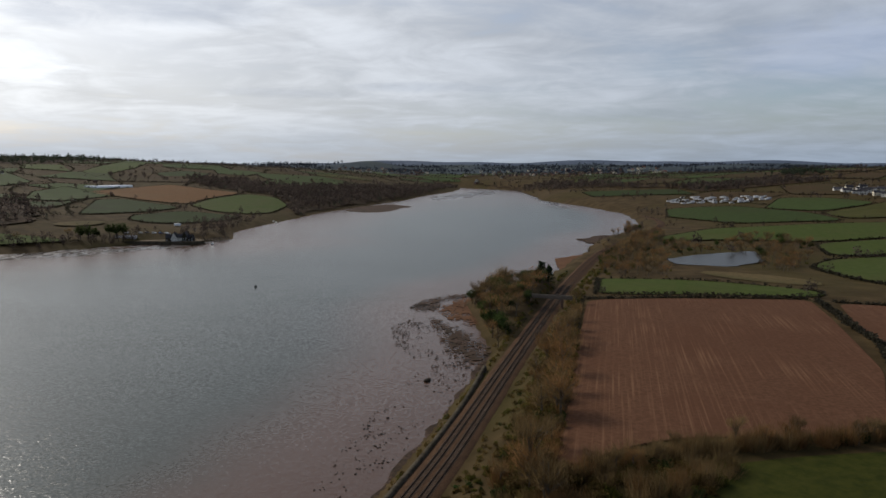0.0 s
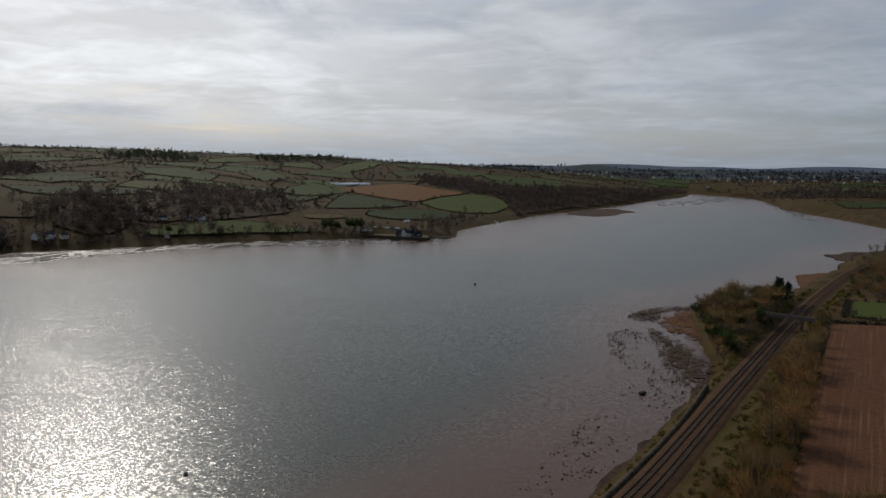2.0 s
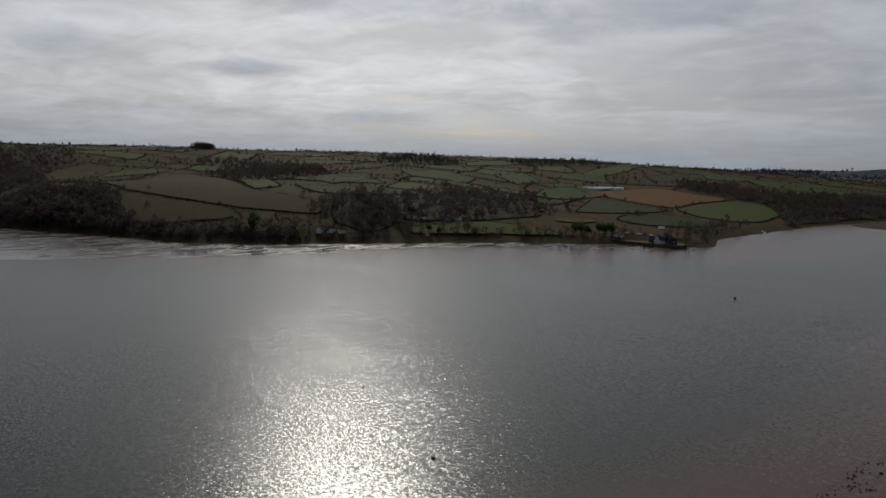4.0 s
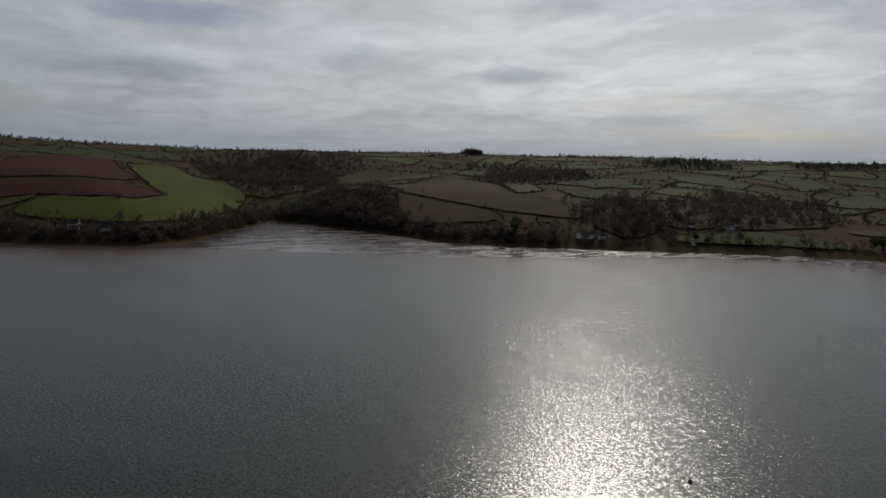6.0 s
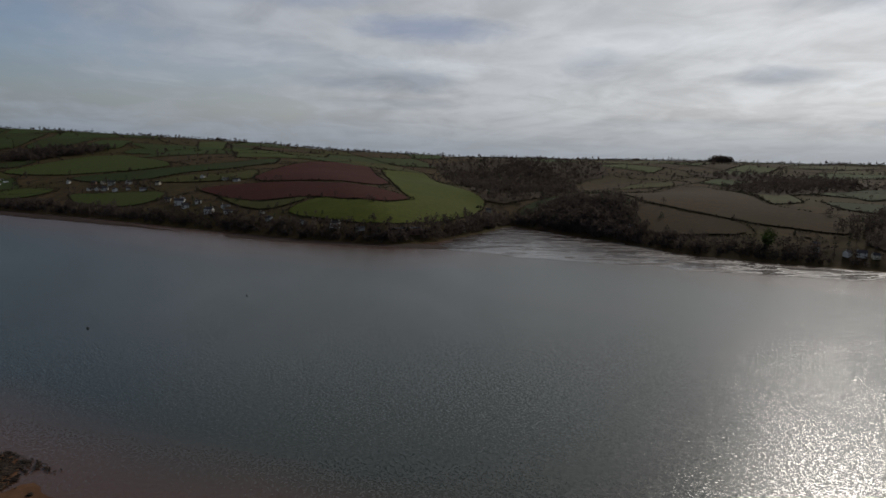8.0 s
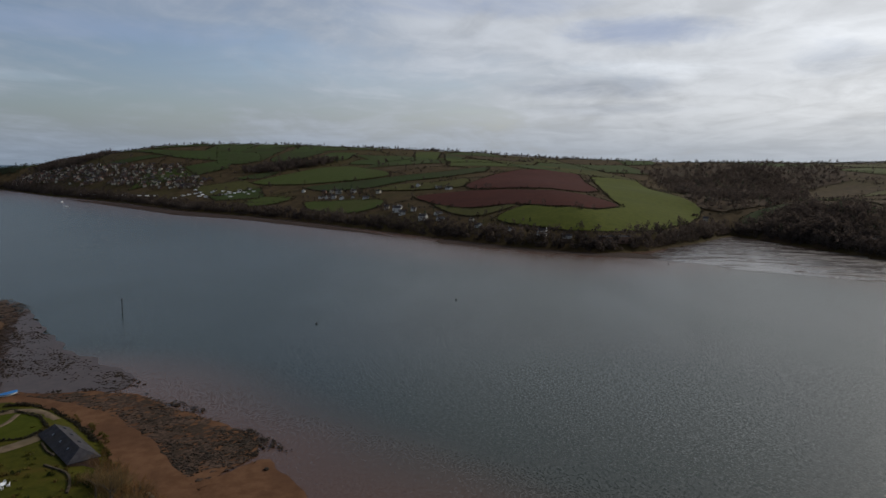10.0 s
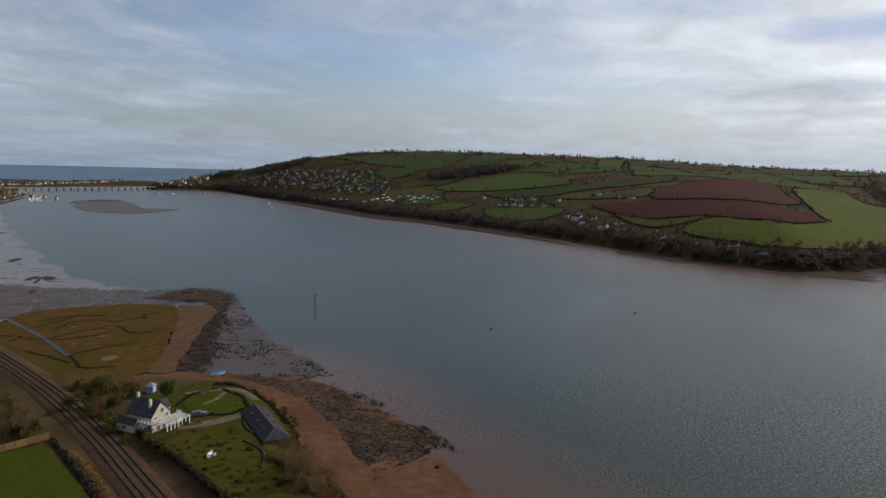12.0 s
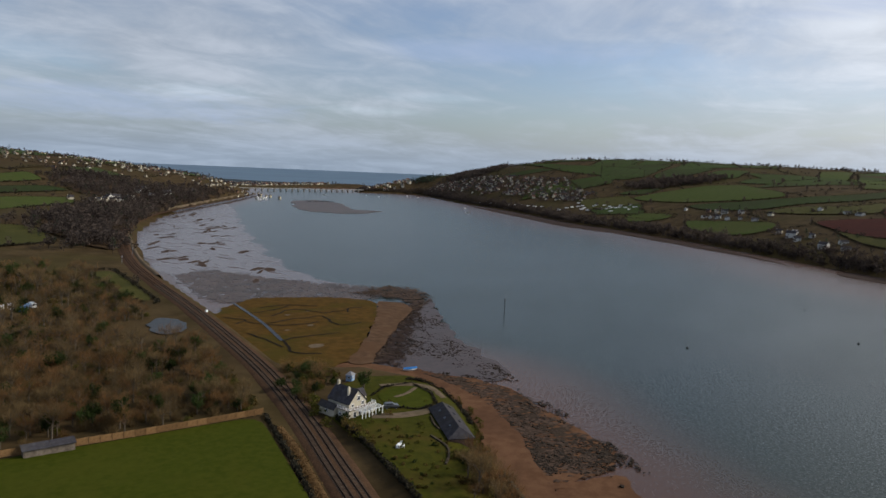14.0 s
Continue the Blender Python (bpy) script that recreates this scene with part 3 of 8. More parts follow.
def height(x, y):
    """Height of the land at arrays x, y."""
    x, y = np.asarray(x, float), np.asarray(y, float)
    base, share, s, n = land_parts(x, y)
    r = np.hypot(x, y)
    land = np.maximum(s, n) > 0
    z = base + share * np.maximum(hill_sum(x, y) + wave_noise(x, y, 420, 3) * 2.2 * smoothstep(300, 900, r) + wave_noise(x, y, 850, 21) * 24 * smoothstep(3300, 4300, r), -1.0)
    near = np.abs(x) + np.abs(y) < 3200
    d = np.full(x.shape, 1e3)
    if near.any():
        d[near] = line_distance(x[near], y[near], RAIL_FINE)
    k = 1 - smoothstep(5.0, 12.0, d)
    return np.where((n > -6) & (k > 0), z * (1 - k) + (RAIL_Z - 0.45) * k, z)
# ---- ground and water sheets ----
def mesh_from(name, verts, faces, materials=(), smooth=True):
    me = bpy.data.meshes.new(name)
    me.from_pydata([tuple(v) for v in verts], [], [tuple(f) for f in faces])
    for m in materials:
        me.materials.append(m)
    if smooth:
        me.polygons.foreach_set("use_smooth", [True] * len(me.polygons))
    me.update()
    return me


def mesh_of(name, verts, parts, material):
    """A mesh from arrays of faces, each array with one number of corners."""
    me = bpy.data.meshes.new(name)
    me.vertices.add(len(verts))
    me.vertices.foreach_set("co", np.asarray(verts, np.float32).ravel())
    loops = np.concatenate([np.asarray(f).ravel() for f in parts])
    sizes = np.concatenate([np.full(len(f), f.shape[1]) for f in parts])
    me.loops.add(len(loops))
    me.loops.foreach_set("vertex_index", loops.astype(np.int32))
    me.polygons.add(len(sizes))
    me.polygons.foreach_set("loop_start", (np.cumsum(sizes) - sizes).astype(np.int32))
    me.update(calc_edges=True)
    me.polygons.foreach_set("use_smooth", np.zeros(len(sizes), bool))
    me.materials.append(material)
    return me


def ring_sheet(radii, turns):
    """Places and faces of a round sheet, finer towards its middle."""
    a = np.linspace(0, 2 * np.pi, turns, endpoint=False)
    x, y = np.outer(radii, np.cos(a)).ravel(), np.outer(radii, np.sin(a)).ravel()
    i, j = np.meshgrid(np.arange(len(radii) - 1), np.arange(turns), indexing="ij")
    k = (j + 1) % turns
    faces = np.stack([i * turns + j, (i + 1) * turns + j, (i + 1) * turns + k, i * turns + k], -1).reshape(-1, 4)
    return x, y, faces


def build_ground():
    radii = [0.5, 12.0]
    while radii[-1] < 4880:
        radii.append(radii[-1] + max(3.5, radii[-1] * 0.017))
    x, y, faces = ring_sheet(np.array(radii), 800)
    z = height(x, y)
    fine = wave_noise(x, y, 37, 11) * 0.12 * smoothstep(1.5, 4.0, z)
    me = mesh_from("ground", np.stack([x, y, z + fine], 1), faces.tolist(), (ROUGH_LAND, HAZED_LAND, HAZED_WOODED))
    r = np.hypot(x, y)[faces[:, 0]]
    # far rings take the haze-tinted colours, paler past 3900 m
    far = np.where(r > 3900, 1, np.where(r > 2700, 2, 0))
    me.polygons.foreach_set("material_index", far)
    tagged(new("ground", me), "rolling river valley land of rough grass and scrub", "ground", kind="structure")


def build_water():
    radii = [0.5, 30.0]
    while radii[-1] < 4900:
        radii.append(radii[-1] + max(6.0, radii[-1] * 0.03))
    x, y, faces = ring_sheet(np.array(radii), 480)
    r = np.hypot(x, y)
    z = 47.0 * np.maximum(r - 2950, 0) ** 1.3 / 1950 ** 1.3
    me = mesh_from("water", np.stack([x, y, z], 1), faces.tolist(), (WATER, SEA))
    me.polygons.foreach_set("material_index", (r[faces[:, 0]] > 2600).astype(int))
    s, n = shore_distance(x, y)
    silt = np.maximum(1 - smoothstep(5, 108, -n), 0.22 * (1 - smoothstep(60, 240, -n)))
    silt = np.maximum(silt, 0.8 * (1 - smoothstep(10, 260, -s)))
    silt = np.maximum(silt, 0.6 * smoothstep(700, 1700, y))
    layer = me.attributes.new("silt", "FLOAT", "POINT")
    layer.data.foreach_set("value", silt.astype(np.float32))
    tagged(new("water", me), "wide silty river estuary with small wind ripples", "water", kind="structure")


build_ground()
build_water()

# ---- plan of fields and woods ----
FIELDS, WOODS = [], []

FIELDS.append(("red", [(-944, -125), (-936, -42), (-918, 8), (-875, 60), (-866, 101), (-824, 123), (-808, 136), (-744, 88), (-768, 48), (-812, 14), (-817, -36), (-851, -71), (-895, -97)]))
FIELDS.append(("red", [(-984, -56), (-1128, -17), (-1248, 28), (-1353, 91), (-1329, 139), (-1107, 128), (-940, 126), (-894, 104), (-896, 61), (-931, 15), (-945, -43)]))
FIELDS.append(("olive", [(-879, -91), (-808, -36), (-805, 14), (-801, 25), (-764, -27), (-810, -61)]))
FIELDS.append(("lime", [(-748, -16), (-797, 26), (-756, 53), (-735, 87), (-804, 138), (-848, 128), (-981, 133), (-1307, 157), (-1354, 200), (-1376, 252), (-1035, 234), (-905, 249), (-860, 233), (-801, 208), (-720, 155), (-675, 112), (-661, 77), (-695, 34), (-727, 2)]))
FIELDS.append(("green", [(-1018, -295), (-954, -159), (-907, -154), (-889, -190), (-950, -267)]))
FIELDS.append(("green", [(-1072, -407), (-1093, -366), (-1050, -315), (-1027, -344), (-1026, -380)]))
FIELDS.append(("green", [(-1256, -465), (-1302, -425), (-1376, -354), (-1370, -295), (-1230, -204), (-1174, -187), (-1164, -241), (-1174, -342), (-1208, -415)]))
FIELDS.append(("dull", [(-1146, -334), (-1152, -238), (-1161, -173), (-1177, -100), (-1260, -24), (-1177, -29), (-1107, -94), (-1099, -155), (-1065, -202), (-1088, -280)]))
FIELDS.append(("olive", [(-1040, -202), (-1075, -160), (-1047, -81), (-1096, -59), (-1047, -49), (-973, -56), (-995, -124)]))
FIELDS.append(("dull", [(-1627, -676), (-1692, -582), (-1702, -526), (-1497, -515), (-1457, -553), (-1483, -616)]))
FIELDS.append(("dull", [(-1495, -505), (-1674, -503), (-1623, -407), (-1480, -432), (-1448, -473)]))
FIELDS.append(("dull", [(-1610, -392), (-1602, -332), (-1468, -329), (-1452, -384), (-1469, -406)]))
FIELDS.append(("green", [(-1661, -209), (-1708, -150), (-1448, -136), (-1423, -179)]))
FIELDS.append(("dull", [(-1642, -138), (-1630, -77), (-1462, -85), (-1419, -118)]))
FIELDS.append(("dull", [(-1465, -304), (-1468, -246), (-1370, -230), (-1401, -314)]))
FIELDS.append(("dull", [(-1793, -1021), (-1677, -797), (-1653, -672), (-1599, -561), (-1471, -515), (-1531, -642), (-1592, -756)]))
FIELDS.append(("dull", [(-1613, -974), (-1648, -846), (-1615, -790), (-1578, -905)]))
FIELDS.append(("dull", [(-1315, -519), (-1350, -482), (-1358, -430), (-1287, -448)]))
FIELDS.append(("green", [(-1091, -410), (-1096, -370), (-1070, -318), (-1040, -317), (-1057, -392)]))
FIELDS.append(("brown", [(-960, 458), (-1203, 698), (-1159, 736), (-831, 585), (-685, 507), (-642, 503), (-591, 520), (-519, 479), (-542, 463), (-565, 447), (-591, 424), (-697, 413), (-776, 410)]))
FIELDS.append(("brown", [(-863, 417), (-758, 401), (-685, 406), (-584, 419), (-556, 406), (-591, 364), (-635, 343), (-675, 347), (-741, 370)]))
FIELDS.append(("olive", [(-862, 611), (-848, 657), (-689, 559), (-677, 509)]))
FIELDS.append(("olive", [(-1236, 591), (-1320, 671), (-1305, 750), (-1226, 709), (-1243, 632)]))
FIELDS.append(("dull", [(-868, 683), (-791, 814), (-704, 765), (-745, 673)]))
FIELDS.append(("dull", [(-700, 587), (-643, 722), (-587, 712), (-595, 606), (-626, 559)]))
FIELDS.append(("dull", [(-863, 279), (-900, 322), (-933, 375), (-876, 328), (-828, 296), (-827, 271)]))
FIELDS.append(("brown", [(-558, 442), (-544, 454), (-516, 448), (-532, 428)]))
FIELDS.append(("green", [(-452, 512), (-430, 588), (-422, 616), (-383, 622), (-345, 626), (-324, 632), (-385, 573), (-420, 529), (-438, 496)]))
FIELDS.append(("orange", [(-565, 1104), (-545, 1178), (-518, 1335), (-409, 1255), (-353, 1240), (-366, 1096), (-361, 990), (-416, 1004), (-473, 1044)]))
FIELDS.append(("green", [(-352, 979), (-360, 1092), (-341, 1232), (-285, 1210), (-246, 1114), (-239, 990), (-262, 932), (-300, 925)]))
FIELDS.append(("dull", [(-484, 985), (-459, 1014), (-401, 969), (-349, 944), (-358, 866), (-376, 816), (-394, 759)]))
FIELDS.append(("dull", [(-355, 804), (-332, 902), (-291, 898), (-256, 905), (-266, 823), (-306, 740), (-337, 751)]))
FIELDS.append(("dull", [(-612, 1051), (-627, 1176), (-499, 1075), (-505, 916), (-552, 930)]))
FIELDS.append(("dull", [(-525, 876), (-493, 891), (-494, 961), (-450, 814), (-456, 783)]))
FIELDS.append(("dull", [(-909, 1027), (-914, 1169), (-774, 1088), (-703, 960), (-752, 962), (-826, 962)]))
FIELDS.append(("green", [(-1070, 1460), (-1096, 1711), (-971, 1565), (-1008, 1375)]))
FIELDS.append(("dull", [(-802, 1191), (-847, 1370), (-701, 1205), (-684, 1088)]))
FIELDS.append(("green", [(-755, 1477), (-854, 1878), (-804, 1930), (-731, 1681), (-688, 1403)]))
FIELDS.append(("dull", [(-647, 1590), (-620, 1714), (-547, 1665), (-535, 1557), (-599, 1507)]))
FIELDS.append(("dull", [(-600, 1843), (-536, 1882), (-474, 1869), (-470, 1700), (-537, 1687)]))
FIELDS.append(("olive", [(-661, 714), (-726, 820), (-650, 845), (-565, 794), (-612, 736)]))
FIELDS.append(("dull", [(-858, 730), (-871, 849), (-780, 828), (-712, 664)]))
FIELDS.append(("tan", [(-392, 680), (-356, 740), (-335, 724), (-370, 671)]))
FIELDS.append(("plough", [(69, 331), (168, 318), (157, 281), (133, 206), (105, 160), (79, 158), (56, 160), (38, 154), (29, 145), (24, 147)]))
FIELDS.append(("green", [(77, 346), (91, 405), (146, 386), (178, 356), (188, 340), (179, 326), (140, 334), (90, 341)]))
FIELDS.append(("tan", [(156, 450), (179, 428), (210, 401), (206, 354), (174, 379), (155, 410)]))
FIELDS.append(("plough", [(176, 309), (198, 298), (156, 217), (149, 230), (158, 262)]))
FIELDS.append(("moss", [(54, 142), (76, 147), (116, 151), (92, 106), (65, 106), (46, 128)]))
FIELDS.append(("green", [(194, 656), (292, 762), (406, 757), (491, 749), (417, 635), (329, 621), (272, 653), (214, 639)]))
FIELDS.append(("green", [(323, 609), (408, 620), (348, 527), (293, 528)]))
FIELDS.append(("green", [(241, 458), (281, 507), (342, 518), (237, 357), (233, 396)]))
FIELDS.append(("dull", [(438, 961), (519, 1089), (563, 1041), (583, 944), (476, 891)]))
FIELDS.append(("olive", [(467, 871), (627, 960), (524, 800), (460, 800)]))
FIELDS.append(("dull", [(337, 1063), (420, 1017), (457, 868), (447, 779), (334, 806), (302, 951)]))
FIELDS.append(("dull", [(295, 1504), (457, 1376), (442, 1239), (295, 1386)]))
FIELDS.append(("brown", [(594, 1248), (677, 1218), (605, 1056), (552, 1120)]))
FIELDS.append(("green", [(-420, -1099), (-537, -1178), (-518, -1084), (-387, -1014)]))
FIELDS.append(("dull", [(-367, -961), (-488, -1021), (-502, -975), (-335, -879)]))
FIELDS.append(("green", [(-324, -849), (-461, -894), (-429, -829), (-279, -734)]))
FIELDS.append(("olive", [(-255, -671), (-298, -646), (-268, -546), (-201, -531)]))
FIELDS.append(("olive", [(-223, -419), (-241, -421), (-200, -305), (-193, -321)]))
FIELDS.append(("lawn", [(-125, -146), (-68, -165), (-45, -171), (-38, -133), (-47, -97), (-89, -82), (-99, -100)]))
WOODS.append(("winter", 900, [(-558, 1545), (-458, 1565), (-332, 1512), (-215, 1658), (-56, 2023), (52, 2450), (-49, 1803), (-93, 1560), (-168, 1242), (-199, 1113), (-218, 1010), (-249, 1143), (-303, 1272), (-364, 1283), (-449, 1342)]))
WOODS.append(("winter", 500, [(-1559, 436), (-1764, 567), (-1547, 580), (-1346, 554), (-923, 338), (-902, 291), (-881, 250), (-933, 245), (-1317, 314), (-1429, 307)]))
WOODS.append(("winter", 160, [(-898, 361), (-838, 397), (-675, 341), (-633, 339), (-720, 297), (-792, 273), (-811, 293)]))
WOODS.append(("winter", 110, [(-572, 530), (-616, 635), (-527, 585), (-446, 505), (-467, 465), (-506, 476)]))
WOODS.append(("winter", 150, [(-578, 673), (-650, 887), (-529, 772), (-545, 915), (-403, 702), (-425, 621), (-447, 572), (-468, 529), (-513, 558)]))
WOODS.append(("pine", 120, [(-1265, 1326), (-1351, 1574), (-1145, 1512), (-1022, 1350), (-1108, 1197)]))
WOODS.append(("pine", 130, [(-1064, 1604), (-1026, 1998), (-886, 1950), (-951, 1538)]))
WOODS.append(("pine", 60, [(-1822, -1426), (-1888, -1425), (-1934, -1399), (-1831, -1323)]))
WOODS.append(("winter", 460, [(-1870, -1298), (-1965, -1274), (-1953, -1202), (-1905, -1095), (-1715, -1022), (-1690, -1080), (-1790, -1225)]))
WOODS.append(("winter", 200, [(-1400, -536), (-1457, -439), (-1473, -344), (-1408, -370), (-1358, -462)]))
WOODS.append(("winter", 420, [(-311, -672), (-395, -765), (-593, -943), (-785, -1106), (-923, -1191), (-626, -937), (-457, -752), (-366, -631), (-282, -492), (-273, -514), (-283, -564)]))
WOODS.append(("winter", 300, [(-546, -1143), (-660, -1240), (-693, -1118), (-815, -1167), (-1049, -1310), (-745, -1065), (-608, -967), (-490, -935), (-522, -1026)]))
WOODS.append(("winter", 230, [(186, 632), (219, 581), (295, 670), (327, 617), (267, 504), (217, 434), (203, 445), (246, 547), (176, 535)]))
WOODS.append(("pine", 50, [(708, 1499), (800, 1631), (819, 1544), (764, 1423)]))
WOODS.append(("winter", 300, [(233, 888), (217, 681), (173, 587), (158, 470), (130, 403), (100, 429), (107, 498), (151, 593)]))
WOODS.append(("winter", 150, [(466, 1474), (663, 1394), (711, 1281), (608, 1277), (469, 1287)]))
WOODS.append(("winter", 200, [(89, 2464), (287, 2045), (402, 1595), (493, 1383), (285, 1654), (206, 2236)]))
WOODS.append(("winter", 150, [(-1153, 816), (-992, 863), (-848, 769), (-802, 599), (-1021, 676)]))
WOODS.append(("winter", 150, [(-1458, 861), (-1349, 978), (-1145, 972), (-859, 822), (-924, 716), (-1202, 844)]))
WOODS.append(("winter", 420, [(-1558, 287), (-1727, 440), (-1852, 628), (-1686, 756), (-1489, 697), (-1376, 566), (-896, 336), (-936, 301), (-998, 275), (-1386, 298)]))
WOODS.append(("winter", 190, [(-833, 268), (-776, 285), (-686, 309), (-654, 327), (-679, 346), (-789, 378), (-870, 358), (-841, 316)]))

# ---- helpers for things and parts ----
from mathutils.geometry import delaunay_2d_cdt


def part(name, data, material, parent, label="", at=None):
    """One mesh, a bmesh or mesh data, as a part of a thing or of another part."""
    if isinstance(data, bmesh.types.BMesh):
        me = bpy.data.meshes.new(name)
        data.to_mesh(me)
        data.free()
    else:
        me = data
    if material and not me.materials:
        me.materials.append(material)
    ob = new(name, me)
    if parent is not None:
        ob.parent = parent
    if at is not None:
        ob.matrix_basis = at
    if label:
        ob["label"] = label
    return ob


def thing(name, label, category, group="", kind="", at=None):
    ob = new(name)
    ob.empty_display_size = 0.5
    if at is not None:
        ob.matrix_basis = at
    return tagged(ob, label, category, group, kind)


def ground_z(x, y):
    return float(height(np.array([float(x)]), np.array([float(y)]))[0])


def resample(ring, step, closed=True):
    p = np.array(ring + ring[:1] if closed else ring, float)
    out = []
    for a, b in zip(p[:-1], p[1:]):
        n = max(1, int(np.linalg.norm(b - a) / step))
        out += [a + (b - a) * i / n for i in range(n)]
    if not closed:
        out.append(p[-1])
    return np.array(out)


def rounded(ring, step):
    """The ring with its corners softened."""
    p = resample(ring, step)
    for _ in range(2):
        p = 0.25 * np.roll(p, 1, 0) + 0.5 * p + 0.25 * np.roll(p, -1, 0)
    return p


def sheet_mesh(name, ring, step, lift, material, flat=None, wobble=0.0, seed=1):
    """A patch of ground inside a ring, laid on the land (or level at height flat)."""
    edge = rounded(ring, step)
    if wobble:
        edge = edge + np.stack([wave_noise(edge[:, 0], edge[:, 1], wobble * 9, seed), wave_noise(edge[:, 0], edge[:, 1], wobble * 9, seed + 1)], 1) * wobble
    lo, hi = edge.min(0), edge.max(0)
    gx, gy = np.meshgrid(np.arange(lo[0] + step / 2, hi[0], step), np.arange(lo[1] + step / 2, hi[1], step))
    gx, gy = gx.ravel(), gy.ravel()
    keep = inside(gx, gy, [tuple(q) for q in edge]) & (line_distance(gx, gy, edge, True) > step * 0.45)
    pts = [Vector(q) for q in edge] + [Vector(q) for q in zip(gx[keep], gy[keep])]
    n = len(edge)
    v, _, f, *_ = delaunay_2d_cdt(pts, [(i, (i + 1) % n) for i in range(n)], [list(range(n))], 1, 1e-4)
    x, y = np.array([q[0] for q in v]), np.array([q[1] for q in v])
    z = height(x, y) + lift if flat is None else np.full(x.shape, flat)
    me = mesh_from(name, np.stack([x, y, z], 1), f, (material,))
    if len(me.polygons) and sum(q.normal.z for q in me.polygons) < 0:
        me.flip_normals()
    return me


FIELD_LOOK = {
    "red": (RED, "red_field", "dark red ploughed field on the hillside"), "olive": (OLIVE, "pasture", "yellowish green rough pasture on the slope"),
    "lime": (LIME, "meadow", "smooth yellow-green meadow"), "green": (GREEN, "grass_field", "bright green grass field with hedges round it"),
    "moss": (MOSS, "grass_field", "dark mossy grass field beyond a tall hedge"), "dull": (DULL, "pasture", "dull green pasture between dark hedges"), "brown": (BROWN, "stubble_field", "olive brown stubble field crossed by hedges"),
    "orange": (ORANGE, "bare_field", "pale orange bare earth field"), "tan": (TAN, "dry_field", "strip of dry straw-coloured grass"),
    "plough": (PLOUGH, "ploughed_field", "red-brown ploughed field with fine drill rows"), "lawn": (LAWN, "mown_field", "bright green mown field inside a wooden fence")}

for k, (look_name, ring) in enumerate(FIELDS):
    material, title, words = FIELD_LOOK[look_name]
    mid = np.mean(ring, 0)
    far = math.hypot(mid[0], mid[1])
    me = sheet_mesh(title, ring, 5.0 if far < 400 else 16.0, 0.35 if far < 500 else 1.2, material)
    tagged(new(title, me), words, "field", "fields of the valley", kind="structure")

# ---- trees, shrubs, hedges ----
def blades(rng, base, way, length, width):
    """Thin triangles, one for each base point, along way."""
    side = np.cross(way, rng.normal(size=way.shape))
    side /= np.linalg.norm(side, axis=1)[:, None] + 1e-9
    a, b, c = base - side * width[:, None] / 2, base + side * width[:, None] / 2, base + way * length[:, None]
    n = len(base)
    return np.stack([a, b, c], 1).reshape(-1, 3), np.arange(3 * n).reshape(n, 3)


def scraps(rng, centre, size):
    """Small leaf-like quads, turned every way."""
    n = len(centre)
    u = rng.normal(size=(n, 3))
    u /= np.linalg.norm(u, axis=1)[:, None]
    v = np.cross(u, rng.normal(size=(n, 3)))
    v /= np.linalg.norm(v, axis=1)[:, None]
    u, v = u * size[:, None], v * size[:, None] * 0.6
    return np.stack([centre - u, centre + v, centre + u, centre - v], 1).reshape(-1, 3), np.arange(4 * n).reshape(n, 4)


def tube(points, radii, sides=5):
    """A tapered limb along a few points."""
    pts, verts, faces = np.array(points, float), [], []
    for i, (p, r) in enumerate(zip(pts, radii)):
        d = pts[min(i + 1, len(pts) - 1)] - pts[max(i - 1, 0)]
        d = d / (np.linalg.norm(d) + 1e-9)
        u = np.cross(d, (0.3, 0.9, 0.1) if abs(d[2]) > 0.7 else (0, 0, 1))
        u = u / np.linalg.norm(u)
        w = np.cross(d, u)
        for k in range(sides):
            a = 2 * math.pi * k / sides
            verts.append(p + r * (math.cos(a) * u + math.sin(a) * w))
    for i in range(len(pts) - 1):
        for k in range(sides):
            m = (k + 1) % sides
            faces.append((i * sides + k, i * sides + m, (i + 1) * sides + m, (i + 1) * sides + k))
    return np.array(verts), faces


def joined(bits):
    verts, faces, n = [], [], 0
    for v, f in bits:
        verts.append(np.asarray(v))
        faces += [tuple(int(i) + n for i in q) for q in f]
        n += len(v)
    return np.vstack(verts), faces


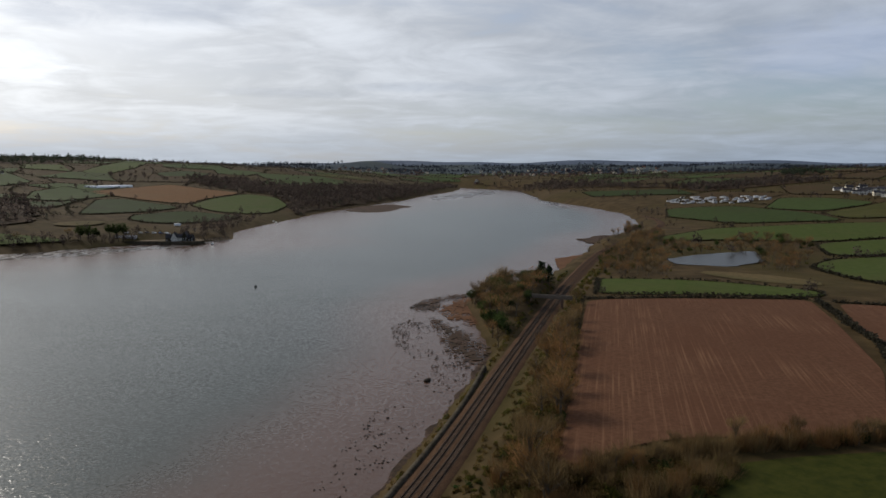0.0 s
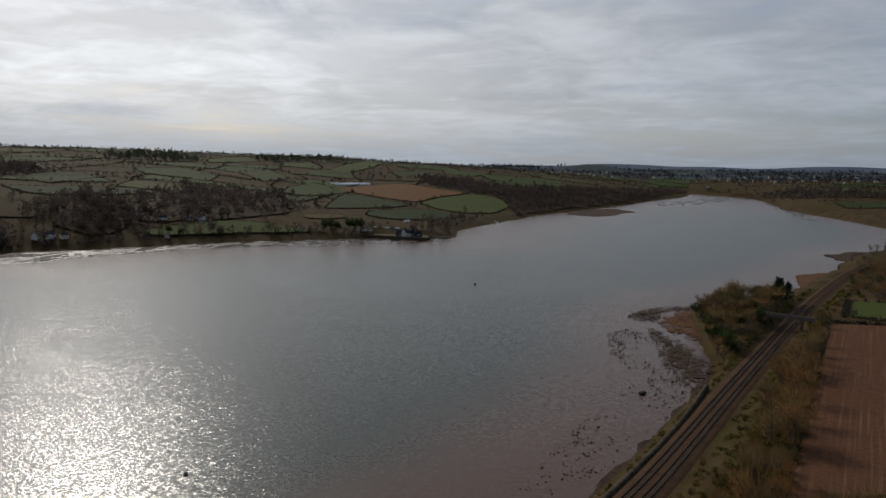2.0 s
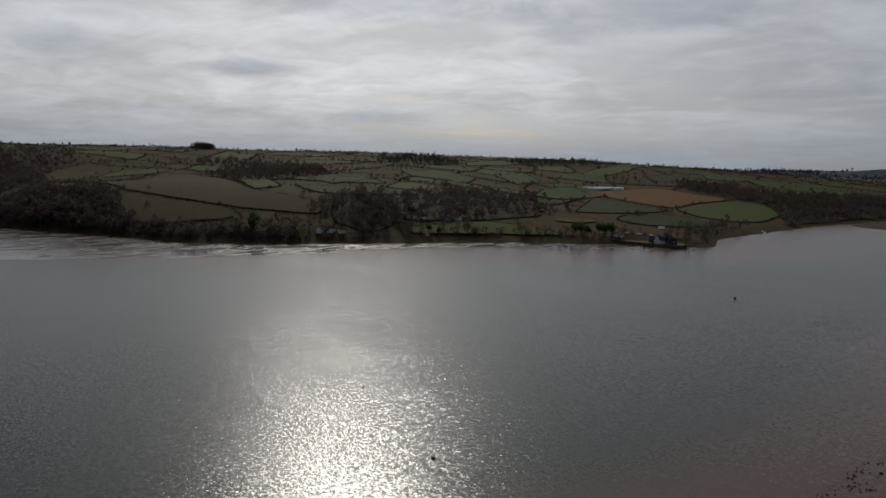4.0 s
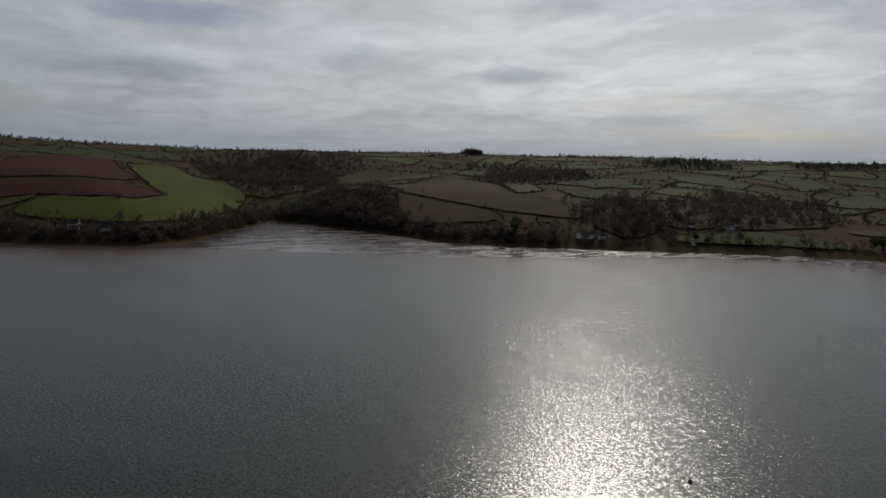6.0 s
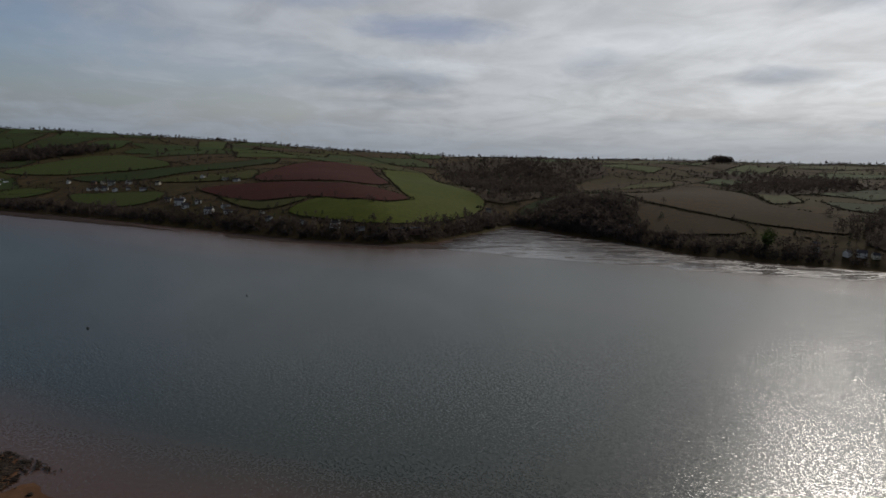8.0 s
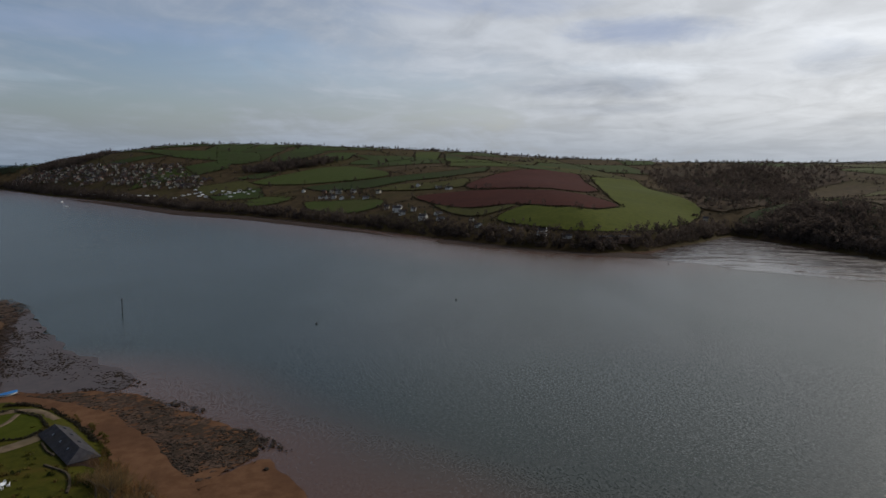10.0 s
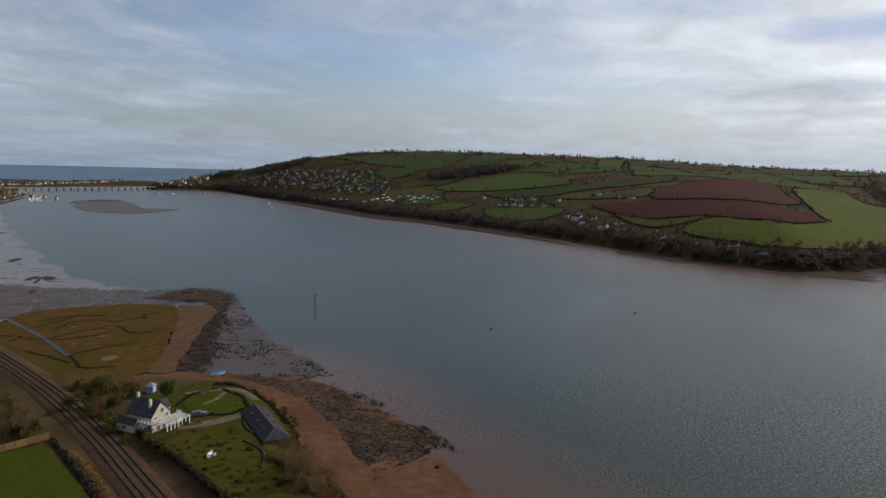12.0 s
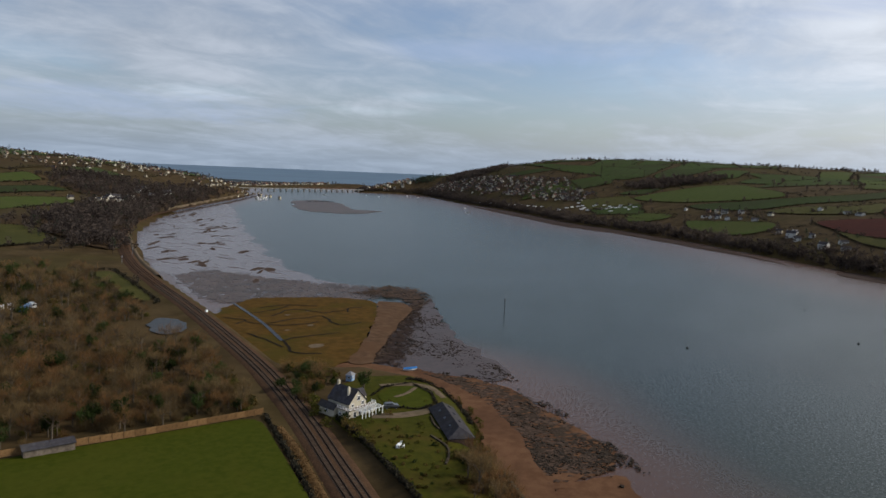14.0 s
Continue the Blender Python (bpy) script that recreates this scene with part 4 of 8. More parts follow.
def limbs_of(rng, tall, spread, count):
    """Trunk and limbs of a broad-leaved tree; gives the wood and the places where twigs grow."""
    bits, tips = [], []
    fork = tall * rng.uniform(0.18, 0.32)
    lean = rng.normal(size=2) * 0.04 * tall
    bits.append(tube([(0, 0, -0.6), (lean[0] * 0.3, lean[1] * 0.3, fork), (lean[0], lean[1], tall * 0.62), (lean[0] * 1.2, lean[1] * 1.2, tall * 0.9)],
                     [tall * 0.032, tall * 0.024, tall * 0.012, tall * 0.004], 6))
    for i in range(count):
        a, z0 = 2.4 * i + rng.uniform(-0.5, 0.5), rng.uniform(fork * 0.8, tall * 0.6)
        reach, rise = spread * rng.uniform(0.55, 1.0), tall * rng.uniform(0.18, 0.42)
        p0 = np.array([lean[0] * z0 / tall, lean[1] * z0 / tall, z0])
        p1 = p0 + np.array([math.cos(a) * reach * 0.5, math.sin(a) * reach * 0.5, rise * 0.55])
        p2 = p0 + np.array([math.cos(a) * reach, math.sin(a) * reach, min(rise, tall * 0.97 - z0)])
        bits.append(tube([p0, p1, p2], [tall * 0.013, tall * 0.008, tall * 0.002], 4))
        tips += [p1, p2, (p0 + p1) / 2 + (0, 0, 0.1 * tall), (p1 + p2) / 2]
        for _ in range(2):
            b = a + rng.uniform(-0.9, 0.9)
            q = p1 + np.array([math.cos(b), math.sin(b), rng.uniform(0.3, 1.2)]) * reach * 0.45
            bits.append(tube([p1, q], [tall * 0.006, tall * 0.0015], 3))
            tips.append(q)
    tips.append(np.array([lean[0], lean[1], tall * 0.85]))
    return joined(bits), np.array(tips)


def bare_crown(rng, tips, spread, tall, count, thick=0.05):
    base = tips[rng.randint(len(tips), size=count)] + rng.normal(size=(count, 3)) * spread * 0.15
    way = base - np.array([0, 0, tall * 0.35])
    way = way / (np.linalg.norm(way, axis=1)[:, None] + 1e-9) + rng.normal(size=(count, 3)) * 0.45 + (0, 0, 0.35)
    way /= np.linalg.norm(way, axis=1)[:, None]
    return blades(rng, base, way, rng.uniform(0.10, 0.24, count) * tall, rng.uniform(0.7, 1.5, count) * thick)


def leafy_crown(rng, tips, spread, count, size):
    centre = tips[rng.randint(len(tips), size=count)] + rng.normal(size=(count, 3)) * spread * 0.21
    return scraps(rng, centre, rng.uniform(0.6, 1.4, count) * size)


def fir_shape(rng, tall, spread, count, size):
    """Layered boughs of a conifer, wider below, with gaps."""
    bits, centre = [tube([(0, 0, -0.5), (0, 0, tall * 0.97)], [tall * 0.025, 0.03], 6)], []
    layers = 9
    for i in range(layers):
        z = tall * (0.22 + 0.74 * i / layers)
        r = spread * (1 - 0.75 * (i / layers) ** 1.5) * rng.uniform(0.75, 1.1)
        for k in range(6):
            a = k * 1.047 + rng.uniform(-0.4, 0.4)
            tip = np.array([math.cos(a) * r, math.sin(a) * r, z + rng.uniform(-0.02, 0.05) * tall])
            bits.append(tube([(0, 0, z), tip], [tall * 0.006, 0.02], 3))
            m = max(3, count // (layers * 6))
            u = rng.uniform(0.25, 1.0, (m, 1))
            centre.append(np.array([0, 0, z]) * (1 - u) + tip * u + rng.normal(size=(m, 3)) * spread * 0.09)
    return joined(bits), scraps(rng, np.vstack(centre), rng.uniform(0.7, 1.3, sum(len(c) for c in centre)) * size)


def to_mesh(name, shape, material):
    return mesh_from(name, shape[0], shape[1], (material,), smooth=False)


TREE_KINDS = {}


def make_tree_kinds():
    for k in range(5):
        rng = np.random.RandomState(20 + k)
        tall, spread = rng.uniform(8.5, 11.5), rng.uniform(3.0, 4.2)
        wood, tips = limbs_of(rng, tall, spread, 8)
        twigs = to_mesh("crown", bare_crown(rng, tips, spread, tall, 620, 0.075), TWIG_RED if k in (1, 3) else TWIG)
        TREE_KINDS.setdefault("bare_tree", []).append((to_mesh("trunk", wood, BARK), twigs))
    for k in range(3):
        rng = np.random.RandomState(40 + k)
        tall, spread = rng.uniform(8.0, 11.0), rng.uniform(2.6, 3.6)
        wood, tips = limbs_of(rng, tall, spread, 8)
        a, b = leafy_crown(rng, tips, spread, 520, 0.38), bare_crown(rng, tips, spread, tall, 160, 0.07)
        TREE_KINDS.setdefault("ivy_tree", []).append((to_mesh("trunk", wood, BARK), to_mesh("crown", joined([a, b]), IVY)))
    for k in range(2):
        rng = np.random.RandomState(60 + k)
        wood, leaf = fir_shape(rng, 13.0, 3.6, 900, 0.42)
        TREE_KINDS.setdefault("pine_tree", []).append((to_mesh("trunk", wood, BARK), to_mesh("crown", leaf, NEEDLE)))
    for k in range(6):
        rng = np.random.RandomState(80 + k)
        spread, tall = rng.uniform(1.3, 2.0), rng.uniform(1.5, 2.6)
        tips = np.stack([rng.uniform(-1, 1, 14) * spread * 0.7, rng.uniform(-1, 1, 14) * spread * 0.7, rng.uniform(0.15, 0.8, 14) * tall], 1)
        bits = [tube([(0, 0, -0.3), t], [0.05, 0.012], 3) for t in tips[:6]]
        a = leafy_crown(rng, tips, spread, 210, 0.26)
        b = bare_crown(rng, tips, spread, tall, 90, 0.05)
        TREE_KINDS.setdefault("shrub", []).append((to_mesh("stem", joined(bits), BARK), to_mesh("foliage", joined([a, b]), (BRAMBLE, GORSE, BRAMBLE, IVY, BRAMBLE, GORSE)[k])))
    for k in range(3):
        rng = np.random.RandomState(100 + k)
        tall = rng.uniform(4.5, 6.0)
        n = 210
        base = np.stack([rng.normal(size=n) * 0.7, rng.normal(size=n) * 0.7, rng.uniform(-0.2, 0.25, n) * tall], 1)
        way = np.stack([base[:, 0] * 0.28, base[:, 1] * 0.28, np.full(n, 1.0)], 1) + rng.normal(size=(n, 3)) * 0.13
        way /= np.linalg.norm(way, axis=1)[:, None]
        shape = blades(rng, base, way, rng.uniform(0.45, 0.95, n) * tall, rng.uniform(0.05, 0.10, n))
        bits = [tube([(0, 0, -0.3), (0.25 * math.cos(i), 0.25 * math.sin(i), tall * 0.6)], [0.07, 0.02], 3) for i in range(5)]
        TREE_KINDS.setdefault("sapling", []).append((to_mesh("stem", bits[0], BARK), to_mesh("crown", shape, (TWIG, TWIG_RED, TWIG)[k])))


TREE_WORDS = {"bare_tree": ("leafless brown winter tree with fine twigs", "tree"), "ivy_tree": ("dark green ivy-covered tree", "tree"),
              "pine_tree": ("tall dark green conifer with layered boughs", "tree"), "shrub": ("low bramble and gorse shrub on rough ground", "shrub"),
              "sapling": ("clump of thin upright leafless saplings", "sapling")}
make_tree_kinds()


QUEUE = []


def plant(kind, x, y, z, size, rng, group=""):
    """Notes a tree or shrub; the nearest of each kind are then set out singly, the rest joined."""
    QUEUE.append((math.hypot(x, y), kind, x, y, z, size, rng.randint(len(TREE_KINDS[kind])), rng.uniform(0, 6.28), rng.uniform(0.85, 1.15), group))


def set_out_plants(limit=280):
    count, rest = {}, {}
    for _, kind, x, y, z, size, pick, turn, tall, group in sorted(QUEUE):
        count[kind] = count.get(kind, 0) + 1
        if count[kind] <= limit:
            set_plant(kind, x, y, z, size, pick, turn, tall, group)
        else:
            rest.setdefault((kind, pick), []).append((x, y, z, size, turn, tall))
    for (kind, pick), spots in rest.items():
        words, category = TREE_WORDS[kind]
        for me in TREE_KINDS[kind][pick]:
            v0 = np.array([tuple(v.co) for v in me.vertices])
            every = [tuple(p.vertices) for k, p in enumerate(me.polygons) if len(me.polygons) < 150 or k % 2]
            f0 = [np.array([q for q in every if len(q) == k]) for k in (3, 4) if any(len(q) == k for q in every)]
            verts, n = [], 0
            for x, y, z, size, turn, tall in spots:
                c, s = math.cos(turn) * size, math.sin(turn) * size
                verts.append(np.stack([v0[:, 0] * c - v0[:, 1] * s + x, v0[:, 0] * s + v0[:, 1] * c + y, v0[:, 2] * size * tall + z - 0.1], 1))
            shift = np.arange(len(spots))[:, None, None] * len(v0)
            joined_me = mesh_of(kind + "_thicket", np.vstack(verts), [(f[None] + shift).reshape(-1, f.shape[1]) for f in f0], me.materials[0])
            tagged(new(kind + "_thicket", joined_me), "dense thicket, " + words, "thicket", kind="stuff")


def set_plant(kind, x, y, z, size, pick, turn, tall, group):
    trunk, crown = TREE_KINDS[kind][pick]
    words, category = TREE_WORDS[kind]
    at = Matrix.LocRotScale((x, y, z - 0.1), Euler((0, 0, turn)), (size, size, size * tall))
    ob = thing(kind, words, category, group, at=at)
    part(trunk.name.split(".")[0], trunk, None, ob)
    part(crown.name.split(".")[0], crown, None, ob)


def far_kinds(conifer, n=64, leaf=1.0):
    out = []
    for k in range(6):
        rng = np.random.RandomState(200 + k + 10 * conifer)
        tall, spread = rng.uniform(8, 12), rng.uniform(3.0, 4.4)
        if conifer:
            u = rng.uniform(0, 1, n)
            r, a = spread * 0.85 * np.sqrt(1 - u * 0.85) * rng.uniform(0.3, 1, n), rng.uniform(0, 6.283, n)
            c = np.stack([r * np.cos(a), r * np.sin(a), tall * (0.2 + 0.8 * u)], 1)
        else:
            d = rng.normal(size=(n, 3))
            d /= np.linalg.norm(d, axis=1)[:, None]
            c = d * np.array([spread, spread, tall * 0.40]) * rng.uniform(0.45, 1.05, (n, 1)) + (0, 0, tall * 0.56)
        a = scraps(rng, c, rng.uniform(0.45, 1.05, n) * leaf)
        out.append(joined([a, tube([(0, 0, -1), (0, 0, tall * 0.7)], [0.28, 0.1], 3)]))
    return out


FAR_BARE, FAR_FIR, FARTHER = far_kinds(0), far_kinds(1), far_kinds(0, 34, 1.5)


def scatter_joined(name, kinds, x, y, z, size, rng, material, words, category):
    """Many far trees in one mesh."""
    verts, faces, n = [], [], 0
    for px, py, pz, s in zip(x, y, z, size):
        v, f = kinds[rng.randint(len(kinds))]
        a = rng.uniform(0, 6.283)
        c, sn = math.cos(a) * s, math.sin(a) * s
        verts.append(np.stack([v[:, 0] * c - v[:, 1] * sn + px, v[:, 0] * sn + v[:, 1] * c + py, v[:, 2] * s * rng.uniform(0.75, 1.2) + pz], 1))
        faces.append(np.array(f) + n)
        n += len(v)
    me = mesh_of(name, np.vstack(verts), [np.vstack(faces)], material)
    return tagged(new(name, me), words, category, kind="stuff")


def points_in(ring, count, rng):
    p = np.array(ring, float)
    lo, hi = p.min(0), p.max(0)
    out = np.zeros((0, 2))
    while len(out) < count:
        q = rng.uniform(lo, hi, (count * 3, 2))
        out = np.vstack([out, q[inside(q[:, 0], q[:, 1], ring)]])
    return out[:count]


for k, (kind, count, ring) in enumerate(WOODS):
    rng = np.random.RandomState(300 + k)
    if math.hypot(*np.mean(ring, 0)) < 720 and kind == "winter":
        for x, y in points_in(ring, int(count * 1.1), rng):
            if line_distance(np.array([x]), np.array([y]), RAIL_FINE)[0] > 9:
                plant(("bare_tree", "bare_tree", "ivy_tree", "shrub")[rng.choice(4, p=(0.45, 0.3, 0.07, 0.18))], x, y, ground_z(x, y), rng.uniform(0.5, 0.9), rng, "trees beside the pond")
        continue
    far = math.hypot(*np.mean(ring, 0))
    # leaf litter whose colour also carries the darkness of gaps between the trees
    me = sheet_mesh("wood_floor", ring, 16.0, 1.3 if far > 700 else 0.5, WOOD_FLOOR, wobble=7.0, seed=k)
    tagged(new("wood_floor", me), "leaf litter under the bare wood, toned dark to deepen its gaps", "ground", kind="structure")
    p = points_in(ring, int(count * 2.6), rng) + rng.normal(size=(int(count * 2.6), 2)) * (13 if far > 700 else 5)
    z = height(p[:, 0], p[:, 1])
    p, z = p[z > 1.0], z[z > 1.0]
    if kind == "pine":
        scatter_joined("pine_wood", FAR_FIR, p[:, 0], p[:, 1], z, rng.uniform(0.8, 1.3, len(z)), rng, FAR_PINE, "dark conifer wood on the hill", "wood")
    else:
        far = rng.uniform(size=len(z)) < 0.12
        scatter_joined("winter_wood", FARTHER if math.hypot(*np.mean(ring, 0)) > 780 else FAR_BARE, p[~far, 0], p[~far, 1], z[~far], rng.uniform(0.6, 1.25, (~far).sum()), rng, FAR_TWIG, "brown leafless wood on the valley side", "wood")
        if far.sum() > 2:
            scatter_joined("evergreen_trees", FAR_FIR, p[far, 0], p[far, 1], z[far], rng.uniform(0.5, 0.9, far.sum()), rng, FAR_PINE, "dark evergreen trees among a bare wood", "wood")


def shore_belt():
    """Trees along the far bank, from the headland town to the inn."""
    rng = np.random.RandomState(411)
    line = resample(SOUTH_SHORE[3:26], 5.0, closed=False)
    x = np.repeat(line[:, 0], 14) + rng.normal(size=14 * len(line)) * 13
    y = np.repeat(line[:, 1], 14) + rng.normal(size=14 * len(line)) * 13
    s, _ = shore_distance(x, y)
    keep = (s > 0.5) & (s < 34) & ((y < 420) | (rng.uniform(size=len(x)) < 0.3))
    x, y = x[keep], y[keep]
    z = np.maximum(height(x, y), 0.3)
    scatter_joined("shore_trees", FARTHER, x, y, z, rng.uniform(0.5, 1.0, len(x)), rng, FAR_TWIG, "dark leafless trees along the far river bank", "trees")
    line = resample(SOUTH_SHORE[25:33], 7.0, closed=False)
    x, y = (np.repeat(line[:, i], 3) + rng.normal(size=3 * len(line)) * 16 - (10 if i == 0 else 0) for i in (0, 1))
    s, _ = shore_distance(x, y)
    x, y = x[s > 3], y[s > 3]
    scatter_joined("shore_trees", FAR_BARE, x, y, height(x, y), rng.uniform(0.6, 1.1, len(x)), rng, FAR_TWIG, "dark leafless trees along the far river bank", "trees")
    line = resample(NORTH_SHORE[6:13], 9.0, closed=False)
    x, y = (np.repeat(line[:, i], 2) + rng.normal(size=2 * len(line)) * 9 + (22 if i == 0 else 0) for i in (0, 1))
    x, y = x[line_distance(x, y, RAIL_FINE) > 9], y[line_distance(x, y, RAIL_FINE) > 9]
    scatter_joined("bank_trees", FAR_BARE, x, y, height(x, y), rng.uniform(0.3, 0.7, len(x)), rng, FAR_TWIG, "scrubby leafless trees beside the railway", "trees")


shore_belt()


def hedge_mesh(name, line, tall, wide, rng, step):
    """A lumpy clipped hedge along a line: overlapping tufts of leaf scraps round a core."""
    p = resample([tuple(q) for q in line], step, closed=False)
    z = height(p[:, 0], p[:, 1])
    bits_v, bits_f, n = [], [], 0
    for (x, y), h in zip(p, z):
        if rng.uniform() < 0.05:
            continue
        t, w = tall * rng.uniform(0.6, 1.35), wide * rng.uniform(0.7, 1.2)
        m = 12 if math.hypot(x, y) > 650 else 30
        c = np.stack([x + rng.normal(size=m) * w * 0.34, y + rng.normal(size=m) * w * 0.34, h + rng.uniform(0.05, 0.9, m) * t], 1)
        v, f = scraps(rng, c, rng.uniform(0.6, 1.1, m) * (0.24 * t + 0.08 * step))
        bits_v.append(v)
        bits_f.append(f + n)
        n += len(v)
    return mesh_of(name, np.vstack(bits_v), [np.vstack(bits_f)], HEDGE)


def build_hedges():
    rng = np.random.RandomState(77)
    tx, ty = [], []
    for look_name, ring in FIELDS:
        if look_name in ("lawn", "tan", "plough"):
            continue
        p = rounded(ring, 6.0)
        far = math.hypot(*p.mean(0))
        if far < 300:
            continue
        me = hedge_mesh("hedge", np.vstack([p, p[:1]]), 2.0 if far > 500 else 1.5, 2.2, rng, 2.6 if far < 1200 else 4.0)
        tagged(new("hedge", me), "dark bushy hedgerow round a field", "hedge", "hedges of the fields")
        pick = p[rng.uniform(size=len(p)) < 0.05]
        tx += list(pick[:, 0])
        ty += list(pick[:, 1])
    tx, ty = np.array(tx), np.array(ty)
    scatter_joined("hedgerow_trees", FAR_BARE, tx, ty, height(tx, ty), rng.uniform(0.35, 0.85, len(tx)), rng, FAR_TWIG, "single leafless trees standing in the hedgerows", "trees")


def taken(x, y, gap=0.0):
    """Whether a place lies in one of the planned fields or woods."""
    out = np.zeros(x.shape, bool)
    for _, ring in FIELDS:
        out |= inside(x, y, ring)
    for _, _, ring in WOODS:
        out |= inside(x, y, ring)
    return out


def hill_patchwork():
    """Small hedged fields over all the farther slopes, on a bent and jittered net."""
    rng = np.random.RandomState(505)
    step, turn = 118.0, math.radians(24)
    c, s = math.cos(turn), math.sin(turn)
    i, j = np.meshgrid(np.arange(-27, 28), np.arange(-27, 28), indexing="ij")
    u, v = i * step + rng.uniform(-34, 34, i.shape), j * step + rng.uniform(-34, 34, i.shape)
    x, y = u * c - v * s + wave_noise(u, v, 900, 8) * 60, u * s + v * c + wave_noise(u, v, 900, 9) * 60

    def usable(px, py):
        r, a = np.hypot(px, py), np.degrees(np.arctan2(-px, py))
        sd, nd = shore_distance(px, py)
        return (r > 560) & (r < 2900) & (a > -42) & (a < 165) & (np.maximum(sd, nd) > 40) & (height(px, py) > 4)

    ok = usable(x, y)
    lines = []
    for di, dj in ((1, 0), (0, 1)):
        a, b = (slice(None, -1), slice(None)) if di else (slice(None), slice(None, -1)), (slice(1, None), slice(None)) if di else (slice(None), slice(1, None))
        keep = ok[a] & ok[b] & (rng.uniform(size=ok[a].shape) < 0.85)
        lines += list(zip(x[a][keep], y[a][keep], x[b][keep], y[b][keep]))
    px, py = [], []
    for ax, ay, bx, by in lines:
        n = int(math.hypot(bx - ax, by - ay) / (3.4 if math.hypot(ax, ay) < 1300 else 5.0))
        k = (np.arange(n) + rng.uniform(0, 1, n)) / n
        bend = np.sin(k * math.pi) * rng.uniform(-9, 9)
        px.append(ax + (bx - ax) * k - (by - ay) / 118 * bend)
        py.append(ay + (by - ay) * k + (bx - ax) / 118 * bend)
    px, py = np.concatenate(px), np.concatenate(py)
    keep = ~taken(px, py) & (rng.uniform(size=len(px)) < 0.93)
    px, py = px[keep], py[keep]
    pz = height(px, py)
    m = 7
    tall = np.repeat(rng.uniform(1.6, 3.4, len(px)), m)
    centre = np.stack([np.repeat(px, m) + rng.normal(size=m * len(px)) * 1.3, np.repeat(py, m) + rng.normal(size=m * len(px)) * 1.3,
                       np.repeat(pz, m) + 0.8 + rng.uniform(0.1, 0.95, m * len(px)) * tall], 1)
    vv, ff = scraps(rng, centre, rng.uniform(0.7, 1.3, len(centre)) * 0.95)
    tagged(new("hill_hedges", mesh_of("hill_hedges", vv, [ff], HEDGE)), "dark hedgerows dividing the distant hill fields", "hedges", kind="stuff")
    pick = rng.uniform(size=len(px)) < 0.05
    scatter_joined("hedge_trees", FARTHER, px[pick], py[pick], pz[pick], rng.uniform(0.4, 0.95, pick.sum()), rng, FAR_TWIG, "leafless trees in the distant hedgerows", "trees")
    # the fields between
    looks = {"hill_pasture": (DULL, "dull green pastures between the hedges of the hills", 0.34), "hill_meadow": (GREEN, "green meadows between the hedges of the hills", 0.12),
             "hill_stubble": (BROWN, "brown stubble fields between the hedges of the hills", 0.11), "rough_pasture": (OLIVE, "yellowish rough pastures on the hills", 0.10)}
    cells = {name: ([], [], 0) for name in looks}
    names, share = list(looks), [looks[q][2] for q in looks]
    for p in range(ok.shape[0] - 1):
        for q in range(ok.shape[1] - 1):
            if not (ok[p, q] and ok[p + 1, q] and ok[p, q + 1] and ok[p + 1, q + 1]):
                continue
            k = rng.choice(5, p=share + [1 - sum(share)])
            if k == 4:
                continue
            g = np.linspace(0.02, 0.98, 9)
            a, b = np.meshgrid(g, g, indexing="ij")
            cx = (x[p, q] * (1 - a) + x[p + 1, q] * a) * (1 - b) + (x[p, q + 1] * (1 - a) + x[p + 1, q + 1] * a) * b
            cy = (y[p, q] * (1 - a) + y[p + 1, q] * a) * (1 - b) + (y[p, q + 1] * (1 - a) + y[p + 1, q + 1] * a) * b
            if taken(cx.ravel(), cy.ravel()).mean() > 0.25:
                continue
            cells[names[k]][0].append(np.stack([cx.ravel(), cy.ravel()], 1))
    i, j = np.meshgrid(np.arange(8), np.arange(8), indexing="ij")
    quad = np.stack([i * 9 + j, (i + 1) * 9 + j, (i + 1) * 9 + j + 1, i * 9 + j + 1], -1).reshape(-1, 4)
    for name, (pts, _, _) in cells.items():
        flat = np.vstack(pts)
        z = height(flat[:, 0], flat[:, 1]) + np.where(np.hypot(flat[:, 0], flat[:, 1]) > 1300, 1.3, 0.9)
        faces = (quad[None] + np.arange(len(pts))[:, None, None] * 81).reshape(-1, 4)
        me = mesh_of(name, np.column_stack([flat, z]), [faces], looks[name][0])
        if sum(f.normal.z for f in me.polygons) < 0:
            me.flip_normals()
        tagged(new(name, me), looks[name][1], "fields", kind="stuff")


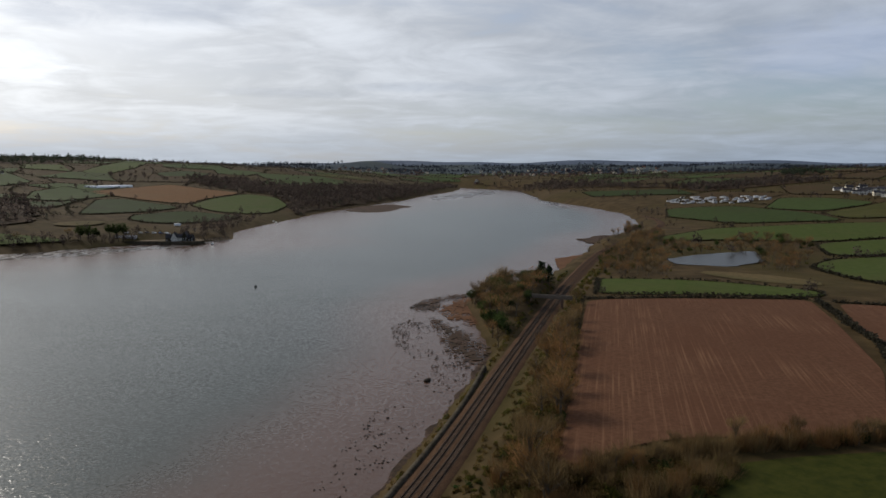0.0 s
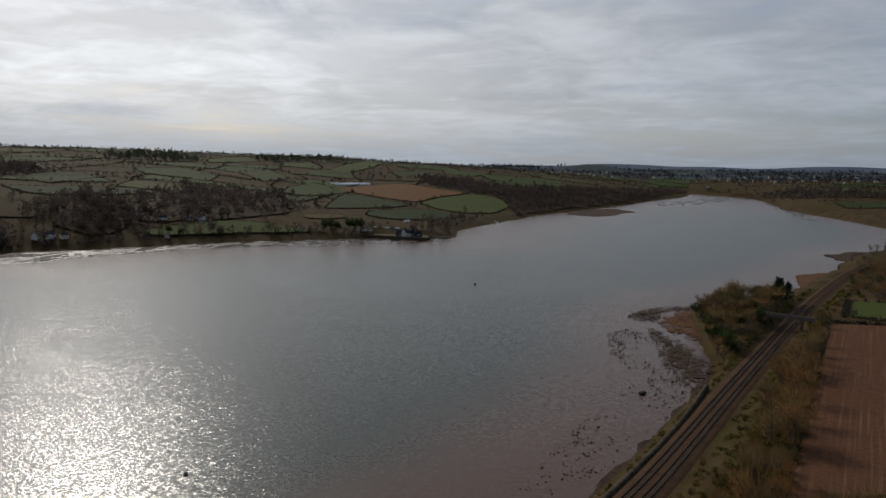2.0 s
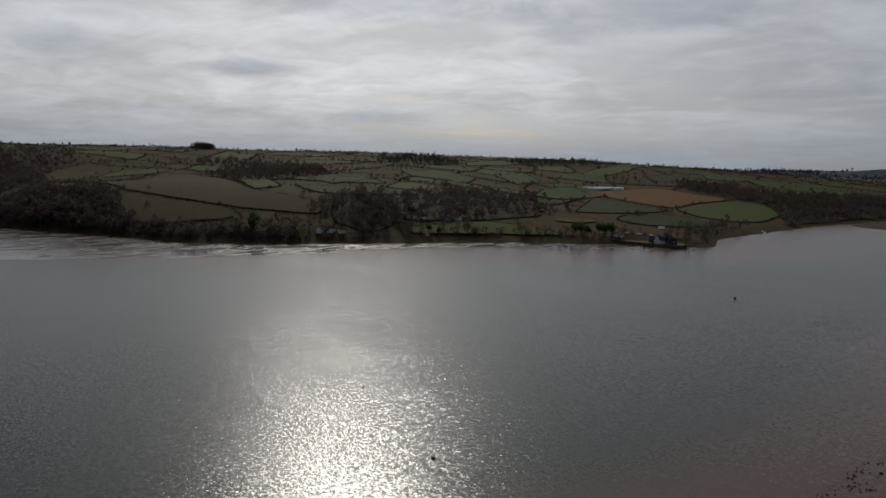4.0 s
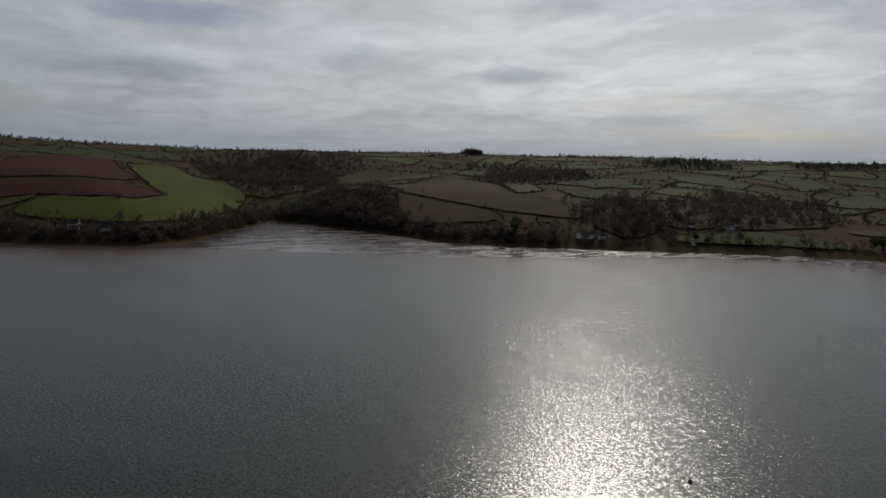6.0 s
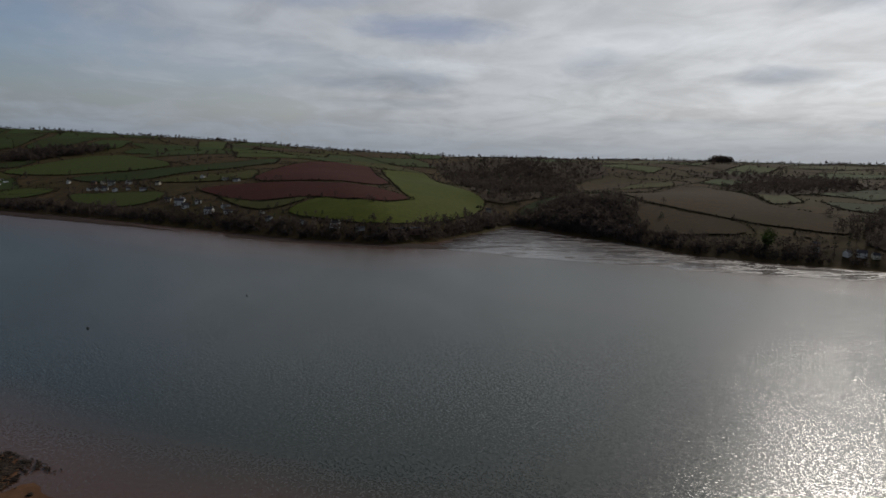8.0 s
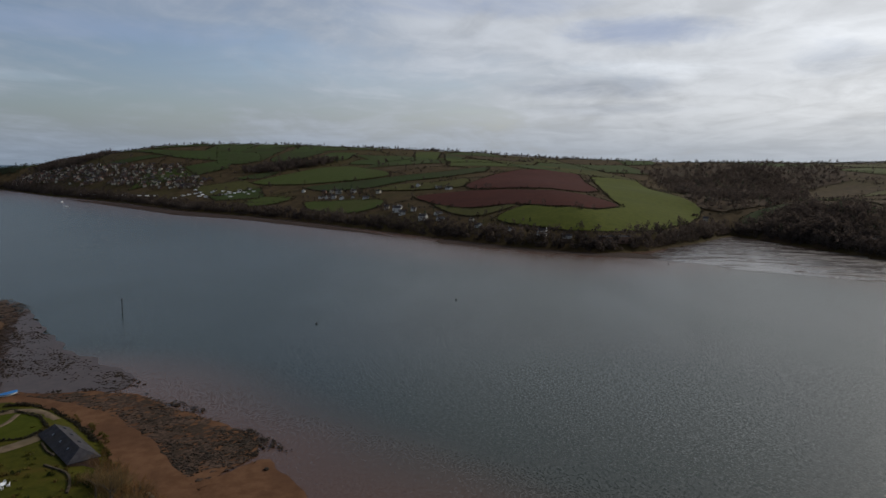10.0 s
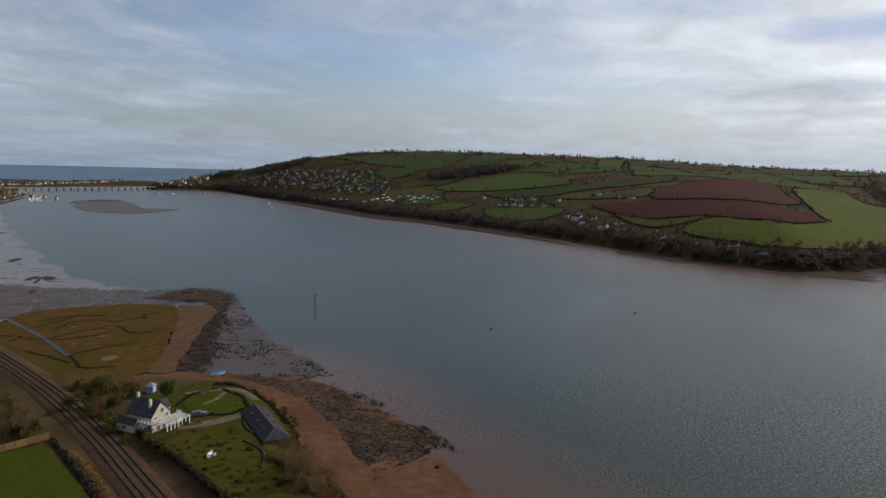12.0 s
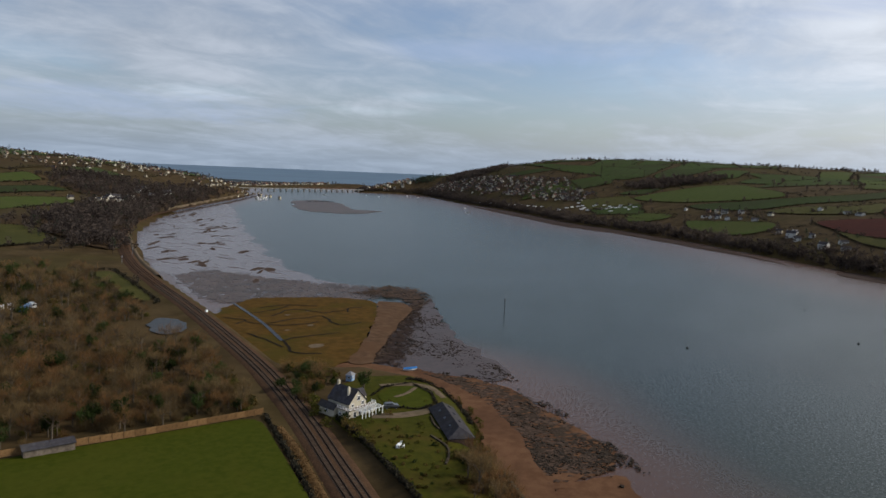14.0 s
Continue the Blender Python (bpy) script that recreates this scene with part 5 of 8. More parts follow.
def hill_trees():
    """Copses, wooded folds and single trees over the slopes, and a broken row of trees on the skyline."""
    rng = np.random.RandomState(506)
    a, r = np.radians(rng.uniform(-36, 160, 22000)), np.sqrt(rng.uniform(560 ** 2, 2750 ** 2, 22000))
    x, y = -np.sin(a) * r, np.cos(a) * r
    z = height(x, y)
    fold = wave_noise(x, y, 330, 5) + 0.6 * wave_noise(x, y, 130, 6)
    keep = (z > 5) & ((fold > 0.62) | (rng.uniform(size=len(x)) < 0.12)) & ~taken(x, y)
    x, y, z = x[keep], y[keep], z[keep]
    scatter_joined("hillside_trees", FARTHER, x, y, z, rng.uniform(0.45, 1.0, len(x)), rng, FAR_TWIG, "leafless copses and scattered trees over the hillsides", "trees")
    # skyline
    az = np.radians(np.arange(-34, 158, 0.035))
    far = np.linspace(900, 2750, 60)
    gx, gy = -np.sin(az)[:, None] * far, np.cos(az)[:, None] * far
    gz = height(gx.ravel(), gy.ravel()).reshape(gx.shape)
    best = ((gz - EYE[2]) / far).argmax(1)
    row = np.arange(len(az))
    x, y, z = gx[row, best], gy[row, best], gz[row, best]
    x, y = x + rng.normal(size=len(x)) * 12, y + rng.normal(size=len(x)) * 12
    clump = wave_noise(np.degrees(az) * 40, np.degrees(az) * 9, 90, 12)
    keep = (z > 20) & (clump + rng.normal(size=len(x)) * 0.25 > 0.1)
    x, y = x[keep], y[keep]
    scatter_joined("skyline_trees", FARTHER, x, y, height(x, y), rng.uniform(0.35, 0.7, len(x)) * rng.choice([0.7, 1.0, 1.2], len(x)), rng, FAR_TWIG, "broken row of trees along the hill crest", "trees")


def far_trees():
    """Woods and hedge trees over the hills beyond the head of the estuary, distance haze put into their blue colour."""
    rng = np.random.RandomState(507)
    a, r = np.radians(rng.uniform(-34, 30, 7500)), np.sqrt(rng.uniform(2600 ** 2, 3800 ** 2, 7500))
    x, y = -np.sin(a) * r, np.cos(a) * r
    z = height(x, y)
    keep = (z > 4) & (wave_noise(x, y, 420, 15) + 0.5 * wave_noise(x, y, 150, 16) > 0.15)
    x, y, z = x[keep], y[keep], z[keep]
    scatter_joined("far_woods", FARTHER, x, y, z, rng.uniform(0.9, 1.6, len(x)), rng, HAZED_WOOD, "distant woods over the low hills, haze in their blue-grey colour", "wood")


far_trees()
build_hedges()
hill_patchwork()
hill_trees()

# ---- foreshore, railway, marsh ----
def ribbon_mesh(name, line, profile, material, z=None, smooth=True):
    """A cross-section of (offset to the right, height) carried along a line."""
    p = np.array(line, float)
    d = np.gradient(p, axis=0)
    d /= np.linalg.norm(d, axis=1)[:, None] + 1e-9
    right = np.stack([d[:, 1], -d[:, 0]], 1)
    zz = height(p[:, 0], p[:, 1]) if z is None else np.full(len(p), z)
    k, verts = len(profile), []
    for q, r, h in zip(p, right, zz):
        verts += [(q[0] + r[0] * o, q[1] + r[1] * o, h + v) for o, v in profile]
    faces = [(i * k + j, i * k + j + 1, (i + 1) * k + j + 1, (i + 1) * k + j) for i in range(len(p) - 1) for j in range(k - 1)]
    me = mesh_from(name, verts, faces, (material,), smooth)
    return me


def shifted(line, offset):
    p = np.array(line, float)
    d = np.gradient(p, axis=0)
    d /= np.linalg.norm(d, axis=1)[:, None] + 1e-9
    return p + np.stack([d[:, 1], -d[:, 0]], 1) * offset


def bar(bm, a, b, wide, tall):
    """A straight bar from a to b with a rectangular section."""
    a, b = Vector(a), Vector(b)
    d = b - a
    m = Matrix.Translation((a + b) / 2) @ d.to_track_quat("Y", "Z").to_matrix().to_4x4() @ Matrix.Diagonal((wide, d.length, tall, 1))
    bmesh.ops.create_cube(bm, size=1.0, matrix=m)


def box(bm, x0, x1, y0, y1, z0, z1, bevel=0.0):
    made = bmesh.ops.create_cube(bm, size=1.0, matrix=Matrix.Translation(((x0 + x1) / 2, (y0 + y1) / 2, (z0 + z1) / 2)) @ Matrix.Diagonal((x1 - x0, y1 - y0, z1 - z0, 1)))
    if bevel:
        edges = list({e for v in made["verts"] for e in v.link_edges})
        bmesh.ops.bevel(bm, geom=edges, offset=bevel, segments=1, affect="EDGES")
    return made


def build_railway():
    line = smooth_line(RAIL_LINE, 5.0)
    rail_way = thing("railway", "double-track railway on brown ballast along the river bank", "railway", kind="structure")
    profile = [(-5.0, -0.5), (-3.9, 0.0), (-0.5, 0.03), (0.5, 0.03), (3.9, 0.0), (5.0, -0.5)]
    part("ballast", ribbon_mesh("ballast", line, profile, BALLAST, RAIL_Z), None, rail_way)
    rail = [(-0.10, 0.05), (-0.07, 0.24), (0.07, 0.24), (0.10, 0.05)]
    for centre in (-1.75, 1.75):
        for side in (-0.75, 0.75):
            part("rail", ribbon_mesh("rail", shifted(line, centre + side), rail, RAIL, RAIL_Z, smooth=False), None, rail_way, "rusty steel rail")
    near = line[np.hypot(line[:, 0], line[:, 1]) < 420]
    verts, faces, n = [], [], 0
    for centre in (-1.75, 1.75):
        p = resample([tuple(q) for q in shifted(near, centre)], 0.7, closed=False)
        d = np.gradient(p, axis=0)
        d /= np.linalg.norm(d, axis=1)[:, None] + 1e-9
        for q, u in zip(p, d):
            r = np.array([u[1], -u[0]])
            c = [q + r * a + u * b for a, b in ((-1.28, -0.13), (1.28, -0.13), (1.28, 0.13), (-1.28, 0.13))]
            verts += [(x, y, RAIL_Z - 0.05) for x, y in c] + [(x, y, RAIL_Z + 0.09) for x, y in c]
            faces += [tuple(n + i for i in f) for f in ((4, 5, 6, 7), (0, 1, 5, 4), (1, 2, 6, 5), (2, 3, 7, 6), (3, 0, 4, 7))]
            n += 8
    tagged(part("sleepers", mesh_from("sleepers", verts, faces, (SLEEPER,), False), None, rail_way), kind="stuff")
    wall = [q for q in NORTH_SHORE if -80 < q[1] < 245 and q[0] < 16 and q[0] > -140]
    wall = smooth_line(wall, 4.0)
    me = ribbon_mesh("sea_wall", shifted(wall, 0.6), [(-1.2, -0.5), (-1.0, 1.0), (0.2, 1.0), (1.9, -3.8)], WALL_STONE, RAIL_Z - 0.8)
    tagged(new("sea_wall", me), "worn stone sea wall below the railway bank", "sea wall", kind="structure")
    wall = smooth_line([q for q in NORTH_SHORE if -1400 < q[1] < -380 and q[0] < -245], 8.0)
    me = ribbon_mesh("sea_wall", wall, [(-2.2, -0.2), (-1.0, 0.8), (0.6, 0.8), (2.2, -3.6)], TRACK_SOIL, RAIL_Z - 0.9)
    tagged(new("sea_wall", me), "pale stone sea wall with a path on top", "sea wall", kind="structure")


def frayed(me, ring, material, seed):
    """The patch with a broken edge and bare gaps between the weed."""
    co = np.array([tuple(v.co) for v in me.vertices])
    faces = [tuple(p.vertices) for p in me.polygons]
    mid = np.array([co[list(f)].mean(0) for f in faces])
    x, y = mid[:, 0], mid[:, 1]
    rng = np.random.RandomState(seed)
    patchy = wave_noise(x, y, 17, seed) * 0.4 + wave_noise(x, y, 6, seed + 1) * 0.4 + rng.normal(size=len(x)) * 0.45
    keep = patchy * 1.15 + np.minimum(line_distance(x, y, ring, True) / 7.0, 1.0) > 0.50
    out = mesh_from(me.name, co, [f for f, k in zip(faces, keep) if k], (material,))
    bpy.data.meshes.remove(me)
    return out


def level_patch(name, ring, z, material, words, category, step=4.0, wobble=2.0, seed=1, ragged=False):
    me = sheet_mesh(name, ring, 1.5 if ragged or category == "weed bank" else step, 0, material, flat=z, wobble=wobble, seed=seed)
    if ragged or category == "weed bank":
        me = frayed(me, ring, material, seed)
    for v in me.vertices:
        v.co.z += 0.05 * math.sin(v.co.x * 0.21 + seed) * math.cos(v.co.y * 0.17)
    return tagged(new(name, me), words, category, kind="structure")


def build_foreshore():
    mud = "wet brown tidal mud at the water's edge"
    level_patch("mudflat", [(22, 272), (13, 256), (1, 203), (-11, 166), (-19, 140), (-32, 105), (-50, 68), (-74, 20), (-100, -20), (-120, -52), (-100, -40), (-64, 10), (-40, 65), (-14, 130), (4, 185), (17, 245)], 0.16, SHINGLE, mud, "mud", 3.0, 1.5, 3)
    level_patch("beach", [(-4, 359), (0, 376), (9, 390), (20, 396), (22, 360), (20, 330), (14, 318), (4, 332)], 0.30, SAND, "small reddish sand beach at the foot of wooded headland", "beach", 3.0, 1.0, 5, True)
    level_patch("weed_bank", [(-16, 358), (-12, 381), (3, 400), (22, 409), (24, 398), (8, 388), (0, 374), (-4, 352)], 0.42, SHINGLE, "dark weed-covered stones round the headland", "weed bank", 2.0, 0.8, 6)
    level_patch("weed_bank", [(-8, 343), (-2, 297), (4, 262), (13, 247), (22, 262), (17, 297), (5, 324)], 0.40, SHINGLE, "dark shingle bank strewn with weed", "weed bank", 2.0, 1.2, 7)
    level_patch("mudflat", [(-44, 1600), (8, 1793), (146, 2140), (147, 1921), (46, 1610), (-5, 1500)], 0.15, MUD, "mud bank showing in the upper river", "mud", 20, 14, 8)
    level_patch("mudflat", [(-163, 1148), (-148, 1278), (-92, 1359), (-61, 1286), (-87, 1154), (-129, 1109)], 0.15, SHINGLE, "dark mud bank off the wooded shore", "mud", 15, 9, 9)
    level_patch("mudflat", [(245, 2257), (261, 1859), (230, 1431), (209, 1208), (201, 1429), (216, 1854)], 0.15, MUD, "narrow mud bank along the river", "mud", 15, 9, 10)
    level_patch("islet", [(136, 712), (168, 756), (205, 760), (180, 690), (145, 676)], 0.5, SHINGLE, "low dark shingle point by the railway bend", "shingle", 5, 4, 11)
    level_patch("mudflat", [(88, 560), (117, 590), (150, 612), (112, 527), (84, 492)], 0.4, SAND, "small reddish cove beside the railway", "beach", 4, 2, 12)
    level_patch("mudflat", [(-545, 318), (-500, 360), (-466, 410), (-420, 480), (-366, 600), (-292, 612), (-240, 672), (-213, 702), (-222, 655), (-285, 575), (-366, 515), (-411, 428), (-435, 351), (-476, 273)], 0.12, MUD, "shining tidal mud along the far shore", "mud", 8, 5, 13)
    level_patch("mudflat", [(-597, 118), (-662, 150), (-756, 205), (-805, 260), (-729, 284), (-635, 322), (-547, 336), (-495, 375), (-472, 346), (-485, 279), (-507, 229), (-535, 182), (-569, 154)], 0.10, MUD, "shining mud of a small tidal creek mouth", "mud", 9, 6, 14)
    level_patch("mudflat", [(-690, -70), (-668, -47), (-630, 14), (-611, 54), (-604, 93), (-588, 130), (-600, 140), (-628, 120), (-640, 80), (-668, 20), (-725, -50)], 0.14, DARK_SHORE, "strip of brown mud below the far headland", "mud", 8, 3, 28)
    level_patch("shore_strip", [(-1340, -880), (-1210, -676), (-1040, -482), (-975, -368), (-878, -250), (-803, -172), (-715, -100), (-774, -165), (-835, -246), (-918, -352), (-966, -460), (-1131, -645)], 0.25, DARK_SHORE, "strip of dark shingle under the far bank", "shingle", 9, 3, 15)
    level_patch("salt_marsh", [(-221, -288), (-251, -303), (-276, -285), (-297, -262), (-293, -247), (-266, -223), (-221, -194), (-196, -175), (-180, -176), (-168, -192), (-180, -227), (-205, -275)], 0.95, MARSH, "flat brown and olive salt marsh cut by creeks", "marsh", 4, 2.0, 16)
    level_patch("sand_spit", [(-297, -250), (-304, -236), (-293, -222), (-258, -204), (-216, -180), (-197, -168), (-192, -176), (-229, -198), (-263, -222)], 1.05, SPIT, "sandy bank along the edge of salt marsh", "beach", 3, 1.0, 17)
    level_patch("weed_bank", [(-306, -282), (-346, -283), (-351, -261), (-330, -236), (-302, -222), (-278, -213), (-244, -195), (-205, -168), (-196, -171), (-225, -191), (-264, -214), (-298, -227), (-312, -245)], 0.6, SHINGLE, "dark weedy stone bank round the marsh point", "weed bank", 3, 1.5, 18)
    level_patch("weed_band", [(-199, -171), (-218, -184), (-258, -208), (-300, -234), (-316, -246), (-322, -236), (-300, -220), (-262, -196), (-224, -172), (-204, -158)], 0.5, DARK_SHORE, "dark wet weed band under the sand bank", "shingle", 3, 1.4, 29, True)
    level_patch("mudflat", [(-331, -240), (-278, -190), (-258, -170), (-238, -139), (-224, -121), (-214, -124), (-205, -139), (-198, -158), (-204, -174), (-243, -199), (-280, -218)], 0.14, STONY_MUD, "pale wet mud strewn with small stones", "mud", 4, 2.5, 19)
    level_patch("beach", [(-206, -158), (-209, -138), (-212, -123), (-207, -109), (-196, -89), (-183, -70), (-175, -62), (-164, -62), (-153, -65), (-145, -70), (-160, -84), (-178, -103), (-191, -121), (-196, -138)], 0.22, SAND, "wet reddish sand between the weedy stones", "beach", 3, 2.5, 27)
    level_patch("weed_bank", [(-206, -158), (-209, -138), (-212, -123), (-207, -109), (-196, -89), (-183, -70), (-175, -62), (-164, -62), (-153, -65), (-145, -70), (-160, -84), (-178, -103), (-191, -121), (-196, -138)], 0.32, SHINGLE, "dark shingle and weed bank below the beach", "weed bank", 3, 1.8, 20)
    level_patch("beach", [(-196, -178), (-203, -155), (-199, -133), (-190, -112), (-172, -91), (-156, -77), (-140, -62), (-118, -42), (-112, -52), (-131, -73), (-150, -88), (-170, -104), (-186, -124), (-192, -140), (-188, -165), (-184, -178)], 0.75, SAND, "curving beach of orange-red sand", "beach", 3, 0.8, 21)
    level_patch("beach", [(-147, -74), (-154, -65), (-168, -60), (-157, -49), (-135, -34), (-108, -30), (-112, -46), (-138, -66)], 0.12, SAND, "wet reddish sand running into the water", "beach", 3, 1.5, 22)
    level_patch("mudflat", [(-300, -262), (-270, -278), (-240, -300), (-238, -339), (-262, -395), (-318, -513), (-356, -599), (-412, -699), (-490, -807), (-604, -925), (-747, -1035), (-872, -1134), (-702, -877), (-508, -615), (-391, -452), (-344, -367), (-332, -312), (-332, -284)], 0.10, PALE_MUD, "wide pale mudflat in the curve of bay", "mud", 9, 6, 23)
    level_patch("weed_bank", [(-320, -258), (-292, -256), (-268, -276), (-244, -294), (-230, -310), (-246, -352), (-268, -402), (-304, -410), (-312, -357), (-322, -318), (-338, -284)], 0.2, BROWN_MUD, "brown weed and mud at the head of bay", "weed bank", 4, 3.5, 24)
    level_patch("sandbank", [(-1020, -1107), (-1124, -1133), (-1074, -1017), (-940, -850), (-960, -797), (-853, -758), (-818, -824), (-847, -901)], 0.3, BROWN_MUD, "low sandbank in the middle of the estuary", "sandbank", 14, 10, 25)
    level_patch("beach", [(-1615, -1790), (-1660, -1880), (-2180, -2060), (-1890, -1700), (-1700, -1720)], 0.6, SAND, "harbour beach beyond the bridge", "beach", 14, 8, 26)


def streaks():
    """Dark weed streaks on the bay's mud."""
    rng = np.random.RandomState(31)
    ring = [(-290, -330), (-262, -350), (-285, -420), (-340, -530), (-400, -660), (-520, -800), (-640, -900), (-560, -720), (-430, -530), (-360, -420), (-330, -340)]
    p = points_in(ring, 62, rng)
    verts, faces = [], []
    for x, y in p:
        near = math.hypot(x, y) < 620
        a, b, turn = rng.uniform(5, 17) * (1 if near else 1.3), rng.uniform(1.2, 4.5), radians(36 + rng.normal() * 14)
        n0, m = len(verts), 14
        verts.append((x, y, 0.36))
        for k in range(m):
            t = 2 * math.pi * k / m
            r = rng.uniform(0.55, 1.15)
            u, v = a * math.cos(t) * r, b * math.sin(t) * r
            verts.append((x + u * math.cos(turn) - v * math.sin(turn), y + u * math.sin(turn) + v * math.cos(turn), 0.16))
        faces += [(n0, n0 + 1 + k, n0 + 1 + (k + 1) % m) for k in range(m)]
    tagged(new("weed_streaks", mesh_from("weed_streaks", verts, faces, (SHINGLE,))), "dark streaks of weed across pale mud", "weed", kind="stuff")


def creeks():
    marsh = bpy.data.objects["salt_marsh"]
    main = smooth_line([(-236, -297), (-225, -271), (-214, -247), (-199, -219)], 3.0)
    part("creek", ribbon_mesh("creek", main, [(-0.9, 0.05), (-0.6, 0.02), (0.6, 0.02), (0.9, 0.05)], POND, 1.04), None, marsh, "narrow tidal creek with still water")
    for pts in ([(-211, -258), (-216, -249), (-232, -247), (-244, -244)], [(-228, -259), (-247, -264), (-253, -249), (-264, -244)], [(-199, -219), (-211, -218), (-226, -212)],
                [(-238, -278), (-251, -276), (-262, -262)], [(-198, -239), (-196, -226), (-192, -211)], [(-246, -242), (-238, -223), (-250, -220)], [(-199, -219), (-193, -208), (-190, -200), (-196, -192)],
                [(-214, -247), (-222, -238), (-236, -234)], [(-225, -271), (-240, -270), (-255, -274)], [(-262, -240), (-270, -247), (-278, -244)], [(-210, -272), (-214, -262), (-206, -256)]):
        line = smooth_line(pts, 1.6)
        line = line + np.stack([wave_noise(line[:, 0], line[:, 1], 12, 4), wave_noise(line[:, 0], line[:, 1], 12, 6)], 1) * 0.8
        part("creek", ribbon_mesh("creek", line, [(-0.55, 0.02), (0.0, -0.02), (0.55, 0.02)], CREEK, 1.06), None, marsh, "dark muddy marsh creek")


def marsh_pans():
    """Bare pale pans of dried mud in the marsh."""
    for x, y, a, b in ((-203, -203, 4.2, 1.5), (-228, -232, 2.4, 0.9), (-236, -256, 2.0, 0.8), (-214, -232, 1.6, 0.7), (-250, -256, 1.8, 0.6)):
        ring = [(x + a * math.cos(k * 0.7) * (1 + 0.2 * math.sin(k * 2.3)), y + b * 2 * math.sin(k * 0.7)) for k in range(9)]
        level_patch("marsh_pan", ring, 1.02, TRACK_SOIL, "pale bare pan of dried mud in the marsh", "mud", 0.8, 0.4, 40)


def rock_shape(rng):
    bm = bmesh.new()
    bmesh.ops.create_icosphere(bm, subdivisions=1, radius=1.0)
    for v in bm.verts:
        v.co *= rng.uniform(0.65, 1.2)
        v.co.z *= 0.55
    me = bpy.data.meshes.new("rock")
    bm.to_mesh(me)
    bm.free()
    me.materials.append(ROCK)
    return me


def strew_rocks():
    rng = np.random.RandomState(15)
    shapes = [rock_shape(rng) for _ in range(6)]
    flat = [(np.array([tuple(v.co) for v in me.vertices]), [tuple(p.vertices) for p in me.polygons]) for me in shapes]
    zones = [([(22, 262), (12, 254), (0, 203), (-14, 166), (-24, 135), (-36, 120), (-24, 190), (-12, 240), (2, 262)], 420, 0.12), ([(-10, 345), (-24, 320), (-18, 270), (0, 245), (16, 247), (20, 262), (5, 324)], 900, 0.3), ([(-18, 362), (-12, 384), (5, 402), (24, 410), (22, 402), (4, 392), (-8, 376), (-12, 350)], 600, 0.35),
             ([(-331, -238), (-278, -190), (-256, -172), (-236, -139), (-219, -116), (-205, -139), (-203, -172), (-280, -216)], 1700, 0.15),
             ([(-206, -158), (-216, -129), (-209, -103), (-194, -81), (-173, -53), (-145, -66), (-160, -84), (-191, -121), (-196, -138)], 2600, 0.3),
             ([(-199, -171), (-258, -208), (-316, -246), (-300, -216), (-224, -168), (-204, -158)], 500, 0.5),
             ([(-310, -280), (-346, -283), (-351, -261), (-330, -234), (-302, -224), (-278, -213), (-298, -227)], 420, 0.5),
             ([(-500, 360), (-420, 480), (-366, 595), (-300, 605), (-366, 515), (-435, 351)], 70, 0.15)]
    verts, faces, n = [], [], 0
    for ring, count, z in zones:
        p = points_in(ring, count * 4, rng)
        drift = wave_noise(p[:, 0], p[:, 1], 34, 51) + 0.7 * wave_noise(p[:, 0], p[:, 1], 11, 52) + rng.normal(size=len(p)) * 0.45
        p = p[np.argsort(-drift)[:count]]
        for x, y in p:
            v, f = flat[rng.randint(6)]
            s, a = (rng.uniform(0.08, 0.24) if y > 100 else rng.uniform(0.12, 0.34)) * (1.8 if rng.uniform() < 0.12 else 1), rng.uniform(0, 6.28)
            if y > 345 and x < -290:
                s *= 3
            verts.append(np.stack([(v[:, 0] * math.cos(a) * 1.6 - v[:, 1] * math.sin(a)) * s + x, (v[:, 0] * math.sin(a) * 1.6 + v[:, 1] * math.cos(a)) * s + y, v[:, 2] * s + z], 1))
            faces += [tuple(i + n for i in q) for q in f]
            n += len(v)
    tagged(new("stones", mesh_from("stones", np.vstack(verts), faces, (ROCK,), False)), "dark weedy stones strewn over the foreshore", "stones", kind="stuff")
    for x, y, s in ((-5.4, 236.7, 1.6), (-4.6, 238.0, 1.1), (14, 372, 1.4), (-168, -62, 0.9), (-160, -56, 0.8), (19, 262, 1.2), (17, 268, 1.0)):
        ob = new("rock", shapes[rng.randint(6)])
        ob.matrix_basis = Matrix.LocRotScale((x, y, 0.25), Euler((0, 0, rng.uniform(0, 6))), (s, s, s))
        tagged(ob, "single dark weedy rock on the foreshore", "rock", "rocks of the foreshore")


build_railway()
build_foreshore()
streaks()
creeks()
marsh_pans()
strew_rocks()
for ring, title, z in (([(-170, -271), (-182, -281), (-186, -267), (-177, -252), (-169, -247), (-163, -253)], "pond", max(height(np.array([-169., -185, -190, -178, -167, -160]), np.array([-274., -287, -268, -247, -241, -249]))) + 0.12),
                       ([(160, 500), (193, 528), (245, 552), (228, 492), (190, 462), (158, 474)], "pond", max(height(np.array([160., 193, 245, 228, 190, 158]), np.array([500., 528, 552, 492, 462, 474]))) + 0.12)):
    me = sheet_mesh(title, ring, 3.0, 0, POND, flat=float(z), wobble=1.2, seed=4)
    tagged(new(title, me), "small still pond among brown scrub", "pond", kind="structure")

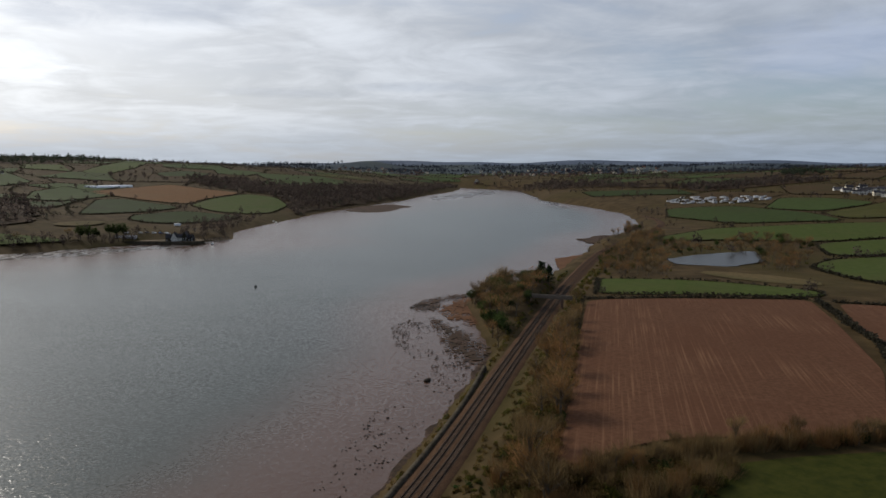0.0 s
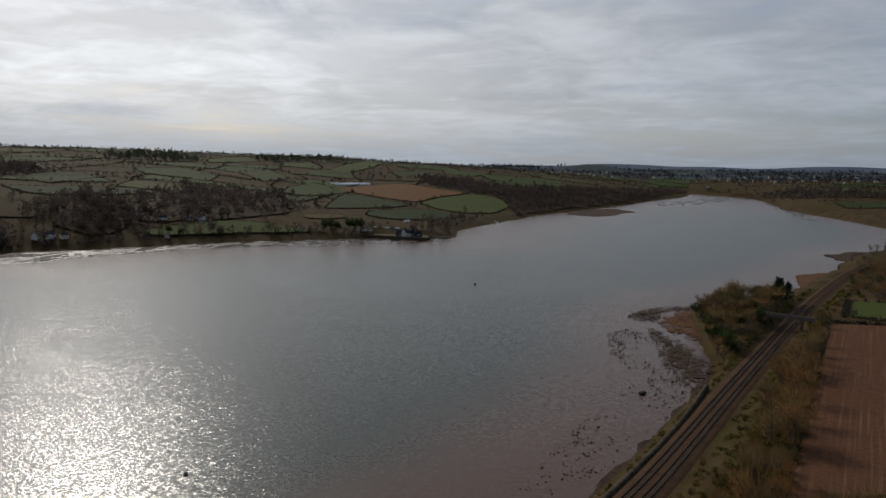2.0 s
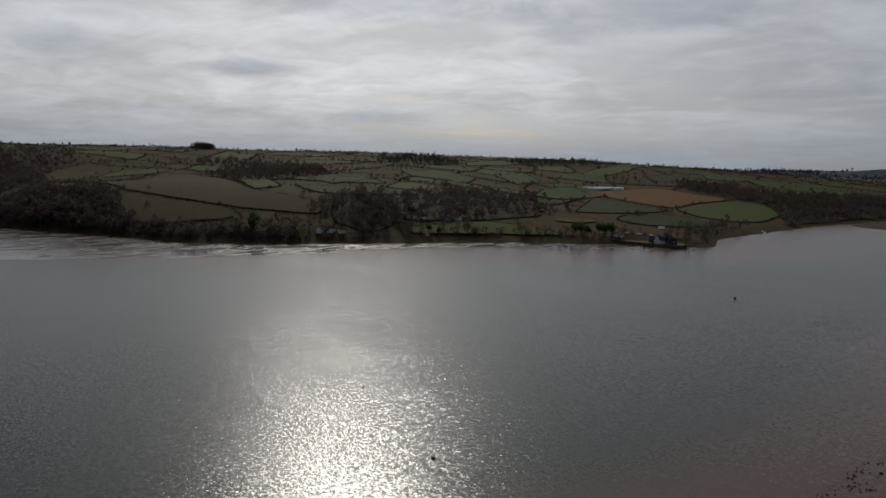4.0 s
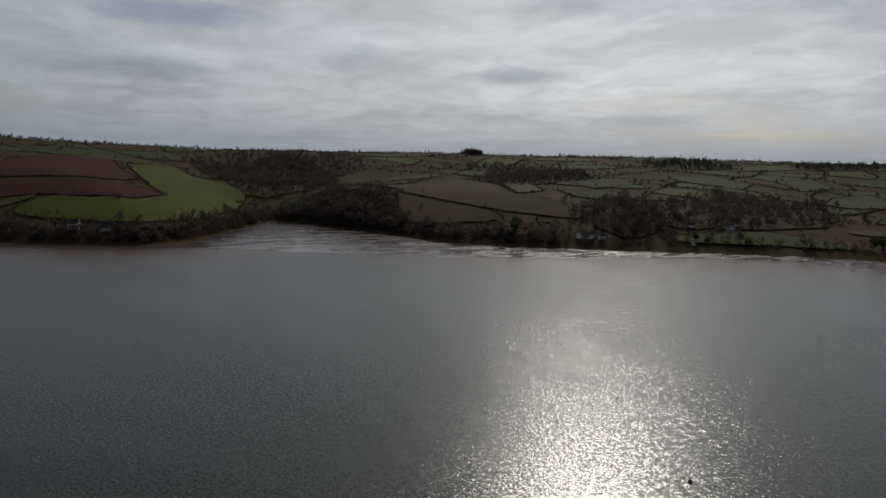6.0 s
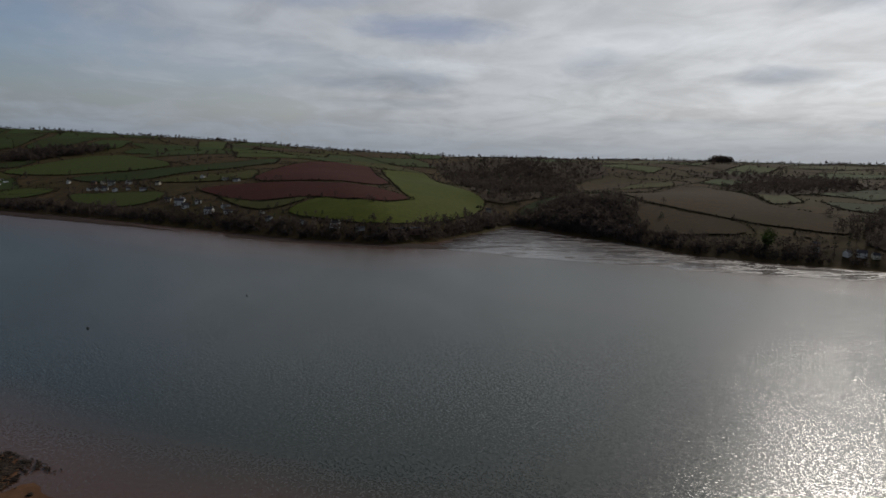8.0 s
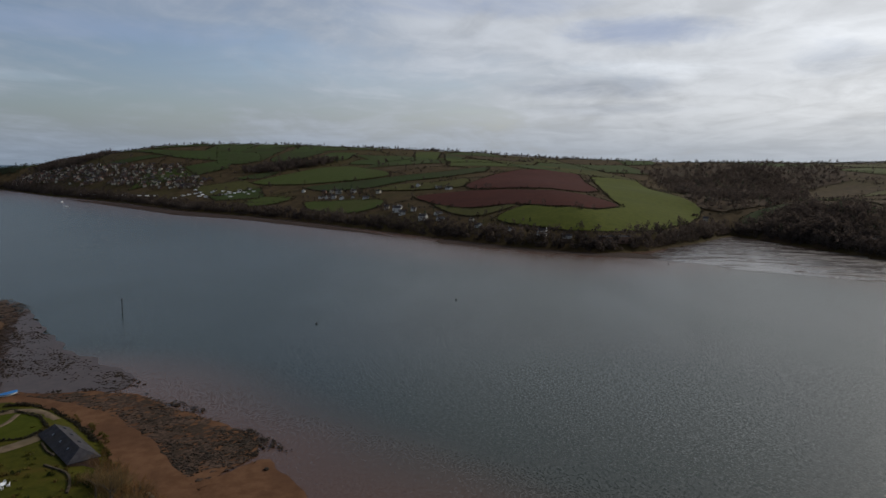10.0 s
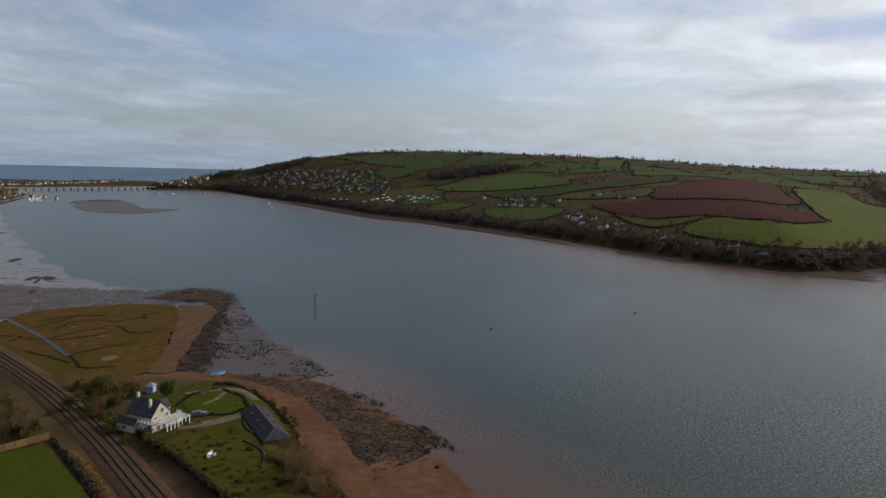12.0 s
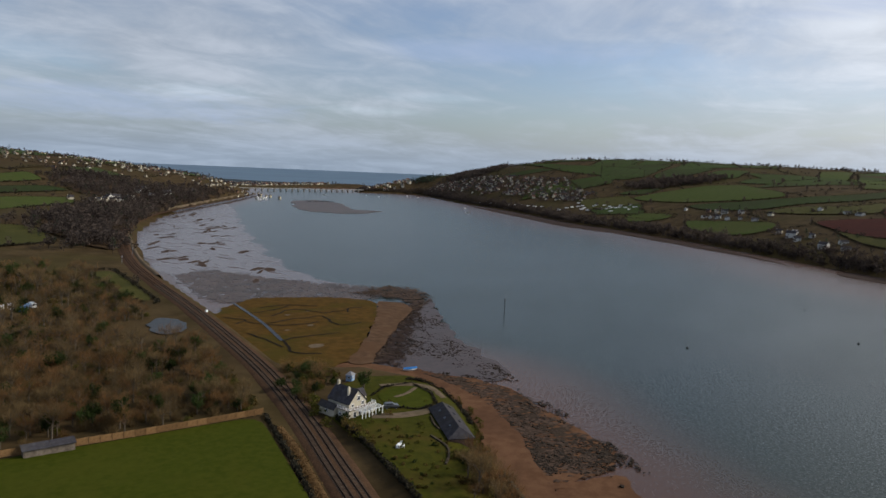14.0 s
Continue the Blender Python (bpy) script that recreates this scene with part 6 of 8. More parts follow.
# ---- planting near the railway ----
def planted(ring, count, mix, rng, size=(0.7, 1.2), group=""):
    """Trees and shrubs by shares, inside a ring, clear of the track and the ponds."""
    p = points_in(ring, count, rng)
    z = height(p[:, 0], p[:, 1])
    d = line_distance(p[:, 0], p[:, 1], RAIL_FINE)
    names, shares = zip(*mix)
    for (x, y), h, gap in zip(p, z, d):
        if gap < 7.5 or h < 0.8 or (x + 171) ** 2 + (y + 262) ** 2 < 21 ** 2 or ((x + 160) ** 2 + (y + 246) ** 2 < 15 ** 2 and rng.uniform() < 0.8):
            continue
        kind = names[int(np.searchsorted(np.cumsum(shares), rng.uniform() * sum(shares)))]
        if gap < 10 and kind in ("bare_tree", "ivy_tree"):
            kind = "shrub"
        plant(kind, x, y, h, rng.uniform(*size), rng, group)


def near_planting():
    rng = np.random.RandomState(500)
    scrub = [(-178, -288), (-163, -228), (-147, -189), (-128, -152), (-92, -163), (-70, -171), (-50, -176), (-60, -230), (-90, -300), (-150, -300)]
    planted(scrub, 1350, (("bare_tree", 0.36), ("sapling", 0.36), ("shrub", 0.22), ("ivy_tree", 0.06)), rng, (0.5, 0.85), "trees of the railway scrub")
    planted([(-222, -419), (-178, -288), (-150, -300), (-90, -300), (-60, -260), (-40, -330), (-110, -430), (-184, -439)], 1250, (("shrub", 0.52), ("bare_tree", 0.26), ("sapling", 0.18), ("ivy_tree", 0.04)), rng, (0.55, 1.0), "scrub north of the railway")
    planted([(-184, -300), (-165, -232), (-150, -192), (-134, -158), (-124, -150), (-150, -205), (-170, -260)], 160, (("shrub", 1.0),), rng, (0.6, 1.0), "scrub north of the railway")
    planted([(15, 366), (17, 320), (19, 292), (21, 272), (27, 268), (44, 322), (63, 385), (70, 412), (50, 420), (25, 408)], 260, (("bare_tree", 0.62), ("ivy_tree", 0.26), ("shrub", 0.12)), rng, (0.6, 0.95), "trees of the headland")
    planted([(9, 134), (18, 174), (33, 231), (55, 300), (68, 345), (72, 400), (66, 335), (48, 245), (34, 186), (24, 146), (24, 120)], 420, (("shrub", 0.78), ("sapling", 0.14), ("bare_tree", 0.08)), rng, (0.7, 1.3), "scrub between track and field")
    planted([(78, 424), (125, 560), (176, 671), (195, 660), (150, 560), (100, 420)], 130, (("shrub", 0.6), ("bare_tree", 0.3), ("ivy_tree", 0.1)), rng, (0.7, 1.1), "scrub between track and field")
    planted([(-14, 150), (2, 200), (14, 250), (22, 275), (14, 262), (4, 220), (-8, 170), (-20, 140)], 46, (("shrub", 1.0),), rng, (0.35, 0.7), "shrubs on the sea wall")
    # low scrub on both verges of the track
    verge = [q for q in RAIL_FINE if 118 < q[1] < 470]
    d = np.gradient(np.array(verge), axis=0)
    for (x, y), (u, v) in zip(verge, d / np.linalg.norm(d, axis=1)[:, None]):
        for _ in range(26):
            side = rng.choice([-1, 1], p=(0.72, 0.28))
            off, on = side * (6.3 + rng.uniform() * (10.0 if side < 0 else 2.6)), rng.uniform(-6, 6)
            px, py = x + v * off + u * on, y - u * off + v * on
            if line_distance(np.array([px]), np.array([py]), RAIL_FINE)[0] > 6.0 and ground_z(px, py) > 1.2:
                plant("shrub", px, py, ground_z(px, py), rng.uniform(0.32, 0.72), rng, "low scrub on the railway verge")
    # hedge line with tall bare bushes at the near edge of the ploughed field
    line = resample([(14, 136), (24, 140), (38, 144), (59, 151.5), (79, 153.7), (106, 157), (135, 170)], 0.7, closed=False)
    for x, y in line:
        kind = ("bare_tree", "sapling", "sapling", "sapling", "shrub")[rng.randint(5)]
        x, y = x + rng.normal() * 1.3, y + rng.normal() * 1.2
        plant(kind, x, y, ground_z(x, y), rng.uniform(0.42, 0.62) if kind == "bare_tree" else rng.uniform(0.7, 1.15), rng, "bushes of the field hedge")
    for x, y in points_in([(10, 118), (16, 140), (50, 150), (62, 142), (48, 122), (30, 112)], 190, rng):
        plant(("shrub", "sapling", "shrub")[rng.randint(3)], x, y, ground_z(x, y), rng.uniform(0.8, 1.3), rng, "bushes of the field hedge")
    for line, tall in (([(69, 334), (168, 320)], 1.6), ([(170, 316), (158, 272), (150, 236), (136, 206)], 2.2), ([(67, 334), (48, 250), (36, 196), (26, 158)], 1.0), ([(176, 312), (200, 300), (260, 280)], 1.5), ([(76, 346), (90, 406)], 1.2)):
        me = hedge_mesh("hedge", np.array(line, float), tall, 2.0, rng, 0.9)
        tagged(new("hedge", me), "dark field hedge with bare twigs", "hedge", "hedges of the fields")
    for x, y, kind, s in ((57, 404, "pine_tree", 1.15), (61, 400, "pine_tree", 1.0), (34, 405, "pine_tree", 0.6), (36, 402, "pine_tree", 0.55), (20, 395, "bare_tree", 0.7), (30, 380, "bare_tree", 1.0), (178, 735, "bare_tree", 0.9), (182, 728, "bare_tree", 0.7)):
        plant(kind, x, y, max(ground_z(x, y), 0.4), s, rng, "trees of the headland")
    # big trees on the far shore
    for x, y, kind, s in ((-524, 392, "ivy_tree", 2.0), (-532, 400, "ivy_tree", 1.7), (-365, 600, "bare_tree", 1.2), (-411, 549, "bare_tree", 0.9), (-425, 522, "ivy_tree", 1.1), (-418, 528, "ivy_tree", 0.9), (-322, 636, "ivy_tree", 1.6), (-328, 634, "ivy_tree", 1.5), (-317, 640, "ivy_tree", 1.4), (-306, 656, "ivy_tree", 1.7), (-300, 658, "ivy_tree", 1.6), (-311, 654, "ivy_tree", 1.5), (-336, 628, "bare_tree", 1.0), (-398, 560, "bare_tree", 0.8)):
        plant(kind, x, y, ground_z(x, y), s, rng, "trees of the far shore")
    # round clump on the skyline
    turn, out = rng.uniform(0, 6.283, 130), np.sqrt(rng.uniform(0, 1, 130))
    x, y = -1755 + np.cos(turn) * out * 26, 1148 + np.sin(turn) * out * 34
    scatter_joined("hilltop_clump", FAR_BARE, x, y, height(x, y), 0.75 + 0.95 * np.sqrt(1 - out ** 2 * 0.9), rng, FAR_TWIG, "round clump of trees on the hilltop", "trees")


near_planting()


# ---- the house by the river, with its garden ----
HOUSE_AT, HOUSE_TURN = (-141.7, -128.4), -4.0


def gabled(bm, x0, x1, y0, y1, z0, eaves, ridge, along="y"):
    """Walls of a block with gables at both ends of its ridge."""
    if along == "y":
        ring = [(x0, z0), (x1, z0), (x1, eaves), ((x0 + x1) / 2, ridge), (x0, eaves)]
        ends = [[bm.verts.new((a, y, b)) for a, b in ring] for y in (y0, y1)]
    else:
        ring = [(y0, z0), (y1, z0), (y1, eaves), ((y0 + y1) / 2, ridge), (y0, eaves)]
        ends = [[bm.verts.new((x, a, b)) for a, b in ring] for x in (x0, x1)]
    bm.faces.new(ends[0])
    bm.faces.new(ends[1][::-1])
    for i in range(5):
        j = (i + 1) % 5
        bm.faces.new((ends[0][j], ends[0][i], ends[1][i], ends[1][j]))
    bmesh.ops.recalc_face_normals(bm, faces=bm.faces)


def roof_slabs(bm, x0, x1, y0, y1, eaves, ridge, along="y", over=0.35, thick=0.16):
    """Two roof slopes with thickness and an overhang."""
    m = (x0 + x1) / 2 if along == "y" else (y0 + y1) / 2
    half = (x1 - x0) / 2 if along == "y" else (y1 - y0) / 2
    fall = (ridge - eaves) / half
    for s in (-1, 1):
        e = (m + s * (half + over), eaves - fall * over + 0.05)
        r = (m, ridge + 0.05)
        lo, hi = (y0 - over, y1 + over) if along == "y" else (x0 - over, x1 + over)
        quad = [(e, lo), (r, lo), (r, hi), (e, hi)]
        top = [bm.verts.new((p[0], q, p[1] + thick) if along == "y" else (q, p[0], p[1] + thick)) for p, q in quad]
        low = [bm.verts.new((p[0], q, p[1]) if along == "y" else (q, p[0], p[1])) for p, q in quad]
        bm.faces.new(top)
        bm.faces.new(low[::-1])
        for i in range(4):
            j = (i + 1) % 4
            bm.faces.new((top[j], top[i], low[i], low[j]))
    bmesh.ops.recalc_face_normals(bm, faces=bm.faces)


def window_on(parent, x, y, z, wide, tall, face, name="window", cross=True):
    """A window on a wall: frame, dark pane and glazing bars. face: which way the wall looks."""
    across = (1, 0) if face in ("+y", "-y") else (0, 1)
    out = {"+y": (0, 1), "-y": (0, -1), "+x": (1, 0), "-x": (-1, 0)}[face]

    def slab(bm, u0, u1, w0, w1, d0, d1):
        xs = sorted((x + across[0] * u0 + out[0] * d0, x + across[0] * u1 + out[0] * d1))
        ys = sorted((y + across[1] * u0 + out[1] * d0, y + across[1] * u1 + out[1] * d1))
        box(bm, xs[0], xs[1], ys[0], ys[1], z + w0, z + w1)

    bm = bmesh.new()
    h = wide / 2
    for a in ((-h, h, 0, 0.1), (-h, h, tall - 0.1, tall), (-h, -h + 0.1, 0.1, tall - 0.1), (h - 0.1, h, 0.1, tall - 0.1)):
        slab(bm, *a, 0.0, 0.10)
    if cross:
        slab(bm, -0.03, 0.03, 0.1, tall - 0.1, 0.0, 0.08)
    win = part(name, bm, PAINT, parent, "white painted window frame")
    bm = bmesh.new()
    slab(bm, -h + 0.1, h - 0.1, 0.1, tall - 0.1, 0.0, 0.05)
    part("pane", bm, GLASS, win)
    return win


def river_house():
    z = ground_z(-146, -134)
    at = pose(HOUSE_AT[0], HOUSE_AT[1], z, 0, 0, HOUSE_TURN) @ Matrix.Scale(0.82, 4)      # local: x along the front, y back into the house is negative
    ob = thing("house", "white gabled house with slate roof, balcony and pergola", "house", at=at)

    def m(bm, name, mat, words="", parent=None):
        return part(name, bm, mat, parent or ob, words)

    bm = bmesh.new()
    gabled(bm, 0.0, 8.0, -10.5, 0.0, -0.6, 4.4, 8.6)
    m(bm, "wall", CREAM, "white rendered gable walls")
    bm = bmesh.new()
    roof_slabs(bm, 0.0, 8.0, -10.5, 0.0, 4.4, 8.6)
    m(bm, "roof", SLATE, "dark slate roof")
    bm = bmesh.new()
    gabled(bm, -2.8, -0.02, -12.0, -4.5, -0.6, 2.2, 3.6)
    m(bm, "side_wing", CREAM, "low white side wing")
    bm = bmesh.new()
    roof_slabs(bm, -2.8, -0.02, -12.0, -4.5, 2.2, 3.6)
    m(bm, "wing_roof", SLATE, "slate roof of low wing")
    bm = bmesh.new()
    gabled(bm, 5.0, 9.6, -5.4, -1.6, 0.0, 5.2, 7.4, along="x")
    m(bm, "dormer", CREAM, "white cross gable")
    bm = bmesh.new()
    roof_slabs(bm, 5.0, 9.6, -5.4, -1.6, 5.2, 7.4, along="x", over=0.25)
    m(bm, "dormer_roof", SLATE)
    for x, y, top in ((2.2, -2.6, 9.2), (4.0, -9.6, 10.0)):
        bm = bmesh.new()
        box(bm, x - 0.45, x + 0.45, y - 0.35, y + 0.35, 5.2, top, 0.03)
        box(bm, x - 0.52, x + 0.52, y - 0.42, y + 0.42, top - 0.3, top - 0.12)
        for dx in (-0.2, 0.2):
            bmesh.ops.create_cone(bm, segments=8, radius1=0.13, radius2=0.11, depth=0.4, cap_ends=True, matrix=Matrix.Translation((x + dx, y, top + 0.18)))
        m(bm, "chimney", CREAM, "white chimney with two pots")
    # balcony storey: white base, deck, railing
    bm = bmesh.new()
    box(bm, -0.004, 10.6, 0.004, 2.0, -0.6, 2.7)
    box(bm, -1.8, -0.008, -3.6, 2.0, -0.6, 2.7)
    m(bm, "terrace_base", CREAM, "white terrace storey under balcony")
    bm = bmesh.new()
    box(bm, -2.0, 10.8, 0.004, 2.2, 2.7, 2.86)
    box(bm, -2.0, -0.01, -3.8, 0.004, 2.7, 2.86)
    m(bm, "balcony_deck", OLD_WOOD)
    rails = part("balcony_railing", bmesh.new(), PAINT, ob, "white balcony railing")
    bm = bmesh.new()
    for a, b in (((-1.9, 2.1), (10.7, 2.1)), ((-1.9, -3.7), (-1.9, 2.1)), ((10.7, 0.1), (10.7, 2.1))):
        for h in (3.05, 3.4, 3.85):
            bar(bm, (*a, h), (*b, h), 0.07, 0.07)
        n = int(math.dist(a, b) / 1.2)
        for i in range(n + 1):
            k = i / n
            x, y = a[0] + (b[0] - a[0]) * k, a[1] + (b[1] - a[1]) * k
            box(bm, x - 0.05, x + 0.05, y - 0.05, y + 0.05, 2.86, 3.95)
    bm.to_mesh(rails.data)
    bm.free()
    # pergola with posts and rafters in front
    for i in range(7):
        x = 1.2 + i * 1.6
        bm = bmesh.new()
        box(bm, x - 0.12, x + 0.12, 5.2, 5.44, -0.6, 2.5)
        m(bm, "pergola_post", PAINT, "white pergola post")
    for y, z0 in ((5.32, 2.5), (2.15, 2.55)):
        bm = bmesh.new()
        box(bm, 0.8, 11.2, y - 0.09, y + 0.09, z0, z0 + 0.22)
        m(bm, "pergola_beam", PAINT)
    for i in range(13):
        x = 1.0 + i * 0.82
        bm = bmesh.new()
        box(bm, x - 0.06, x + 0.06, 1.9, 5.7, 2.74, 2.92)
        m(bm, "pergola_rafter", PAINT)
    # windows, doors
    for x, z0, w, t in ((4.4, 4.8, 1.5, 1.7), (1.6, 3.1, 1.3, 1.0), (6.4, 3.0, 1.4, 1.4)):
        window_on(ob, x, 0.0, z0, w, t, "+y")
    for x in (0.8, 3.2, 5.6, 8.0):
        window_on(ob, x, 2.0, 0.2, 1.4, 1.9, "+y")
    for y in (-2.4, -8.0):
        window_on(ob, -2.8 if y < -4.5 else -1.8, y, 0.5, 1.2, 1.2, "-x")
    window_on(ob, 9.6, -3.5, 3.6, 1.0, 1.2, "+x")
    for x, y in ((1.0, -6.0), (1.0, -8.6)):
        bm = bmesh.new()
        bmesh.ops.create_cube(bm, size=1.0, matrix=Matrix.Translation((x + 0.75, y, 6.15)) @ Matrix.Rotation(math.atan2(4.2, 4.15), 4, "Y").inverted() @ Matrix.Diagonal((0.9, 0.7, 0.12, 1)))
        m(bm, "roof_light", GLASS, "small roof light")
    for child in ob.children_recursive:                  # the house is laid out from its north-east corner
        child.data.transform(Matrix.Diagonal((-1, 1, 1, 1)))
        child.data.flip_normals()


def barn():
    z = min(ground_z(-163, -116), ground_z(-147, -98), 3.4) - 0.5
    at = pose(-163.0, -116.0, z, 0, 0, math.degrees(math.atan2(18, 16)))    # local x along the barn
    ob = thing("boathouse_barn", "long low stone barn with hipped slate roof and white doors", "barn", at=at)
    bm = bmesh.new()
    box(bm, 0, 24, 0, 6.6, -3.2, 2.2)
    part("wall", bm, BRICKWORK, ob, "brown stone walls")
    bm = bmesh.new()
    o = 0.4
    base = [bm.verts.new(c) for c in ((-o, -o, 2.2), (24 + o, -o, 2.2), (24 + o, 6.6 + o, 2.2), (-o, 6.6 + o, 2.2))]
    under = [bm.verts.new((v.co.x, v.co.y, 2.04)) for v in base]
    a, b = bm.verts.new((1.0, 3.3, 4.4)), bm.verts.new((21.5, 3.3, 4.4))
    for f in ((base[0], base[1], b, a), (base[1], base[2], b), (base[2], base[3], a, b), (base[3], base[0], a), tuple(under[::-1])):
        bm.faces.new(f)
    for i in range(4):
        bm.faces.new((base[(i + 1) % 4], base[i], under[i], under[(i + 1) % 4]))
    bmesh.ops.recalc_face_normals(bm, faces=bm.faces)
    part("roof", bm, SLATE, ob, "grey slate hipped roof")
    for i in range(7):
        x = 2.0 + i * 3.1
        bm = bmesh.new()
        box(bm, x, x + 1.3, -0.08, 0.0, 0.1, 1.9)
        box(bm, x + 0.6, x + 0.7, -0.12, -0.08, 0.1, 1.9)
        part("door", bm, PAINT, ob, "white boarded door")
    for i in range(6):
        bm = bmesh.new()
        x = 3.0 + i * 3.0
        y = 1.6 if i % 2 else 5.0
        bmesh.ops.create_cube(bm, size=1.0, matrix=Matrix.Translation((x, y, 2.28 + 2.2 * (1.6 + 0.4) / 3.7)) @ Matrix.Rotation(math.atan2(2.2, 3.7) * (1 if y < 3.3 else -1), 4, "X") @ Matrix.Diagonal((0.9, 0.7, 0.14, 1)))
        part("roof_light", bm, GLASS, ob, "small roof light")


def car(x, y, turn, paint=None, words="dark grey estate car parked on the drive"):
    ob = thing("car", words, "car", "parked cars", at=pose(x, y, ground_z(x, y) + 0.36, 0, 0, turn))
    bm = bmesh.new()
    ring = [(-2.2, 0.25), (-2.25, 0.75), (-2.1, 0.95), (-1.9, 1.45), (0.3, 1.5), (1.0, 1.0), (2.1, 0.85), (2.25, 0.6), (2.2, 0.25)]
    sides = [[bm.verts.new((a, s * (0.86 if b < 1.2 else 0.72), b)) for a, b in ring] for s in (-1, 1)]
    bm.faces.new(sides[0])
    bm.faces.new(sides[1][::-1])
    for i in range(len(ring)):
        j = (i + 1) % len(ring)
        bm.faces.new((sides[0][j], sides[0][i], sides[1][i], sides[1][j]))
    bmesh.ops.recalc_face_normals(bm, faces=bm.faces)
    bmesh.ops.bevel(bm, geom=list(bm.edges), offset=0.05, segments=1, affect="EDGES")
    part("body", bm, paint or CAR_PAINT, ob)
    bm = bmesh.new()
    for s in (-1, 1):
        box(bm, -1.7, 0.2, s * 0.80 - 0.03, s * 0.80 + 0.03, 1.02, 1.38)
    part("side_glass", bm, GLASS, ob)
    for wx in (-1.4, 1.35):
        for s in (-1, 1):
            bm = bmesh.new()
            bmesh.ops.create_cone(bm, segments=12, radius1=0.33, radius2=0.33, depth=0.22, cap_ends=True, matrix=Matrix.Translation((wx, s * 0.82, 0.0)) @ Matrix.Rotation(math.pi / 2, 4, "X"))
            wheel = part("wheel", bm, RUBBER, ob)
            bm = bmesh.new()
            bmesh.ops.create_cone(bm, segments=10, radius1=0.19, radius2=0.17, depth=0.04, cap_ends=True, matrix=Matrix.Translation((wx, s * 0.945, 0.0)) @ Matrix.Rotation(math.pi / 2, 4, "X"))
            part("rim", bm, PALE_ROOF, wheel)
    return ob


def garden():
    rng = np.random.RandomState(61)
    ring = [(-139, -133), (-128, -109), (-117, -88), (-106, -72), (-112, -62), (-140, -80), (-162, -97), (-178, -112), (-189, -128), (-190, -140), (-176, -152), (-158, -150)]
    tagged(new("garden", sheet_mesh("garden", ring, 3.0, 0.25, GARDEN)), "rough mossy garden grass round the house", "garden", kind="structure")
    tagged(new("lawn", sheet_mesh("lawn", [(-161, -135), (-172, -137), (-179, -133), (-175, -124), (-167, -118), (-161, -118), (-156, -126)], 2.0, 0.42, LAWN)), "round mown lawn beside the drive", "lawn", kind="structure")
    for line, w in (([(-146, -124), (-152, -119), (-158, -116.5), (-164, -115.5)], 1.7), ([(-170, -141), (-178, -136), (-181, -129), (-177, -121)], 1.1), ([(-164, -130), (-170, -130), (-177, -132)], 0.6), ([(-164, -115), (-160, -106), (-154, -100)], 1.6)):
        me = ribbon_mesh("drive", smooth_line(line, 1.5), [(-w - 0.3, 0.28), (-w, 0.46), (w, 0.46), (w + 0.3, 0.28)], TRACK_SOIL)
        tagged(new("drive", me), "pale trodden gravel drive", "path", kind="structure")
    # clipped low hedges and stone walls
    for line, tall, wide in (([(-156, -125), (-161, -117.5), (-167, -117.5)], 0.9, 0.8), ([(-179, -134), (-176, -125), (-169, -118)], 0.9, 0.8), ([(-183, -140), (-188, -130), (-181, -118), (-170, -106)], 1.2, 1.2),
                             ([(-139, -130), (-128, -108), (-117, -88), (-106, -70)], 1.3, 1.0), ([(-160, -136), (-170, -139), (-180, -136)], 0.8, 0.8), ([(-136, -122), (-131, -114), (-128, -108)], 0.8, 0.7)):
        me = hedge_mesh("garden_hedge", np.array(line, float), tall, wide, rng, 0.5)
        tagged(new("garden_hedge", me), "low clipped hedge in the garden", "hedge", "hedges of the garden")
    for line in ([(-158, -112), (-154, -108), (-152, -105)], [(-146, -103), (-143, -96), (-138, -92), (-134, -90)]):
        pts = smooth_line(line, 0.7)
        wall = thing("garden_wall", "low rubble stone garden wall", "wall", "walls of the garden")
        cap = bmesh.new()
        box(cap, -0.42, 0.42, -0.28, 0.28, -0.3, 0.65, 0.06)
        stone = bpy.data.meshes.new("stone")
        cap.to_mesh(stone)
        cap.free()
        stone.materials.append(WALL_STONE)
        for (x, y), (u, v) in zip(pts, np.gradient(pts, axis=0)):
            part("stone", stone, None, wall, at=pose(x, y, ground_z(x, y), 0, 0, math.degrees(math.atan2(v, u)) + rng.normal() * 5))
    for x, y in points_in([(-136, -118), (-128, -106), (-118, -88), (-114, -76), (-136, -86), (-146, -96), (-150, -108)], 85, rng):
        plant("shrub", x, y, ground_z(x, y) + 0.2, rng.uniform(0.22, 0.5), rng, "shrubs of the garden")
    for x, y, s in ((-151, -110, 0.75), (-146, -118, 0.55), (-142, -120, 0.6), (-144, -113, 0.5), (-139, -108, 0.6), (-159, -128, 0.5), (-168, -121, 0.5), (-150, -121, 0.8), (-148, -123, 0.7), (-136, -124, 1.2), (-134, -119, 1.4), (-132, -116, 1.2), (-138, -127, 1.2), (-130, -110, 0.9), (-156, -138, 1.2), (-146, -146, 1.5), (-142, -142, 1.4), (-138, -138, 1.4), (-134, -130, 1.3)):
        plant("shrub", x, y, ground_z(x, y) + 0.2, s, rng, "shrubs of the garden")
    for x, y, s in ((-144, -152, 0.5), (-150, -158, 0.55), (-156, -164, 0.5), (-160, -158, 0.45), (-163, -168, 0.5), (-150, -150, 0.5), (-168, -172, 0.5), (-147, -162, 0.6)):
        plant("ivy_tree", x, y, ground_z(x, y), s, rng, "trees of the garden")
